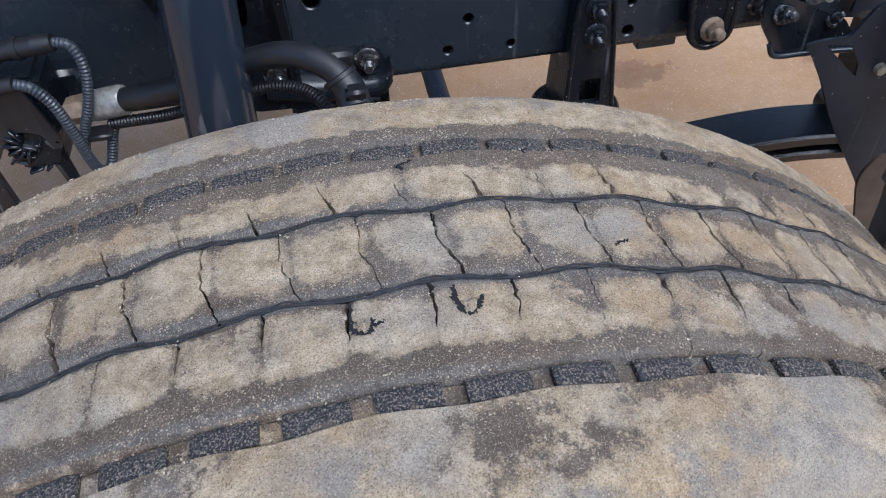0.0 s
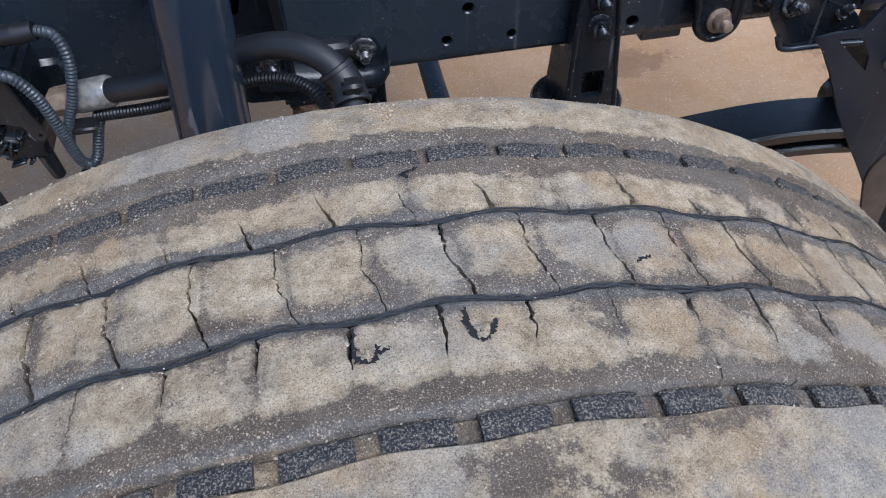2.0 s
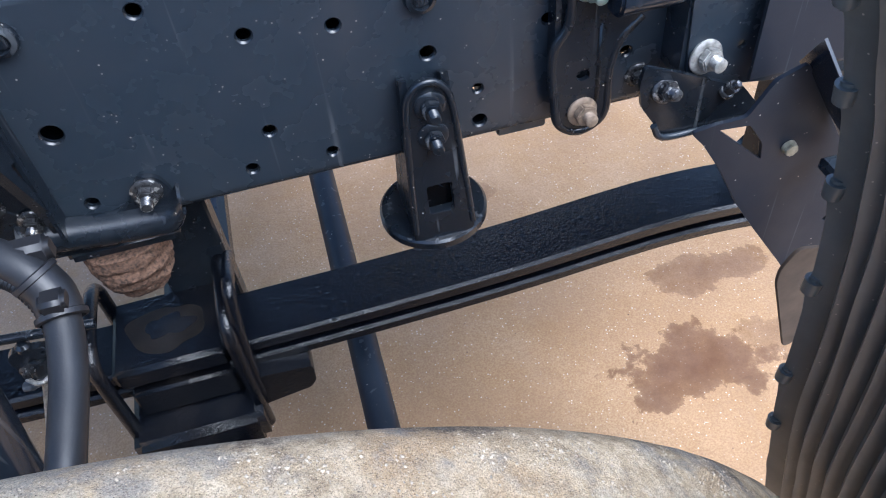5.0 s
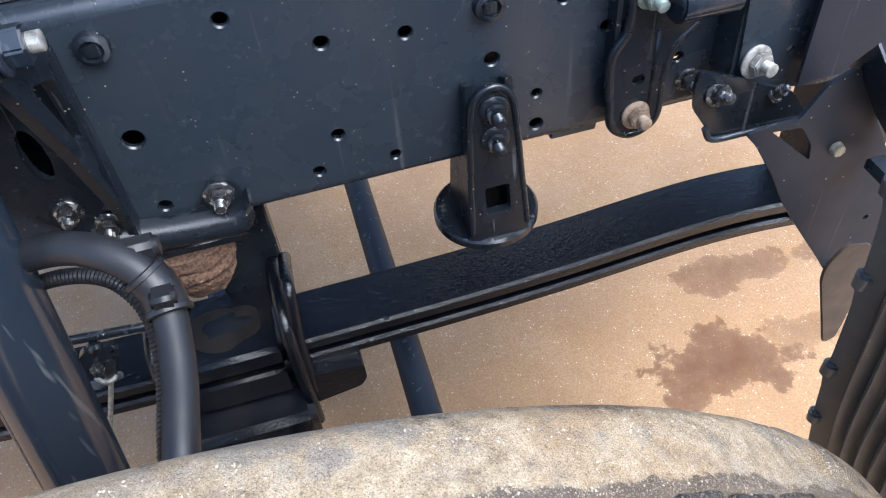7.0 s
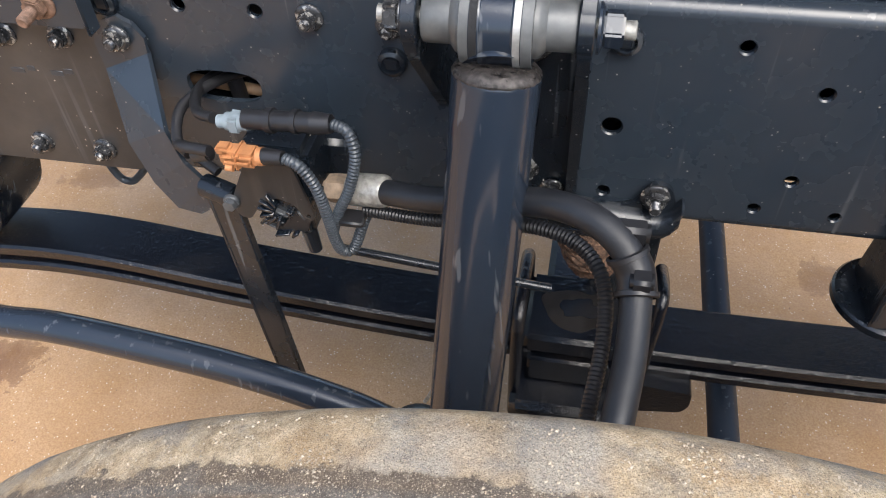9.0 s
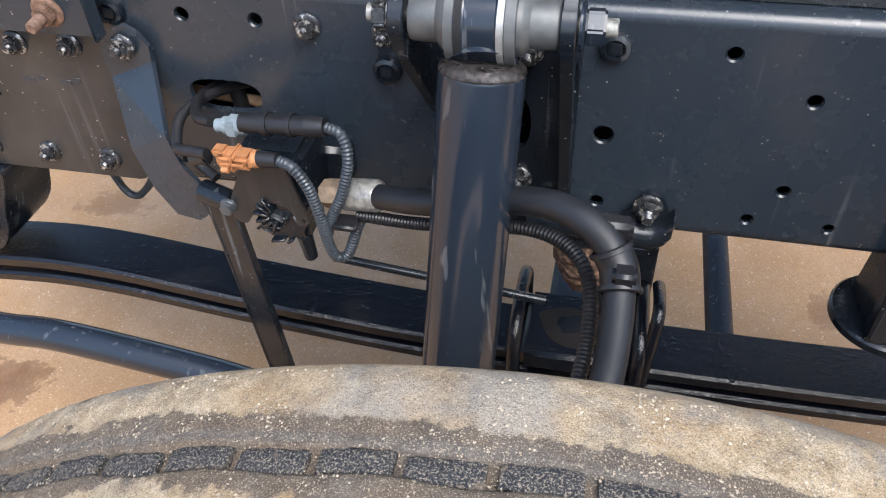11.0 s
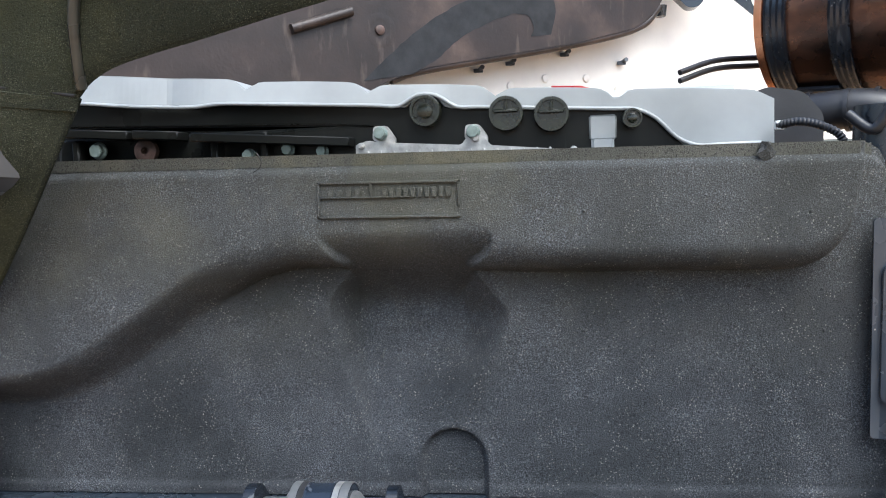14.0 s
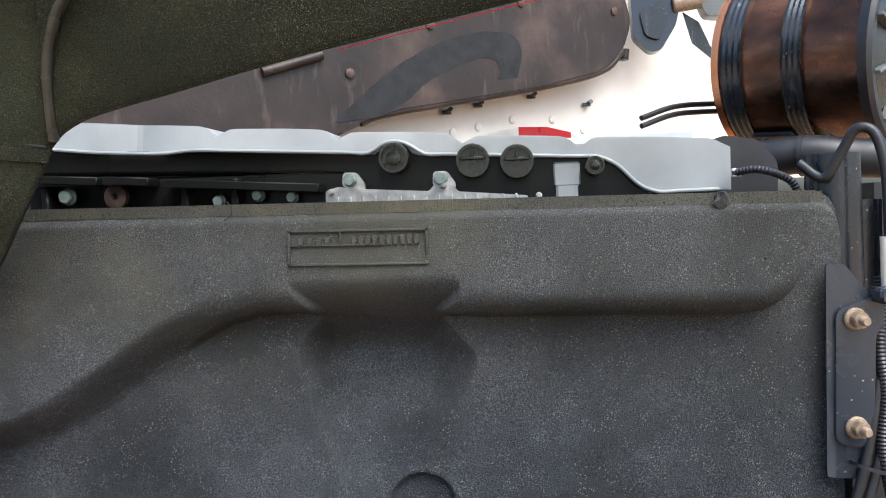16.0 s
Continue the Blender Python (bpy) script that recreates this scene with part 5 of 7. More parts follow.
    part("bar", rod((-0.475, -0.05, 0.662), (-0.20, -0.05, 0.632), 0.006, seg=12), M_CAST, s)
    c = thing("brake_pipe", "tan plastic brake pipe running inside the chassis rail", "pipe")
    part("pipe", rod((-0.68, 0.055, 0.828), (-0.52, 0.055, 0.812), 0.0075, seg=14), M_PIPE, c)
    part("sleeve", rod((-0.617, 0.045, 0.90), (-0.606, 0.045, 0.80), 0.010, seg=14), M_PLASTIC, c, "black rubber sleeve")
    w = thing("wire_loop", "bent grey wire loop beneath the rail", "wire")
    part("loop", tube([(-0.905, 0.08, 0.715), (-0.893, 0.098, 0.650), (-0.880, 0.10, 0.604), (-0.866, 0.10, 0.592), (-0.848, 0.10, 0.600), (-0.818, 0.098, 0.640), (-0.80, 0.08, 0.715)], 0.006, 12, 6), M_CABLE, w)


build_valve()


# ---- steering link and sensor rod ----
def build_links():
    t = thing("drag_link", "bent blue-black steering drag link tube", "steering link")
    part("link_tube", tube([(-1.35, -0.10, 0.500), (-1.15, -0.125, 0.515), (-0.97, -0.145, 0.530), (-0.87, -0.150, 0.540), (-0.74, -0.152, 0.528), (-0.60, -0.155, 0.508), (-0.45, -0.17, 0.485), (-0.36, -0.19, 0.47)], 0.0225, 24, 8), M_SHOCK, t)
    part("ball_joint", lathe([(0.03, -0.02), (0.04, -0.01), (0.04, 0.015), (0.02, 0.03)], toward((-0.35, -0.19, 0.47), (0, 0, 1)), 24), M_CAST, t)
    s = thing("sensor_rod", "thin steel rod with a black ball joint at its top", "rod")
    part("rod", rod((-0.377, -0.05, 0.33), (-0.291, -0.05, 0.550), 0.0032, seg=10), M_STEEL, s)
    arm = rounded([(-0.300, 0.598), (-0.302, 0.618), (-0.292, 0.628), (-0.262, 0.626), (-0.256, 0.614), (-0.262, 0.606), (-0.284, 0.610), (-0.284, 0.590), (-0.294, 0.588)], 0.005)
    part("joint", join(plate(arm, [ring(-0.2635, 0.6165, 0.003)], 0.010, face_y(-0.050), 0.0015), lathe([(0.0085, 0), (0.0085, 0.005), (0.005, 0.009)], toward((-0.280, -0.055, 0.626), (0.1, 0, 1)), 16),
                       rod((-0.276, -0.050, 0.606), (-0.286, -0.050, 0.572), 0.0125, 0.0115, 18, 0.003)), M_CAST, s, "black ball joint on a bent arm")
    part("pin", lathe([(0.009, 0), (0.0085, 0.004), (0.0045, 0.006), (0.004, 0.012)], toward((-0.289, -0.060, 0.596), (0, -1, 0.1)), 16), M_BLACKBOLT, s, "worn bright pin")
    part("clip", conduit([(-0.298, -0.060, 0.580), (-0.290, -0.064, 0.572), (-0.282, -0.063, 0.570), (-0.276, -0.058, 0.572)], 0.0032, 0.0026), M_STEEL, s, "bright coiled spring clip")
    part("clamp", join(rod((-0.312, -0.052, 0.557), (-0.300, -0.054, 0.556), 0.006, seg=10, bevel=0.001), rod((-0.304, -0.054, 0.556), (-0.272, -0.054, 0.566), 0.0048, seg=10, bevel=0.001)), M_SLEEVE, s, "grey pinch clamp")
    h = thing("spring_hanger", "black cast hanger that holds the spring's front end", "spring hanger")
    part("casting", plate(rounded([(-1.20, 0.72), (-0.955, 0.72), (-0.965, 0.69), (-0.985, 0.65), (-1.00, 0.60), (-1.03, 0.56), (-1.20, 0.54)], 0.02), (), 0.11, face_y(0.085), 0.006), M_CAST, h)
    part("pin", rod((-1.06, -0.035, 0.60), (-1.06, 0.09, 0.60), 0.022, seg=24, bevel=0.003), M_BLACKBOLT, h)
    part("rib", box((-1.03, -0.032, 0.60), (-1.02, -0.024, 0.715), 0.002), M_CAST, h)


build_links()


# ---- brackets behind the wheel ----
def build_rear_brackets():
    t = thing("shackle_bracket", "black pressed bracket with a rounded foot bolted to the rail", "bracket")
    outline = rounded([(0.354, 0.775), (0.358, 0.742), (0.376, 0.724), (0.398, 0.727), (0.412, 0.745), (0.412, 0.800), (0.420, 0.835), (0.448, 0.862), (0.452, 0.93), (0.365, 0.93), (0.365, 0.862), (0.350, 0.835)], 0.012)
    part("face", plate(outline, [ring(0.383, 0.800, 0.0075)], 0.006, face_y(-0.022), 0.002), M_CAST, t)
    for pts in ([(0.352, -0.025, 0.78), (0.356, -0.025, 0.742), (0.376, -0.025, 0.723), (0.398, -0.025, 0.726), (0.413, -0.025, 0.745), (0.414, -0.025, 0.80), (0.424, -0.025, 0.835), (0.446, -0.025, 0.858)], [(0.350, -0.025, 0.78), (0.349, -0.025, 0.835), (0.366, -0.025, 0.868), (0.366, -0.025, 0.93)]):
        part("rolled_edge", tube(pts, 0.0055, 10, 5), M_CAST, t)
    part("rib", box((0.398, -0.031, 0.76), (0.403, -0.022, 0.86), 0.002), M_CAST, t)
    part("flank", box((0.352, -0.022, 0.77), (0.358, -0.0005, 0.93)), M_CAST, t)
    part("spacer", box((0.365, -0.022, 0.735), (0.405, -0.0005, 0.765), 0.003), M_CAST, t)
    part("bolt", bolt_head((0.384, -0.028, 0.752), (0.1, -1, 0.1), r=0.0135, flange=0.018, stud=0.010), M_BROWN, t, "brownish zinc bolt with worn paint")
    part("bolt", bolt_head((0.385, -0.028, 0.905), (0.1, -1, -0.1), r=0.0125, flange=0.017, stud=0.010), M_GREEN, t, "green-tinged bolt")
    part("collar", rod((0.40, -0.045, 0.905), (0.47, -0.045, 0.905), 0.026, seg=28, bevel=0.003), M_SHOCK, t)
    b = thing("step_bracket", "black folded steel bracket with a bright bolt behind the wheel", "bracket", at=(0.008, 0.012, -0.014))
    part("angle", plate(rounded([(0.478, 0.95), (0.486, 0.80), (0.502, 0.785), (0.54, 0.772), (0.60, 0.762), (0.75, 0.77), (0.75, 0.95)], 0.006), [ring(0.548, 0.822, 0.0055), ring(0.60, 0.875, 0.024)], 0.006, face_y(-0.054), 0.001), M_RAIL, b)
    part("web", box((0.48, -0.055, 0.79), (0.487, -0.001, 0.95)), M_RAIL, b)
    shelf = plate(rounded([(0.429, 0.833), (0.466, 0.817), (0.500, 0.800), (0.553, 0.775), (0.580, 0.740), (0.583, 0.725), (0.538, 0.728), (0.460, 0.732), (0.447, 0.754), (0.430, 0.780), (0.425, 0.812)], 0.006), (), 0.006, face_y(-0.069), 0.002)
    part("shelf_lip", tube([(0.447, -0.077, 0.752), (0.459, -0.078, 0.733), (0.50, -0.078, 0.7305), (0.54, -0.078, 0.7285), (0.582, -0.078, 0.7255)], 0.0042, 10, 5), M_RAIL, b)
    part("shelf", shelf, M_CAST, b)
    part("bolt", bolt_head((0.506, -0.060, 0.818), (0.15, -1, 0.1), r=0.0145, flange=0.021, stud=0.012), M_STEEL, b, "bright zinc bolt with a wide washer")
    part("bolt", bolt_head((0.455, -0.074, 0.798), (0.1, -1, 0.3), r=0.012, flange=0.016, stud=0.010), M_BLACKBOLT, b)
    part("bolt", bolt_head((0.53, -0.075, 0.776), (0.3, -0.6, 0.8), r=0.008, flange=0.010, stud=0.006), M_BLACKBOLT, b)
    p = thing("mudguard_stay", "large flat black steel stay plate beside the spring end", "stay plate", at=(0.015, 0.020, -0.025))
    out = rounded([(0.445, 0.802), (0.471, 0.806), (0.506, 0.806), (0.530, 0.846), (0.562, 0.858), (0.632, 0.742), (0.692, 0.640), (0.692, 0.540), (0.673, 0.527), (0.652, 0.549), (0.642, 0.510), (0.628, 0.512), (0.612, 0.538), (0.556, 0.622), (0.520, 0.679), (0.487, 0.742), (0.462, 0.782)], 0.006)
    win = rounded([(0.476, 0.798), (0.513, 0.794), (0.533, 0.764), (0.537, 0.740), (0.520, 0.756)], 0.004)
    part("sheet", plate(out, [win, ring(0.657, 0.606, 0.004)], 0.005, face_y(-0.147), 0.001), M_STAY, p)
    part("upper_face", plate([(0.545, 0.80), (0.72, 0.80), (0.72, 0.96), (0.545, 0.96)], (), 0.005, face_y(-0.085)), M_STAY, p)
    brace = bmesh.new()
    ends = [brace.verts.new(v) for v in ((0.556, -0.170, 0.900), (0.575, -0.220, 0.840), (0.637, -0.172, 0.739), (0.570, -0.130, 0.846))]
    brace.faces.new(ends)
    bmesh.ops.triangulate(brace, faces=brace.faces[:])
    bmesh.ops.recalc_face_normals(brace, faces=brace.faces)
    bmesh.ops.solidify(brace, geom=brace.faces[:], thickness=0.003)
    part("brace", brace, M_SHOCK, p, "smooth blue-black sloping brace")
    part("bolt", bolt_head((0.567, -0.1525, 0.750), (0, -1, 0), r=0.008, flange=0.0085, high=0.005), M_BRASS, p, "dull brass-coloured bolt")
    part("bolt", bolt_head((0.631, -0.1525, 0.522), (0.1, -1, 0.2), r=0.006, flange=0.008, stud=0.004), M_STEEL, p)
    e = thing("spring_shackle", "black shackle casting at the spring's rear end", "shackle")
    part("casting", join(box((0.69, -0.03, 0.45), (0.78, 0.09, 0.73), 0.01), rod((0.73, -0.04, 0.49), (0.73, 0.10, 0.49), 0.04, seg=28)), M_CAST, e)
    m = thing("mounting_plate", "pale grey plate edge beneath the rail", "plate")
    part("sheet", box((0.30, 0.02, 0.700), (0.36, 0.12, 0.7185), 0.002), M_SLEEVE, m)


build_rear_brackets()


def build_mudguard():
    t = thing("mudguard", "ribbed black plastic rear mudguard section behind the tyre", "mudguard")
    xs = (0.405, 0.440, 0.478, 0.514, 0.542, 0.563, 0.588, 0.628)
    zs = (1.16, 1.08, 0.97, 0.84, 0.66, 0.44, 0.30, 0.10)
    edge = smooth_path([(x, 0, z) for x, z in zip(xs, zs)], 9)
    bm = bmesh.new()
    rows = []
    ycols = []
    for k in range(124):
        ycols.append(-0.285 - k * 0.0046)
    for i, p in enumerate(edge):
        d = (edge[min(i + 1, len(edge) - 1)] - edge[max(i - 1, 0)]).normalized()
        nrm = Vector((d.z, 0, -d.x))
        if nrm.x < 0:
            nrm = -nrm
        lug = 0.003 * max(0.0, math.sin(i * 0.9)) ** 3
        row = [bm.verts.new(p + nrm * 0.03 + Vector((0, -0.262, 0))), bm.verts.new(p + nrm * 0.006 + Vector((0, -0.268 + lug, 0)))]
        for k, y in enumerate(ycols):
            w = 0.5 + 0.5 * math.sin(k * math.pi / 2.5)
            row.append(bm.verts.new(p + nrm * (0.004 + 0.015 * w ** 0.6 + 0.028 * (k / 124) + 0.002 * noise.noise(Vector((i * 0.2, k * 0.5, 0)))) + Vector((0, y, 0))))
        rows.append(row)
    for a, b in zip(rows, rows[1:]):
        for k in range(len(a) - 1):
            bm.faces.new((a[k], a[k + 1], b[k + 1], b[k]))
    bmesh.ops.recalc_face_normals(bm, faces=bm.faces)
    bmesh.ops.solidify(bm, geom=bm.faces[:], thickness=0.003)
    part("shell", bm, M_MUD, t)
    flap = plate(rounded([(0.565, 0.600), (0.581, 0.630), (0.620, 0.620), (0.635, 0.526), (0.632, 0.430), (0.615, 0.423), (0.600, 0.470), (0.566, 0.575)], 0.01), (), 0.004, face_y(-0.197), 0.001)
    part("splash_flap", flap, plain("brown_flap", (0.07, 0.05, 0.036), 0.7), t, "brown dusty plastic splash flap")
    part("support_arm", box((0.610, -0.36, 0.700), (0.640, -0.150, 0.716), 0.004), M_RAIL, t, "black steel support arm")
    for i in range(8, len(edge) - 12, 7):
        p = edge[i]
        d = (edge[i + 1] - edge[i - 1]).normalized()
        c = Vector((p.x + 0.006, -0.268, p.z))
        part("edge_lug", rod(c - d * 0.012, c + d * 0.014 + Vector((-0.006, 0, 0)), 0.0105, 0.0085, 16, 0.004), M_MUD, t)


build_mudguard()


# ---- engine noise panel ----
def step(a, b, v):
    t = min(1.0, max(0.0, (v - a) / (b - a)))
    return t * t * (3 - 2 * t)


LEDGE_X = (-1.05, -0.80, -0.674, -0.622, -0.57, -0.495, -0.423, -0.366, -0.312, -0.253, -0.117, -0.029, 0.093, 0.211, 0.245, 0.268, 0.281, 0.288, 0.292, 0.296)
LEDGE_Z = (1.113, 1.113, 1.113, 1.120, 1.141, 1.189, 1.239, 1.269, 1.281, 1.277, 1.272, 1.270, 1.268, 1.266, 1.270, 1.286, 1.310, 1.340, 1.40, 1.50)
TURN_H = ((-1.05, 0.052), (-0.57, 0.055), (-0.45, 0.052), (-0.36, 0.042), (-0.30, 0.040), (-0.10, 0.040), (0.0, 0.034), (0.30, 0.034))
FAN_Z = (1.03, 1.048, 1.092, 1.139, 1.179, 1.222, 1.246, 1.277, 1.300, 1.330)
FAN_FRONT = (-0.225, -0.234, -0.252, -0.266, -0.278, -0.289, -0.284, -0.256, -0.275, -0.290)
FAN_REAR = (-0.215, -0.195, -0.158, -0.122, -0.092, -0.074, -0.097, -0.122, -0.085, -0.100)


def panel_y(x, z):
    """Depth of the moulded panel: an overhanging upper part, a fan-shaped scoop that runs up under it and a small arch."""
    zl = sum(float(np.interp(x + d, LEDGE_X, LEDGE_Z)) for d in (-0.016, -0.008, 0, 0.008, 0.016)) / 5
    tall = float(np.interp(x, *zip(*TURN_H)))
    s = min(1.0, max(0.0, (z - zl) / tall))
    soft = step(-0.36, -0.46, x) if x < -0.36 else 0.0
    up = (1 - soft) * (1 - (1 - s) ** 2) ** 0.5 + soft * step(-0.25, 1.0, s * 1.25 - 0.25)
    y = 0.028 - 0.056 * up
    y += 0.004 * (z - 1.28) * (z > 1.28)
    # the scoop: a crease at its front side, deepening rearwards and upwards to a cove under the overhang
    front = sum(float(np.interp(z + d, FAN_Z, FAN_FRONT)) for d in (-0.008, 0.0, 0.008)) / 3
    rear = sum(float(np.interp(z + d, FAN_Z, FAN_REAR)) for d in (-0.012, -0.006, 0.0, 0.006, 0.012)) / 5
    cove = min(1.0, max(0.0, (1.327 - z) / 0.102))
    floor = 0.028 + max(0.0, 0.29 * (min(z, 1.225) - 1.055)) if z < 1.225 else -0.028 + 0.105 * step(-0.10, 0.9, cove - 0.10)
    high = step(1.235, 1.275, z)
    deep = min(floor - y, (1.9 - 0.5 * high) * (x - front), (0.9 + 0.9 * high) * (rear - x) * (1 - 0.75 * step(1.19, 1.10, z) if z < 1.19 else 1.0))
    y += max(0.0, deep)
    # arch at the lower edge
    rr = math.hypot(x + 0.148, max(z - 1.047, 0.0))
    y += 0.010 * (1 - step(0.034, 0.039, rr)) - 0.002 * step(0.037, 0.041, rr) * (1 - step(0.043, 0.050, rr))
    # turned rim along the top and a flange at the foot
    y += 0.008 * step(1.385, 1.396, z)
    y += -0.004 * (1 - step(1.014, 1.020, z))
    # swelling round the front mounting
    b = math.hypot((x + 0.845) / 0.05, (z - 1.175) / 0.045)
    y += 0.018 * (1 - step(0.6, 1.1, b)) + 0.03 * step(-0.84, -0.95, x) if x < -0.7 else 0.0
    return y


def build_panel():
    t = thing("noise_panel", "large moulded black fleece noise panel above the chassis rail", "noise panel")
    bm = bmesh.new()
    nx, nz = 420, 150
    cut = lambda x: 1.412 - 0.0175 * (x + 0.55) - float(np.interp(x, (0.305, 0.313, 0.320, 0.325, 0.328, 0.3295), (0.0, 0.002, 0.007, 0.015, 0.026, 0.040)))
    rows = []
    for j in range(nz + 1):
        row = []
        for i in range(nx + 1):
            x = -1.02 + 1.3495 * i / nx
            top = cut(x)
            z = 1.005 + (top - 1.005) * j / nz
            y = panel_y(x, z + (1.405 - top) * (j / nz) ** 4)
            y += 0.0009 * noise.noise(Vector((x * 25, 0, z * 25)))
            row.append(bm.verts.new((x, y, z + 0.0012 * noise.noise(Vector((x * 60, 3, 0))) * (j == nz))))
        rows.append(row)
    for a, b in zip(rows, rows[1:]):
        for k in range(nx):
            bm.faces.new((a[k], b[k], b[k + 1], a[k + 1]))
    back = [[bm.verts.new(v.co + Vector((0, 0.004, 0))) for v in row] for row in rows]
    for a, b in zip(back, back[1:]):
        for k in range(nx):
            bm.faces.new((a[k], a[k + 1], b[k + 1], b[k]))
    for fr, bk in ((rows[0], back[0]), (rows[-1], back[-1]), ([r[0] for r in rows], [r[0] for r in back]), ([r[-1] for r in rows], [r[-1] for r in back])):
        for k in range(len(fr) - 1):
            bm.faces.new((fr[k], fr[k + 1], bk[k + 1], bk[k]))
    part("shell", bm, M_FELT, t)
    rim = bmesh.new()
    strip = []
    for k in range(121):
        x = -0.66 + 0.972 * k / 120
        top = cut(x) + 0.0012
        w = 0.013 + 0.0015 * noise.noise(Vector((x * 30, 1, 0)))
        y0 = panel_y(x, 1.403)
        strip.append([rim.verts.new(p) for p in ((x, y0 + 0.006, top), (x, y0 - 0.0016, top), (x, y0 - 0.0020, top - w), (x, y0 + 0.006, top - w))])
    for a, b in zip(strip, strip[1:]):
        for q in range(4):
            rim.faces.new((a[q], b[q], b[(q + 1) % 4], a[(q + 1) % 4]))
    part("rim", rim, M_RIM, t, "smooth pressed olive-grey rim")
    # recessed type plate, its marks left as bars
    fx0, fx1, fz0, fz1 = -0.279, -0.123, 1.337, 1.377
    yb = panel_y(-0.2, 1.355) - 0.0012
    for a, b in (((fx0, fz1 - 0.003), (fx1, fz1)), ((fx0, fz0), (fx1, fz0 + 0.003)), ((fx0, fz0), (fx0 + 0.003, fz1)), ((fx1 - 0.003, fz0 + 0.012), (fx1, fz1)), ((fx0 + 0.058, fz0 + 0.022), (fx0 + 0.0605, fz1)), ((fx0 + 0.003, fz0 + 0.0215), (fx1 - 0.05, fz0 + 0.0235))):
        m = Matrix.Translation((-0.2, 0, 1.354)) @ Matrix.Rotation(radians(1.1), 4, "Y") @ Matrix.Translation((0.2, 0, -1.354))
        part("plate_frame", box((a[0], yb - 0.0022, a[1]), (b[0], yb + 0.004, b[1]), 0.0008, m), M_FELT, t)
    xs = fx0 + 0.012
    for k in range(4):
        part("raised_mark", box((xs + k * 0.010, yb - 0.0018, 1.361), (xs + k * 0.010 + 0.006, yb + 0.003, 1.369), 0.0005), M_FELT, t)
    xs = fx0 + 0.072
    for k in range(10):
        part("raised_mark", box((xs + k * 0.0077, yb - 0.0022, 1.3585), (xs + k * 0.0077 + 0.005, yb + 0.003, 1.3690), 0.0005), M_FELT, t)
    # moulded pimples, in rows
    rng = random.Random(8)
    for x, zs in ((-0.60, (1.20, 1.30)), (-0.48, (1.32, 1.13)), (-0.36, (1.345, 1.22, 1.165, 1.115)), (-0.229, (1.22, 1.12)), (-0.099, (1.352, 1.215, 1.165, 1.118, 1.073)), (0.007, (1.338, 1.245, 1.200, 1.152, 1.105, 1.058)),
                  (0.131, (1.350, 1.241, 1.198, 1.152, 1.106, 1.060)), (0.231, (1.330,)), (0.262, (1.242, 1.197, 1.151, 1.104))):
        for z in zs:
            p = (x + rng.uniform(-0.002, 0.002), 0, z)
            part("pimple", lathe([(0.0021, 0), (0.0018, 0.0012), (0.0008, 0.0019)], toward((p[0], panel_y(p[0], p[2]) + 0.0002, p[2]), (0, -1, 0)), 10), M_FELT, t)
    curl = [(-0.2365, 1.1665), (-0.2350, 1.1640), (-0.2325, 1.1650), (-0.2328, 1.1690), (-0.2315, 1.1730), (-0.2300, 1.1745)]
    part("lint_curl", tube([(x, panel_y(x, z) - 0.0015, z) for x, z in curl], 0.0007, 6, 4), M_RIDGE, t, "pale curl of lint stuck to the panel")
    hairs = [(-0.345, 1.413), (-0.340, 1.404), (-0.343, 1.396), (-0.350, 1.392)]
    part("lint_curl", tube([(x, panel_y(x, 1.39) - 0.004, z) for x, z in hairs], 0.0005, 6, 4), M_RIDGE, t)
    nick = lathe([(0.006, -0.002), (0.009, 0.002), (0.005, 0.007), (0.002, 0.004)], toward((0.189, panel_y(0.189, 1.39) , 1.392), (0.2, -1, 0.3)), 9)
    for v in nick.verts:
        v.co += Vector((noise.noise(v.co * 200), noise.noise(v.co * 200 + Vector((9, 0, 0))), noise.noise(v.co * 220))) * 0.006
    part("torn_nick", nick, M_FELT, t, "frayed nick in the panel's rim")
    return t


build_panel()


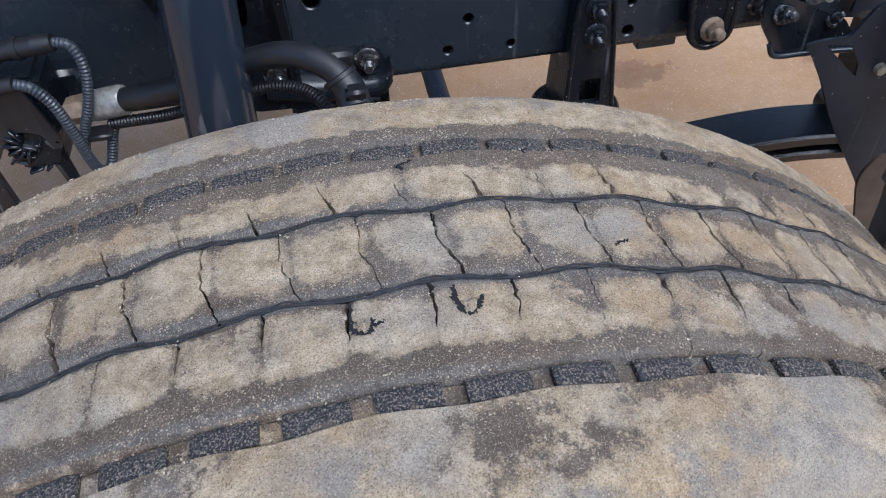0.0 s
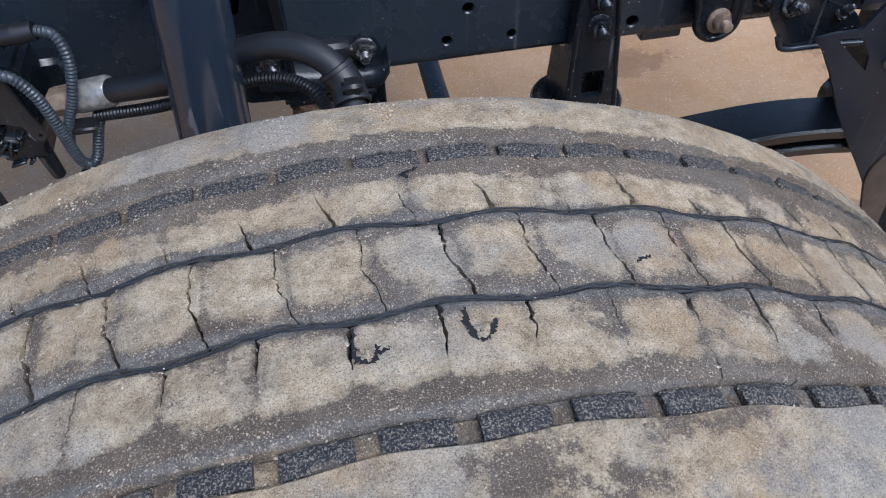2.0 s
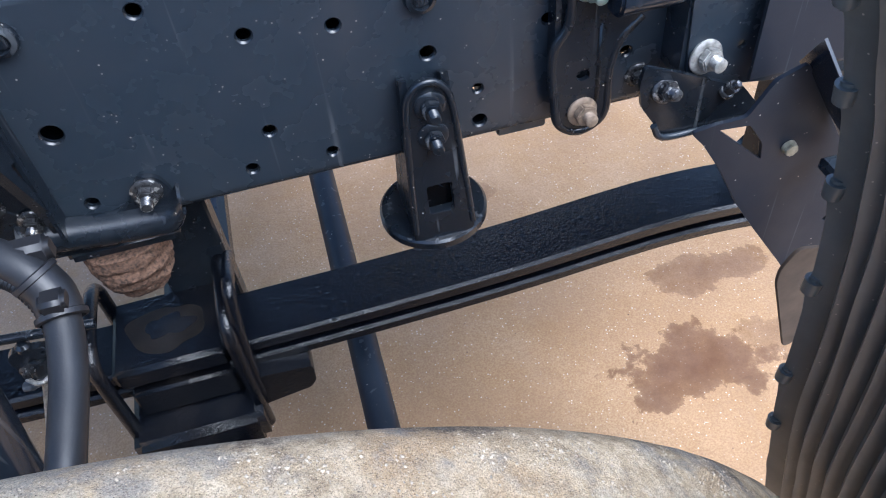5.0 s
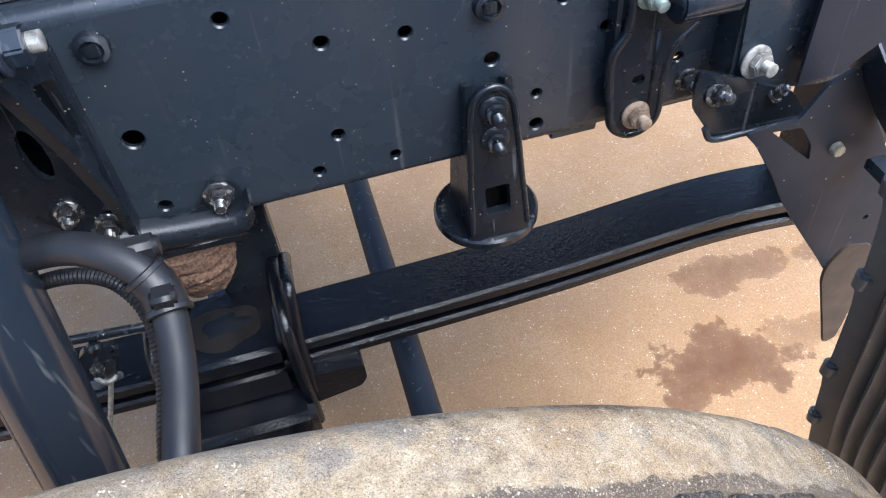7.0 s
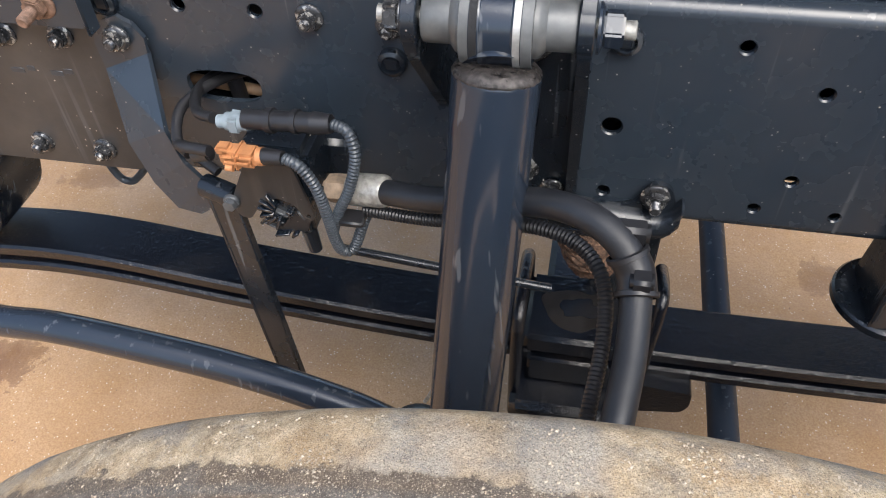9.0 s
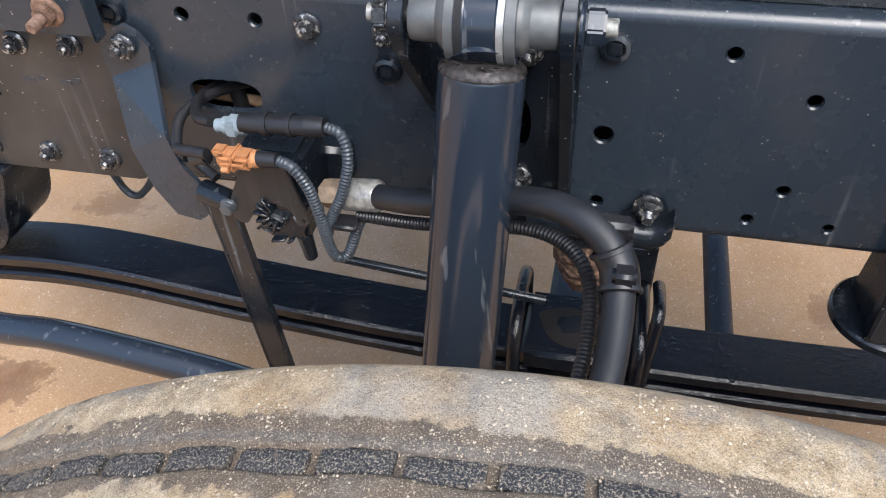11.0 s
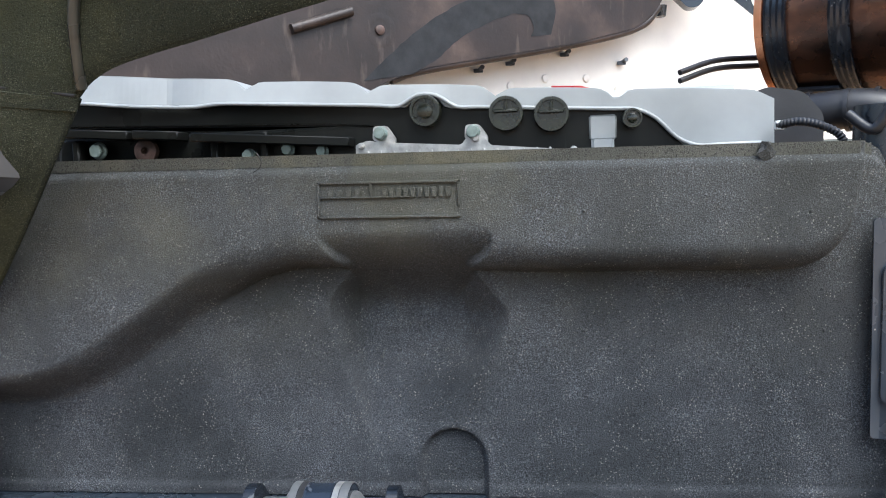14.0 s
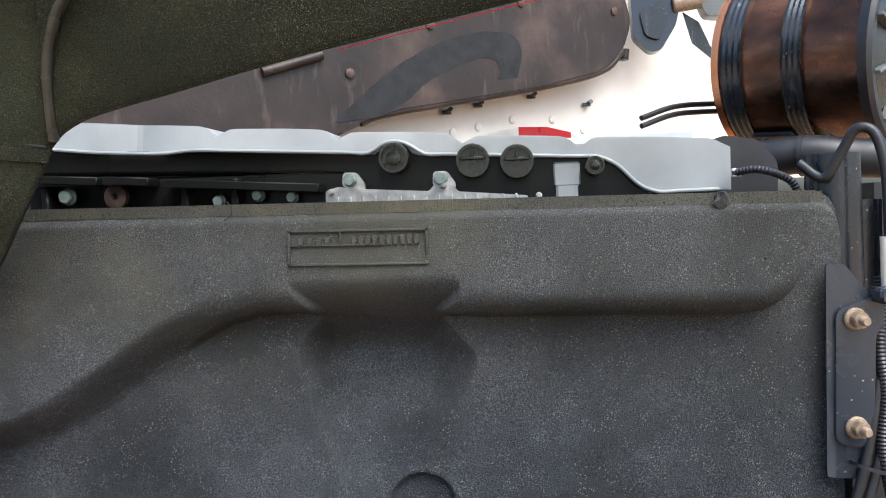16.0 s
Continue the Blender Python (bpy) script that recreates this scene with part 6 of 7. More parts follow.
def build_panel_brackets():
    t = thing("front_panel_bracket", "black steel bracket that holds the panel to the rail", "bracket")
    outline = rounded([(-0.960, 0.945), (-0.718, 0.945), (-0.706, 1.010), (-0.696, 1.090), (-0.704, 1.185), (-0.716, 1.207), (-0.736, 1.207), (-0.745, 1.185), (-0.751, 1.080), (-0.756, 1.022), (-0.780, 0.999), (-0.845, 0.997), (-0.866, 1.018), (-0.869, 1.052), (-0.855, 1.091), (-0.861, 1.110), (-0.900, 1.133), (-0.96, 1.15), (-1.02, 1.10), (-0.985, 0.96)], 0.009)
    part("sheet", plate(outline, [ring(-0.7285, 1.075, 0.006)], 0.005, face_y(-0.030), 0.0015), M_RAIL, t)
    part("stiffener", box((-0.7100, -0.056, 0.948), (-0.7055, -0.034, 1.080), 0.002), M_RAIL, t)
    part("rust_ring", lathe([(0.0065, 0), (0.010, 0), (0.010, 0.0012), (0.0065, 0.0014)], toward((-0.7285, -0.0345, 1.075), (0, -1, 0)), 20), M_RUSTY, t, "rust ring round the hole")
    part("bolt", bolt_head((-0.7695, -0.035, 0.973), (0.0, -1, -0.12), r=0.013, flange=0.019, stud=0.020), M_RUSTY, t, "rusty bolt with a long threaded end")
    part("bolt", bolt_head((-0.8845, -0.035, 0.975), (-0.1, -1, -0.12), r=0.013, flange=0.021, stud=0.022), M_STEEL, t, "bright bolt with a long threaded end")
    part("bolt", bolt_head((-0.7295, -0.035, 1.188), (-0.25, -1, -0.1), r=0.010, flange=0.014, stud=0.012), M_STEEL, t, "zinc bolt with traces of rust")
    r = thing("rear_panel_bracket", "black folded bracket with two rusty bolts at the panel's edge", "bracket")
    part("sheet", plate(rounded([(0.304, 1.082), (0.338, 1.080), (0.352, 1.10), (0.366, 1.17), (0.366, 1.284), (0.345, 1.290), (0.325, 1.318), (0.306, 1.318)], 0.005), (), 0.004, face_y(0.014), 0.001), M_RAIL, r)
    part("raised_pad", plate(rounded([(0.312, 1.122), (0.340, 1.116), (0.352, 1.13), (0.356, 1.282), (0.338, 1.276), (0.314, 1.268)], 0.01), (), 0.006, face_y(0.0105), 0.002), M_RAIL, r)
    for z in (1.258, 1.139):
        part("bolt", bolt_head((0.333, 0.0045, z), (0.15, -1, 0), r=0.0095, flange=0.0125, stud=0.008), M_BROWN, r, "brown rusty flanged bolt")
    part("tab", box((0.350, -0.02, 1.276), (0.372, 0.014, 1.292), 0.003), M_RAIL, r)


build_panel_brackets()


# ---- engine ----
def engine_z(x):
    """Lower line of the white cover: the engine leans back a little."""
    return 1.4635 - 0.063 * (x + 0.187)


def build_engine():
    t = thing("engine", "black truck engine with a long white rocker cover", "engine")
    y0 = 0.180
    top_line, low_line = [], []
    xs = [-0.86 + 0.0085 * k for k in range(133)]
    seams = (-0.440, -0.270, -0.100, 0.055)
    for x in xs:
        if x > 0.262:
            break
        ztop = 1.5355 - 0.079 * (x + 0.612)
        for s in seams:
            ztop -= 0.0105 * math.exp(-((x - s - 0.004) / 0.012) ** 2) + (0.0035 * (1 - step(s - 0.02, s + 0.12, x)) if x > s else 0)
        if x > 0.05:
            ztop += 0.003 * step(0.05, 0.09, x)
        ztop -= 0.012 * step(0.225, 0.262, x)
        zlow = engine_z(x) + 0.007
        zlow -= 0.006 * (1 - step(-0.52, -0.46, x)) - 0.004 * (1 - step(-0.70, -0.58, x))
        for c, r in ((-0.186, 0.024),):
            if abs(x - c) < r + 0.008:
                zlow = max(zlow, 1.4645 + math.sqrt(max(0, (r) ** 2 - (x - c) ** 2)))
        zlow -= 0.052 * step(0.085, 0.165, x)
        top_line.append((x, ztop))
        low_line.append((x, max(zlow, 1.404)))
    outline = top_line + low_line[::-1]
    cover = plate(outline, (), 0.12, face_y(y0 + 0.12), 0.004)
    for v in cover.verts:
        k = step(1.47, 1.53, v.co.z)
        if v.co.y < y0 + 0.06:
            v.co.y += 0.010 * k + 0.012 * (0.5 - abs(0.5 - step(-0.62, -0.48, v.co.x))) * 2
    part("rocker_cover", cover, M_WHITE, t, "white plastic rocker cover")
    lip = tube([(x, y0 - 0.002, z + 0.0015) for x, z in low_line[::3]], 0.0026, 8, 3)
    part("cover_edge", lip, M_WHITE, t)
    part("cover_top", box((-0.86, y0 + 0.10, 1.45), (0.24, 0.55, 1.49), 0.01), M_WHITE, t)
    # dark rocker housing under the cover
    house = plate([(-0.90, 1.474), (-0.90, 1.512), (0.22, 1.45), (0.22, 1.385), (-0.015, 1.405), (-0.235, 1.445), (-0.30, 1.452)], (), 0.10, face_y(y0 + 0.108), 0.003)
    part("rocker_housing", house, M_ENGINE, t)
    # Hidden engine bulk: both boxes are added to stop light behind the rail.
    part("block", box((-0.95, 0.24, 0.90), (0.22, 0.75, 1.45), 0.02), M_ENGINE, t)
    part("light_stop", box((-0.9, 0.16, 0.80), (0.30, 0.24, 1.02), 0.02), M_ENGINE, t)
    # caps
    for x, z, r, split in ((-0.186, 1.4650, 0.0205, False), (-0.081, 1.4565, 0.0225, True), (-0.023, 1.4530, 0.0225, True), (0.078, 1.4430, 0.0125, False)):
        body = lathe([(r * 0.95, -0.03), (r, -0.02), (r, 0.014), (r * 0.96, 0.0165), (r * 0.80, 0.0165), (r * 0.78, 0.012), (r * 0.60, 0.012)], toward((x, y0 - 0.002, z), (0, -1, 0)), 40)
        b = part("filler_cap", body, M_CAPD, t, "olive-black round filler cap")
        if split:
            part("grip", box((x - r * 0.72, y0 - 0.019, z + 0.001), (x + r * 0.72, y0 - 0.0135, z + 0.0055), 0.0012), M_CAPD, b)
            part("grip", box((x - 0.002, y0 - 0.018, z + 0.004), (x + 0.002, y0 - 0.0135, z + r * 0.72), 0.001), M_CAPD, b)
        else:
            part("boss", lathe([(r * 0.5, 0), (r * 0.48, 0.005), (r * 0.3, 0.006)], toward((x, y0 - 0.0135, z), (0, -1, 0)), 20), M_CAPD, b)
            for a in (90, 210, 330) if r > 0.015 else ():
                part("rib", box((-0.0012, -0.0175, r * 0.5), (0.0012, -0.0135, r * 0.78), 0.0004, Matrix.Translation((x, y0, z)) @ Matrix.Rotation(radians(a - 90), 4, "Y")), M_CAPD, b)
    part("spout", join(box((0.025, y0 + 0.001, 1.418), (0.060, y0 + 0.02, 1.450), 0.002), box((0.0275, y0 - 0.001, 1.380), (0.0565, y0 + 0.022, 1.422), 0.003)), M_WHITE, t, "white plastic spout")
    # ribbed alloy plate with its bolts
    pl = plate(rounded([(-0.280, 1.404), (-0.280, 1.425), (-0.262, 1.430), (-0.248, 1.427), (-0.140, 1.419), (-0.130, 1.431), (-0.112, 1.431), (-0.102, 1.417), (-0.010, 1.408), (-0.010, 1.385), (-0.28, 1.385)], 0.004), (), 0.012, face_y(0.176), 0.002)
    part("alloy_plate", pl, M_ALLOY, t, "dull alloy plate")
    for k in range(15):
        x = -0.265 + k * 0.017
        part("fin", box((x, 0.160, 1.405 - 0.02 * (x + 0.28)), (x + 0.003, 0.165, 1.4165 - 0.02 * (x + 0.28)), 0.0005), M_ALLOY, t)
    for x, z, r in ((-0.272, 1.423, 0.003), (-0.121, 1.426, 0.0032), (0.004, 1.407, 0.003)):
        part("screw", bolt_head((x, 0.164, z), r=r, flange=r * 1.5, high=0.004), M_ALLOY, t)
    for x, z in ((-0.246, 1.4385), (-0.124, 1.4350)):
        part("lug", plate(rounded([(x - 0.012, z - 0.008), (x + 0.016, z - 0.02), (x + 0.020, z - 0.008), (x + 0.008, z + 0.010), (x - 0.010, z + 0.010)], 0.005), (), 0.008, face_y(0.176), 0.002), M_ALLOY, t)
        part("bolt", bolt_head((x, 0.167, z), r=0.0085, flange=0.0095, high=0.010), M_GREEN, t, "green-tinged bolt")
    # strips, lugs and bolts of the cylinder head
    for x0, x1, z in ((-0.70, -0.592, 1.459), (-0.585, -0.520, 1.452), (-0.503, -0.285, 1.445)):
        m = Matrix.Translation((x0, 0, z)) @ Matrix.Rotation(radians(4.2), 4, "Y") @ Matrix.Translation((-x0, 0, -z))
        part("strip", box((x0, 0.150, z - 0.006), (x1, 0.186, z + 0.006), 0.0015, m), M_ENGINE, t)
    for x, z, r in ((-0.646, 1.433, 0.010), (-0.429, 1.418, 0.0075), (-0.374, 1.4235, 0.0075), (-0.327, 1.419, 0.0070)):
        part("bolt", bolt_head((x, 0.172, z), r=r, flange=r * 1.2, high=0.008), M_GREEN, t, "green-tinged bolt")
    part("plug", lathe([(0.016, 0), (0.016, 0.010), (0.010, 0.012), (0.005, 0.012), (0.004, 0.004)], toward((-0.576, 0.176, 1.430), (0, -1, 0)), 24), M_OLDPLUG, t, "rusty plug")
    for x in (-0.68, -0.48, -0.41):
        part("rib", box((x, 0.16, 1.38), (x + 0.010, 0.24, 1.448), 0.002), M_ENGINE, t)
    part("head_side", box((-0.9, 0.186, 1.30), (0.22, 0.26, 1.452), 0.004), M_ENGINE, t)
    part("rear_box", plate(rounded([(0.235, 1.36), (0.235, 1.470), (0.255, 1.478), (0.300, 1.470), (0.325, 1.44), (0.325, 1.36)], 0.008), (), 0.12, face_y(0.34), 0.004), M_PLASTIC, t)
    c = thing("engine_cable", "corrugated black cable from the engine cover", "cable")
    part("sheath", conduit([(0.252, 0.165, 1.425), (0.275, 0.150, 1.428), (0.300, 0.140, 1.420), (0.318, 0.135, 1.405), (0.325, 0.130, 1.37)], 0.0055), M_PLASTIC, c)
    part("tag", box((0.250, 0.160, 1.420), (0.262, 0.170, 1.431), 0.001), M_TAPE, c)


build_engine()


# ---- air duct and what stands behind the panel's rear edge ----
def build_duct():
    t = thing("air_intake_duct", "large round glossy brown-black intake duct, orange reflections painted in, black clamps", "intake duct")
    a, b = Vector((0.418, 0.645, 1.632)), Vector((0.598, 0.483, 1.617))
    d = (b - a).normalized()
    l = (b - a).length
    m = toward(a, d)
    R = 0.150
    part("drum", lathe([(R * 0.9, 0.0), (R, 0.002), (R, 0.012), (R * 0.985, 0.014), (R * 0.985, l * 0.98), (R * 1.0, l), (R * 0.95, l + 0.004)], m, 72), M_DUCT, t)
    part("rim", lathe([(R * 0.97, -0.001), (R * 1.006, 0.0), (R * 1.006, 0.013), (R * 0.99, 0.0135)], m, 72, False), M_RIMCOPPER, t, "bright copper rim")
    for f0, f1 in ((0.07, 0.22), (0.50, 0.63)):
        prof = []
        n = 7
        for k in range(n + 1):
            z = l * (f0 + (f1 - f0) * k / n)
            prof.append((R * (1.015 + 0.012 * (k % 2)), z))
        part("clamp_band", lathe([(R * 0.98, prof[0][1])] + prof + [(R * 0.98, prof[-1][1])], m, 72, False), M_CAST, t, "ribbed black rubber band")
    part("end_ring", lathe([(R * 0.93, l - 0.006), (R * 1.035, l - 0.004), (R * 1.045, l + 0.010), (R * 1.0, l + 0.016), (R * 0.92, l + 0.016)], m, 72, False), M_PLASTIC, t)
    part("end_cap", lathe([(R * 0.95, l + 0.004), (R * 0.5, l + 0.02), (0.01, l + 0.022)], m, 48), M_RIDGE, t)
    for k in range(10):
        w = Matrix.Rotation(radians(36 * k), 4, "Z")
        part("cap_rib", box((-0.0025, R * 0.15, l + 0.010), (0.0025, R * 0.93, l + 0.024), 0.0008, m @ w), M_MUD, t)
    for k in range(3):
        w = Matrix.Rotation(radians(150 + 14 * k), 4, "Z")
        part("clip", box((-0.012, R * 0.99, l * 0.2), (0.012, R * 1.06, l * 0.5), 0.003, m @ w), M_PLASTIC, t)
    p = thing("pipe", "black ribbed pipe under the intake duct", "pipe")
    part("pipe_body", tube([(0.285, 0.50, 1.455), (0.36, 0.44, 1.452), (0.43, 0.40, 1.455), (0.50, 0.38, 1.445), (0.60, 0.36, 1.44)], 0.030, 24, 6), M_PLASTIC, p)
    for x in (0.33, 0.375, 0.42, 0.46):
        y = 0.50 - (x - 0.285) * 0.75
        part("band", lathe([(0.0305, -0.003), (0.0325, -0.003), (0.0325, 0.003), (0.0305, 0.003)], toward((x, y if x < 0.43 else 0.395, 1.4535), (1, -0.6, 0)), 24, False), M_PLASTIC, p)
    h = thing("looped_hose", "thin black hose bent in a high loop", "hose")
    part("hose", tube([(0.300, 0.02 + 0.05, 1.43), (0.322, 0.055, 1.412), (0.338, 0.045, 1.440), (0.350, 0.035, 1.464), (0.366, 0.028, 1.458), (0.3745, 0.022, 1.42), (0.376, 0.018, 1.36), (0.376, 0.016, 1.29)], 0.0058, 14, 8), M_RUBBER, h)
    part("sleeve", rod((0.376, 0.018, 1.345), (0.376, 0.016, 1.285), 0.0095, seg=16), M_BEIGE, h, "dirty beige sleeve")
    w = thing("wiring_harness", "black corrugated wiring harness with cable ties", "wiring")
    part("sheath", conduit([(0.372, 0.03, 1.30), (0.366, 0.02, 1.26), (0.362, 0.012, 1.22), (0.366, 0.008, 1.17), (0.360, 0.004, 1.12), (0.366, 0.0, 1.075), (0.378, 0.0, 1.02)], 0.0075), M_PLASTIC, w)
    for dx in (0.0, 0.013):
        part("cable", tube([(0.360 + dx, 0.012, 1.19), (0.352 + dx, 0.008, 1.14), (0.340 + dx, 0.004, 1.09), (0.325 + dx, 0.0, 1.04), (0.318 + dx, 0.0, 0.98)], 0.0055, 12, 6), M_PLASTIC, w)
    part("tie", lathe([(0.017, -0.002), (0.019, -0.002), (0.019, 0.002), (0.017, 0.002)], toward((0.345, 0.004, 1.095), (0.3, 0.1, 1)), 20, False), M_PLASTIC, w)
    k = thing("air_pipe", "black steel tower pipe beside the panel", "pipe")
    part("column", join(box((0.385, 0.10, 0.95), (0.50, 0.25, 1.405), 0.02), rod((0.345, 0.09, 1.16), (0.345, 0.09, 1.44), 0.035, 0.03, 24)), M_CAST, k)
    s = thing("service_tank", "black plastic tank behind the wiring", "tank")
    part("tank_body", box((0.340, 0.07, 0.95), (0.46, 0.22, 1.135), 0.015), M_PLASTIC, s)


build_duct()


# ---- tilted cab: fender, floor, heat pad ----
def sheet(rows, thick, material, name, parent, label=""):
    """A curved sheet through rows of points."""
    bm = bmesh.new()
    vs = [[bm.verts.new(p) for p in smooth_path(r, 6)] for r in rows]
    for a, b in zip(vs, vs[1:]):
        for k in range(len(a) - 1):
            bm.faces.new((a[k], a[k + 1], b[k + 1], b[k]))
    bmesh.ops.recalc_face_normals(bm, faces=bm.faces)
    bmesh.ops.solidify(bm, geom=bm.faces[:], thickness=thick)
    return part(name, bm, material, parent, label)


def build_fender():
    t = thing("front_fender", "dusty green-black plastic wheel arch liner of the tilted cab", "fender")
    # lower strip beside the panel, from the seam down to its tip
    edge = [(-0.484, -0.128, 1.470), (-0.520, -0.118, 1.418), (-0.560, -0.100, 1.368), (-0.610, -0.075, 1.312), (-0.655, -0.050, 1.268), (-0.683, -0.032, 1.247), (-0.72, -0.020, 1.240), (-0.82, 0.02, 1.226)]
    outer = [(-0.570, -0.165, 1.482), (-0.600, -0.150, 1.428), (-0.635, -0.128, 1.372), (-0.675, -0.10, 1.315), (-0.71, -0.07, 1.272), (-0.74, -0.05, 1.250), (-0.78, -0.03, 1.238), (-0.86, 0.01, 1.222)]
    mid = [tuple((Vector(a) + Vector(b)) / 2 + Vector((0, -0.006, 0))) for a, b in zip(edge, outer)]
    sheet([edge, mid, outer], 0.005, M_STRIP, "lower_strip", t, "dusty olive strip of liner plastic, its lighter base painted-in light")
    part("strip_bead", tube([Vector(p) + Vector((0, -0.003, 0)) for p in edge[:6]], 0.0035, 10, 5), M_FENDER, t)
    # dark pillar between the strip and the tan panel
    in2 = [(-0.568, -0.168, 1.60)] + outer[:7]
    out2 = [(-0.612, -0.195, 1.60), (-0.622, -0.190, 1.478), (-0.668, -0.170, 1.42), (-0.715, -0.14, 1.36), (-0.755, -0.11, 1.30), (-0.80, -0.07, 1.255), (-0.84, -0.04, 1.238), (-0.88, 0.0, 1.225)]
    sheet([[Vector(p) + Vector((0, -0.001, 0)) for p in in2], [tuple((Vector(a) + Vector(b)) / 2 + Vector((0.005, -0.014, 0.004))) for a, b in zip(in2, out2)], out2], 0.005, M_PILLAR, "pillar", t, "smooth blue-grey plastic")
    # raised rest on the strip
    rest = bmesh.new()
    base = [(-0.592, -0.150, 1.486), (-0.556, -0.150, 1.486), (-0.556, -0.128, 1.395), (-0.580, -0.120, 1.376), (-0.618, -0.125, 1.405)]
    topf = [(-0.583, -0.178, 1.478), (-0.572, -0.178, 1.478), (-0.572, -0.162, 1.398), (-0.585, -0.160, 1.392)]
    vb = [rest.verts.new(p) for p in base]
    vt = [rest.verts.new(p) for p in topf]
    rest.faces.new(vt)
    for q in ((0, 1, 1, 0), (1, 2, 2, 1), (2, 3, 3, 2)):
        rest.faces.new((vb[q[0]], vb[q[1]], vt[q[2]], vt[q[3]]))
    rest.faces.new((vb[3], vb[4], vt[3]))
    rest.faces.new((vb[4], vb[0], vt[0], vt[3]))
    soften(rest, 0.005, 3)
    part("rest", rest, M_REST, t, "grey moulded rest with a rounded ridge")
    part("clip", rod((-0.578, -0.140, 1.378), (-0.578, -0.152, 1.378), 0.008, seg=14, bevel=0.002), M_SLEEVE, t)
    # upper liner, which sweeps back over the engine
    low = [(-0.484, -0.129, 1.473), (-0.468, -0.131, 1.487), (-0.440, -0.133, 1.500), (-0.400, -0.134, 1.510), (-0.352, -0.135, 1.520), (-0.270, -0.137, 1.538), (-0.188, -0.139, 1.554), (-0.03, -0.142, 1.582), (0.20, -0.146, 1.622), (0.42, -0.15, 1.66)]
    rows = []
    for f, dy in ((0.0, 0.0), (0.06, -0.010), (0.3, -0.020), (0.65, -0.05), (1.0, -0.10)):
        rows.append([(p[0] + 0.16 * f * (0.25 - 0.2 * k / 9), p[1] + dy, p[2] + 0.24 * f) for k, p in enumerate(low)])
    sheet(rows, 0.006, M_FENDER, "upper_liner", t)
    part("liner_bead", tube([Vector(p) + Vector((0, -0.005, 0.003)) for p in low], 0.004, 10, 5), M_FENDER, t)
    part("red_edge", tube([Vector(p) + Vector((0.0, 0.004, -0.004)) for p in low[6:]], 0.0005, 8, 4), M_RED, t, "thin red seal along the edge")
    side = [(-0.488, -0.128, 1.458), (-0.474, -0.133, 1.50), (-0.470, -0.138, 1.54), (-0.465, -0.150, 1.59), (-0.462, -0.17, 1.64), (-0.435, -0.20, 1.70)]
    left = [(-0.575, -0.162, 1.466), (-0.570, -0.166, 1.50), (-0.568, -0.170, 1.53), (-0.560, -0.18, 1.59), (-0.545, -0.20, 1.65), (-0.52, -0.23, 1.72)]
    sheet([side, [tuple((Vector(a) + Vector(b)) / 2 + Vector((0, -0.004, 0))) for a, b in zip(side, left)], left], 0.005, M_FENDER, "front_liner", t)
    part("ridge", tube([(-0.475, -0.139, 1.478), (-0.472, -0.147, 1.498), (-0.467, -0.157, 1.534), (-0.459, -0.164, 1.561), (-0.447, -0.172, 1.584), (-0.435, -0.178, 1.599), (-0.405, -0.19, 1.63)], 0.0055, 14, 6), M_RIDGE, t, "worn grey rounded ridge along the liner")
    part("seam", tube([(-0.485, -0.136, 1.472), (-0.52, -0.150, 1.478), (-0.568, -0.170, 1.483)], 0.0018, 8, 4), M_GROOVE, t)
    # dark front end and tan outer skin
    back = [(-0.62, -0.19, 1.478), (-0.70, -0.16, 1.474), (-0.80, -0.12, 1.470), (-0.95, -0.06, 1.46)]
    up = [(p[0] + 0.03, p[1] - 0.03, p[2] + 0.22) for p in back]
    sheet([back, up], 0.005, M_PILLAR, "front_end", t, "grey-black moulded end piece")
    part("front_bead", tube([(-0.66, -0.183, 1.503), (-0.70, -0.168, 1.512), (-0.76, -0.145, 1.520), (-0.86, -0.105, 1.53)], 0.0032, 10, 5), M_PILLAR, t)
    part("front_bead", tube([(-0.66, -0.183, 1.503), (-0.645, -0.195, 1.535), (-0.635, -0.21, 1.575), (-0.625, -0.225, 1.62)], 0.0032, 10, 5), M_PILLAR, t)
    part("stud", lathe([(0.013, 0), (0.013, 0.006), (0.008, 0.010), (0.006, 0.018)], toward((-0.640, -0.19, 1.548), (0.2, -1, -0.2)), 20), M_SLEEVE, t, "round pale grey stud")
    skin_in = [(-0.618, -0.186, 1.474), (-0.665, -0.166, 1.41), (-0.712, -0.135, 1.35), (-0.752, -0.105, 1.295), (-0.80, -0.080, 1.262), (-0.872, -0.062, 1.195), (-0.905, -0.055, 1.13), (-0.935, -0.055, 1.05)]
    skin_out = [(p[0] - 0.30, p[1] + 0.05, p[2] - 0.03) for p in skin_in]
    sheet([[Vector(p) + Vector((0.022, 0.014, 0)) for p in skin_in], skin_out], 0.004, M_TAN, "outer_skin", t, "tan painted outer skin")
    for p in ((-0.665, -0.158, 1.452), (-0.690, -0.150, 1.395)):
        part("drip", lathe([(0.003, 0), (0.002, 0.002)], toward(p, (0, -1, 0)), 8), M_GROOVE, t)


build_fender()


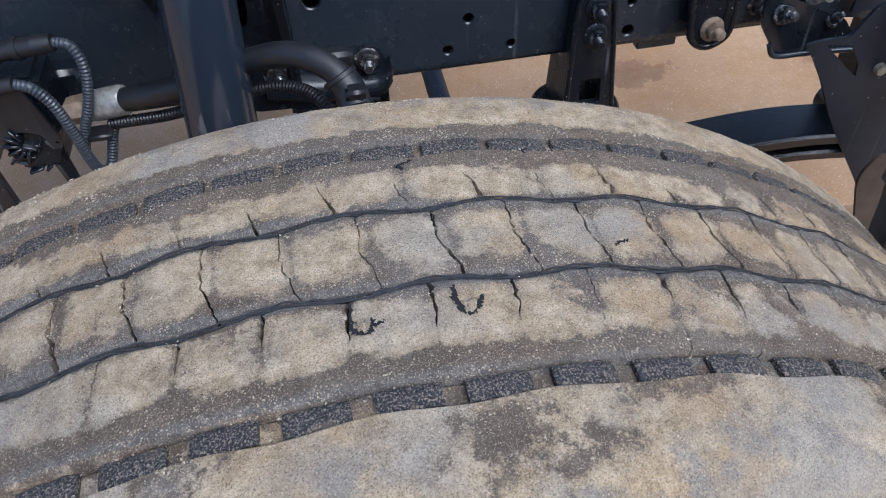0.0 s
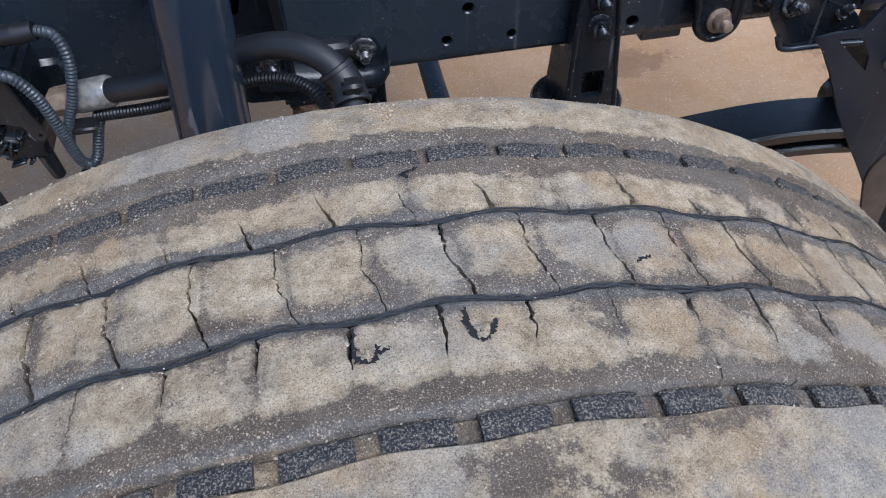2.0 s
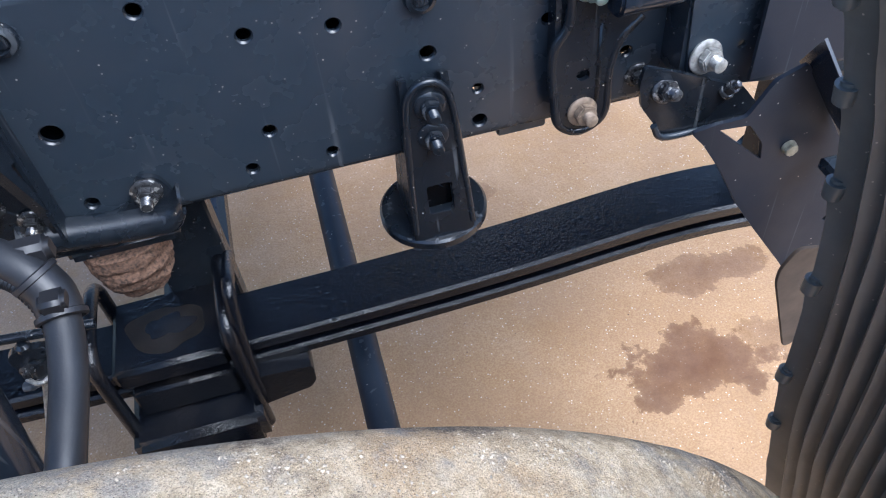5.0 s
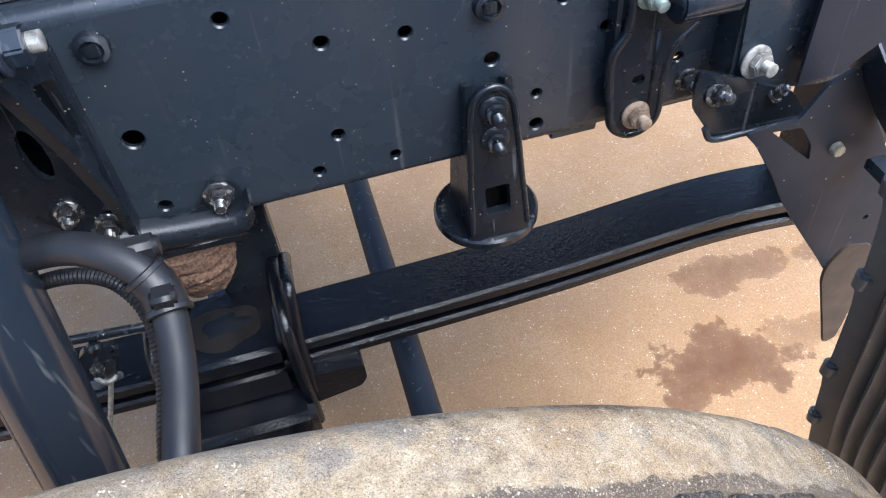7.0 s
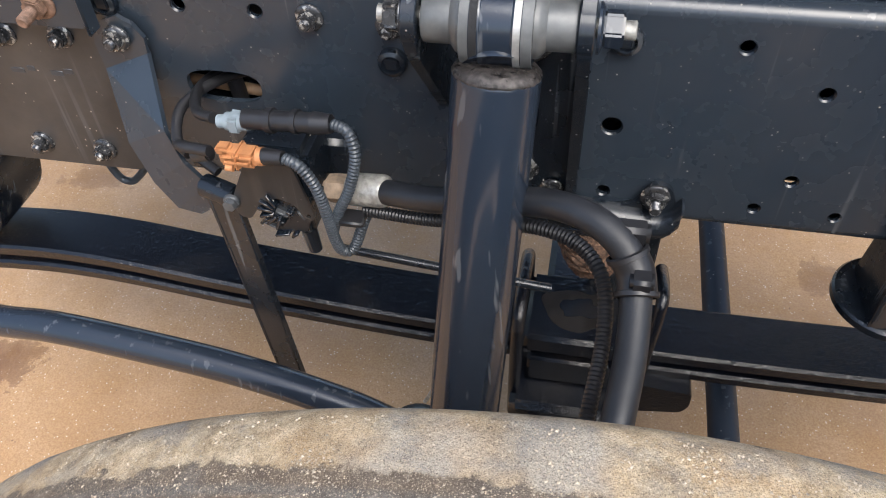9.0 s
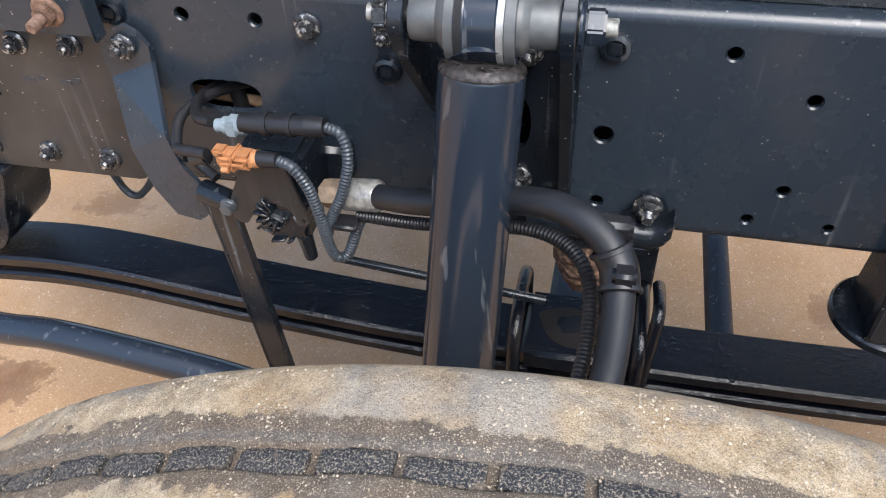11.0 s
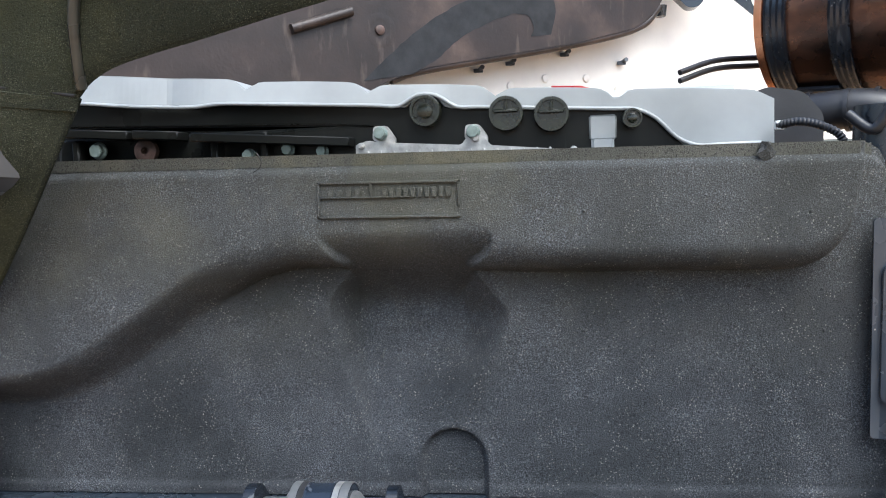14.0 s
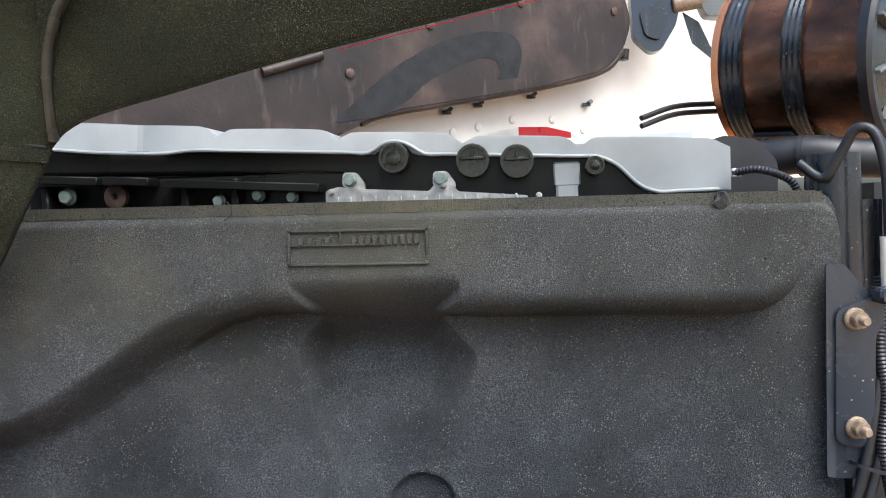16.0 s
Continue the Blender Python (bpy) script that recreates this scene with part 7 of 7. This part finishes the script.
def build_cab():
    pad = thing("heat_pad", "brown-black quilted heat pad under the tilted cab floor", "heat shield")
    plane = lambda x: 1.245 + 0.72 * x
    # outline in x and z, lying in a slanted plane
    ol = rounded([(-1.20, 1.560), (-0.75, 1.555), (-0.46, 1.555), (-0.38, 1.600), (-0.30, 1.632), (0.05, 1.705), (0.230, 1.758), (0.295, 1.82), (0.322, 1.90), (0.305, 1.965), (0.26, 2.10), (-1.20, 2.10)], 0.03)
    bm = plate(ol, (), 0.035, face_y(0.0), 0.012)
    for v in bm.verts:
        v.co.y += plane(v.co.x)
    part("pad", bm, M_PAD, pad)
    def on_pad(x, z, out=0.037):
        return Vector((x, plane(x) - out, z))
    for x, z in ((-0.395, 1.712), (-0.217, 1.839), (0.006, 1.918), (0.268, 1.925)):
        part("fixing", lathe([(0.011, 0), (0.011, 0.006), (0.006, 0.009)], toward(on_pad(x, z, 0.034), (0.58, -0.81, 0)), 18), M_OLDPLUG, pad, "rusty fixing washer")
        dent = lathe([(0.052, 0.0), (0.040, 0.0012), (0.026, 0.0018), (0.016, 0.0009), (0.012, 0.0004)], toward(on_pad(x, z, 0.0335), (0.58, -0.81, 0)), 28)
        part("dimple", dent, M_PAD, pad)
    outer = smooth_path([on_pad(x, z, 0.0365) for x, z in ((-0.43, 1.600), (-0.37, 1.664), (-0.296, 1.734), (-0.205, 1.795), (-0.097, 1.835), (-0.019, 1.833), (0.005, 1.791), (-0.008, 1.725))], 8)
    inner = smooth_path([on_pad(x, z, 0.0365) for x, z in ((-0.335, 1.612), (-0.274, 1.655), (-0.240, 1.690), (-0.209, 1.713), (-0.127, 1.760), (-0.071, 1.771), (-0.051, 1.740), (-0.059, 1.715))], 8)
    st = bmesh.new()
    l = [st.verts.new(p + Vector((0, 0, 0.004 * noise.noise(p * 45)))) for p in outer]
    r = [st.verts.new(p + Vector((0, 0, 0.004 * noise.noise(p * 45)))) for p in inner]
    for k in range(len(l) - 1):
        st.faces.new((l[k], l[k + 1], r[k + 1], r[k]))
    part("stain", st, M_PADSTAIN, pad, "black sooty swept stain")
    part("welt", tube([on_pad(x, z, 0.045) for x, z in ((-0.559, 1.703), (-0.501, 1.726), (-0.446, 1.748))], 0.011, 14, 5), M_PAD, pad)
    part("pad_rim", tube([on_pad(x, z, 0.02) for x, z in ((-0.38, 1.602), (-0.30, 1.630), (0.05, 1.706), (0.230, 1.760), (0.292, 1.82))], 0.010, 12, 6), M_PAD, pad)
    cab = thing("cab_floor", "beige painted floor of the tilted truck cab with studs", "cab floor")
    fl = plate([(-1.3, 1.45), (1.10, 1.45), (1.10, 2.35), (-1.3, 2.35)], (), 0.01, face_y(0.0))
    for v in fl.verts:
        v.co.y += plane(v.co.x) + 0.09
    part("floor_skin", fl, M_BEIGE, cab)
    for x, z in ((0.028, 1.692), (0.189, 1.676), (-0.115, 1.663), (-0.194, 1.642)):
        p = Vector((x, plane(x) + 0.08, z))
        part("stud", join(rod(p, p + Vector((0.012, -0.03, 0.006)), 0.006, seg=10), box((p.x - 0.012, p.y - 0.018, p.z - 0.006), (p.x + 0.012, p.y - 0.008, p.z + 0.004), 0.001)), M_SLEEVE, cab, "bent metal stud")
    for k, (x, z) in enumerate(((-0.182, 1.590), (-0.117, 1.606), (-0.026, 1.628), (0.086, 1.631), (0.177, 1.603))):
        p = Vector((x, plane(x) + 0.079, z))
        part("rivet", lathe([(0.012, 0), (0.010, 0.004), (0.004, 0.006)], toward(p, (0.58, -0.81, 0)), 16), M_BEIGE, cab)
    arch = [(-0.15, 1.560), (-0.08, 1.588), (-0.01, 1.604), (0.07, 1.606), (0.14, 1.592), (0.20, 1.565)]
    for seg, mtl, lab in ((arch[:3], M_TAPE, "white reflective film"), (arch[2:5], M_RED, "red reflective film"), (arch[4:], M_TAPE, "white reflective film")):
        b = bmesh.new()
        vs = []
        for x, z in seg:
            y = plane(x) + 0.074
            vs.append((b.verts.new((x, y, z - 0.03)), b.verts.new((x, y, z + 0.004))))
        for a, c in zip(vs, vs[1:]):
            b.faces.new((a[0], c[0], c[1], a[1]))
        bmesh.ops.solidify(b, geom=b.faces[:], thickness=0.002)
        part("reflector_film", b, mtl, cab, lab)
    m = thing("cab_mount", "black cab mount bracket with a worn pivot", "mount")
    y = plane(0.40) - 0.03
    part("arm", plate(rounded([(0.322, 1.98), (0.330, 1.86), (0.375, 1.815), (0.405, 1.818), (0.450, 1.89), (0.462, 1.95), (0.45, 2.05), (0.33, 2.05)], 0.015), (), 0.05, face_y(y), 0.006), M_SHOCK, m)
    part("hook", plate(rounded([(0.345, 1.93), (0.36, 1.86), (0.40, 1.845), (0.425, 1.90), (0.41, 1.96)], 0.015), (), 0.012, face_y(y - 0.05), 0.003), M_CAST, m)
    part("pivot", rod((0.44, y - 0.05, 1.945), (0.53, y - 0.05, 1.955), 0.024, seg=20, bevel=0.003), M_BROWN, m)
    part("shackle", plate(rounded([(0.520, 2.05), (0.515, 1.94), (0.530, 1.905), (0.575, 1.90), (0.63, 1.935), (0.665, 2.00), (0.66, 2.06)], 0.012), (), 0.06, face_y(y - 0.01), 0.006), M_MUD, m)
    part("blade", plate([(0.475, 1.93), (0.52, 1.90), (0.575, 1.775), (0.545, 1.80), (0.50, 1.84)], (), 0.006, face_y(y - 0.01)), M_CAST, m)
    part("buffer", rod((0.300, y - 0.03, 1.83), (0.300, y - 0.03, 1.80), 0.020, 0.016, 16), M_CAST, m)
    w = thing("tie_cable", "two thin black cables hanging by the engine", "cable")
    for dz in (0.0, 0.014):
        part("cable", tube([(0.20, 0.55, 1.525 + dz), (0.27, 0.60, 1.548 + dz), (0.36, 0.65, 1.555 + dz)], 0.005, 10, 6), M_PLASTIC, w)


build_cab()
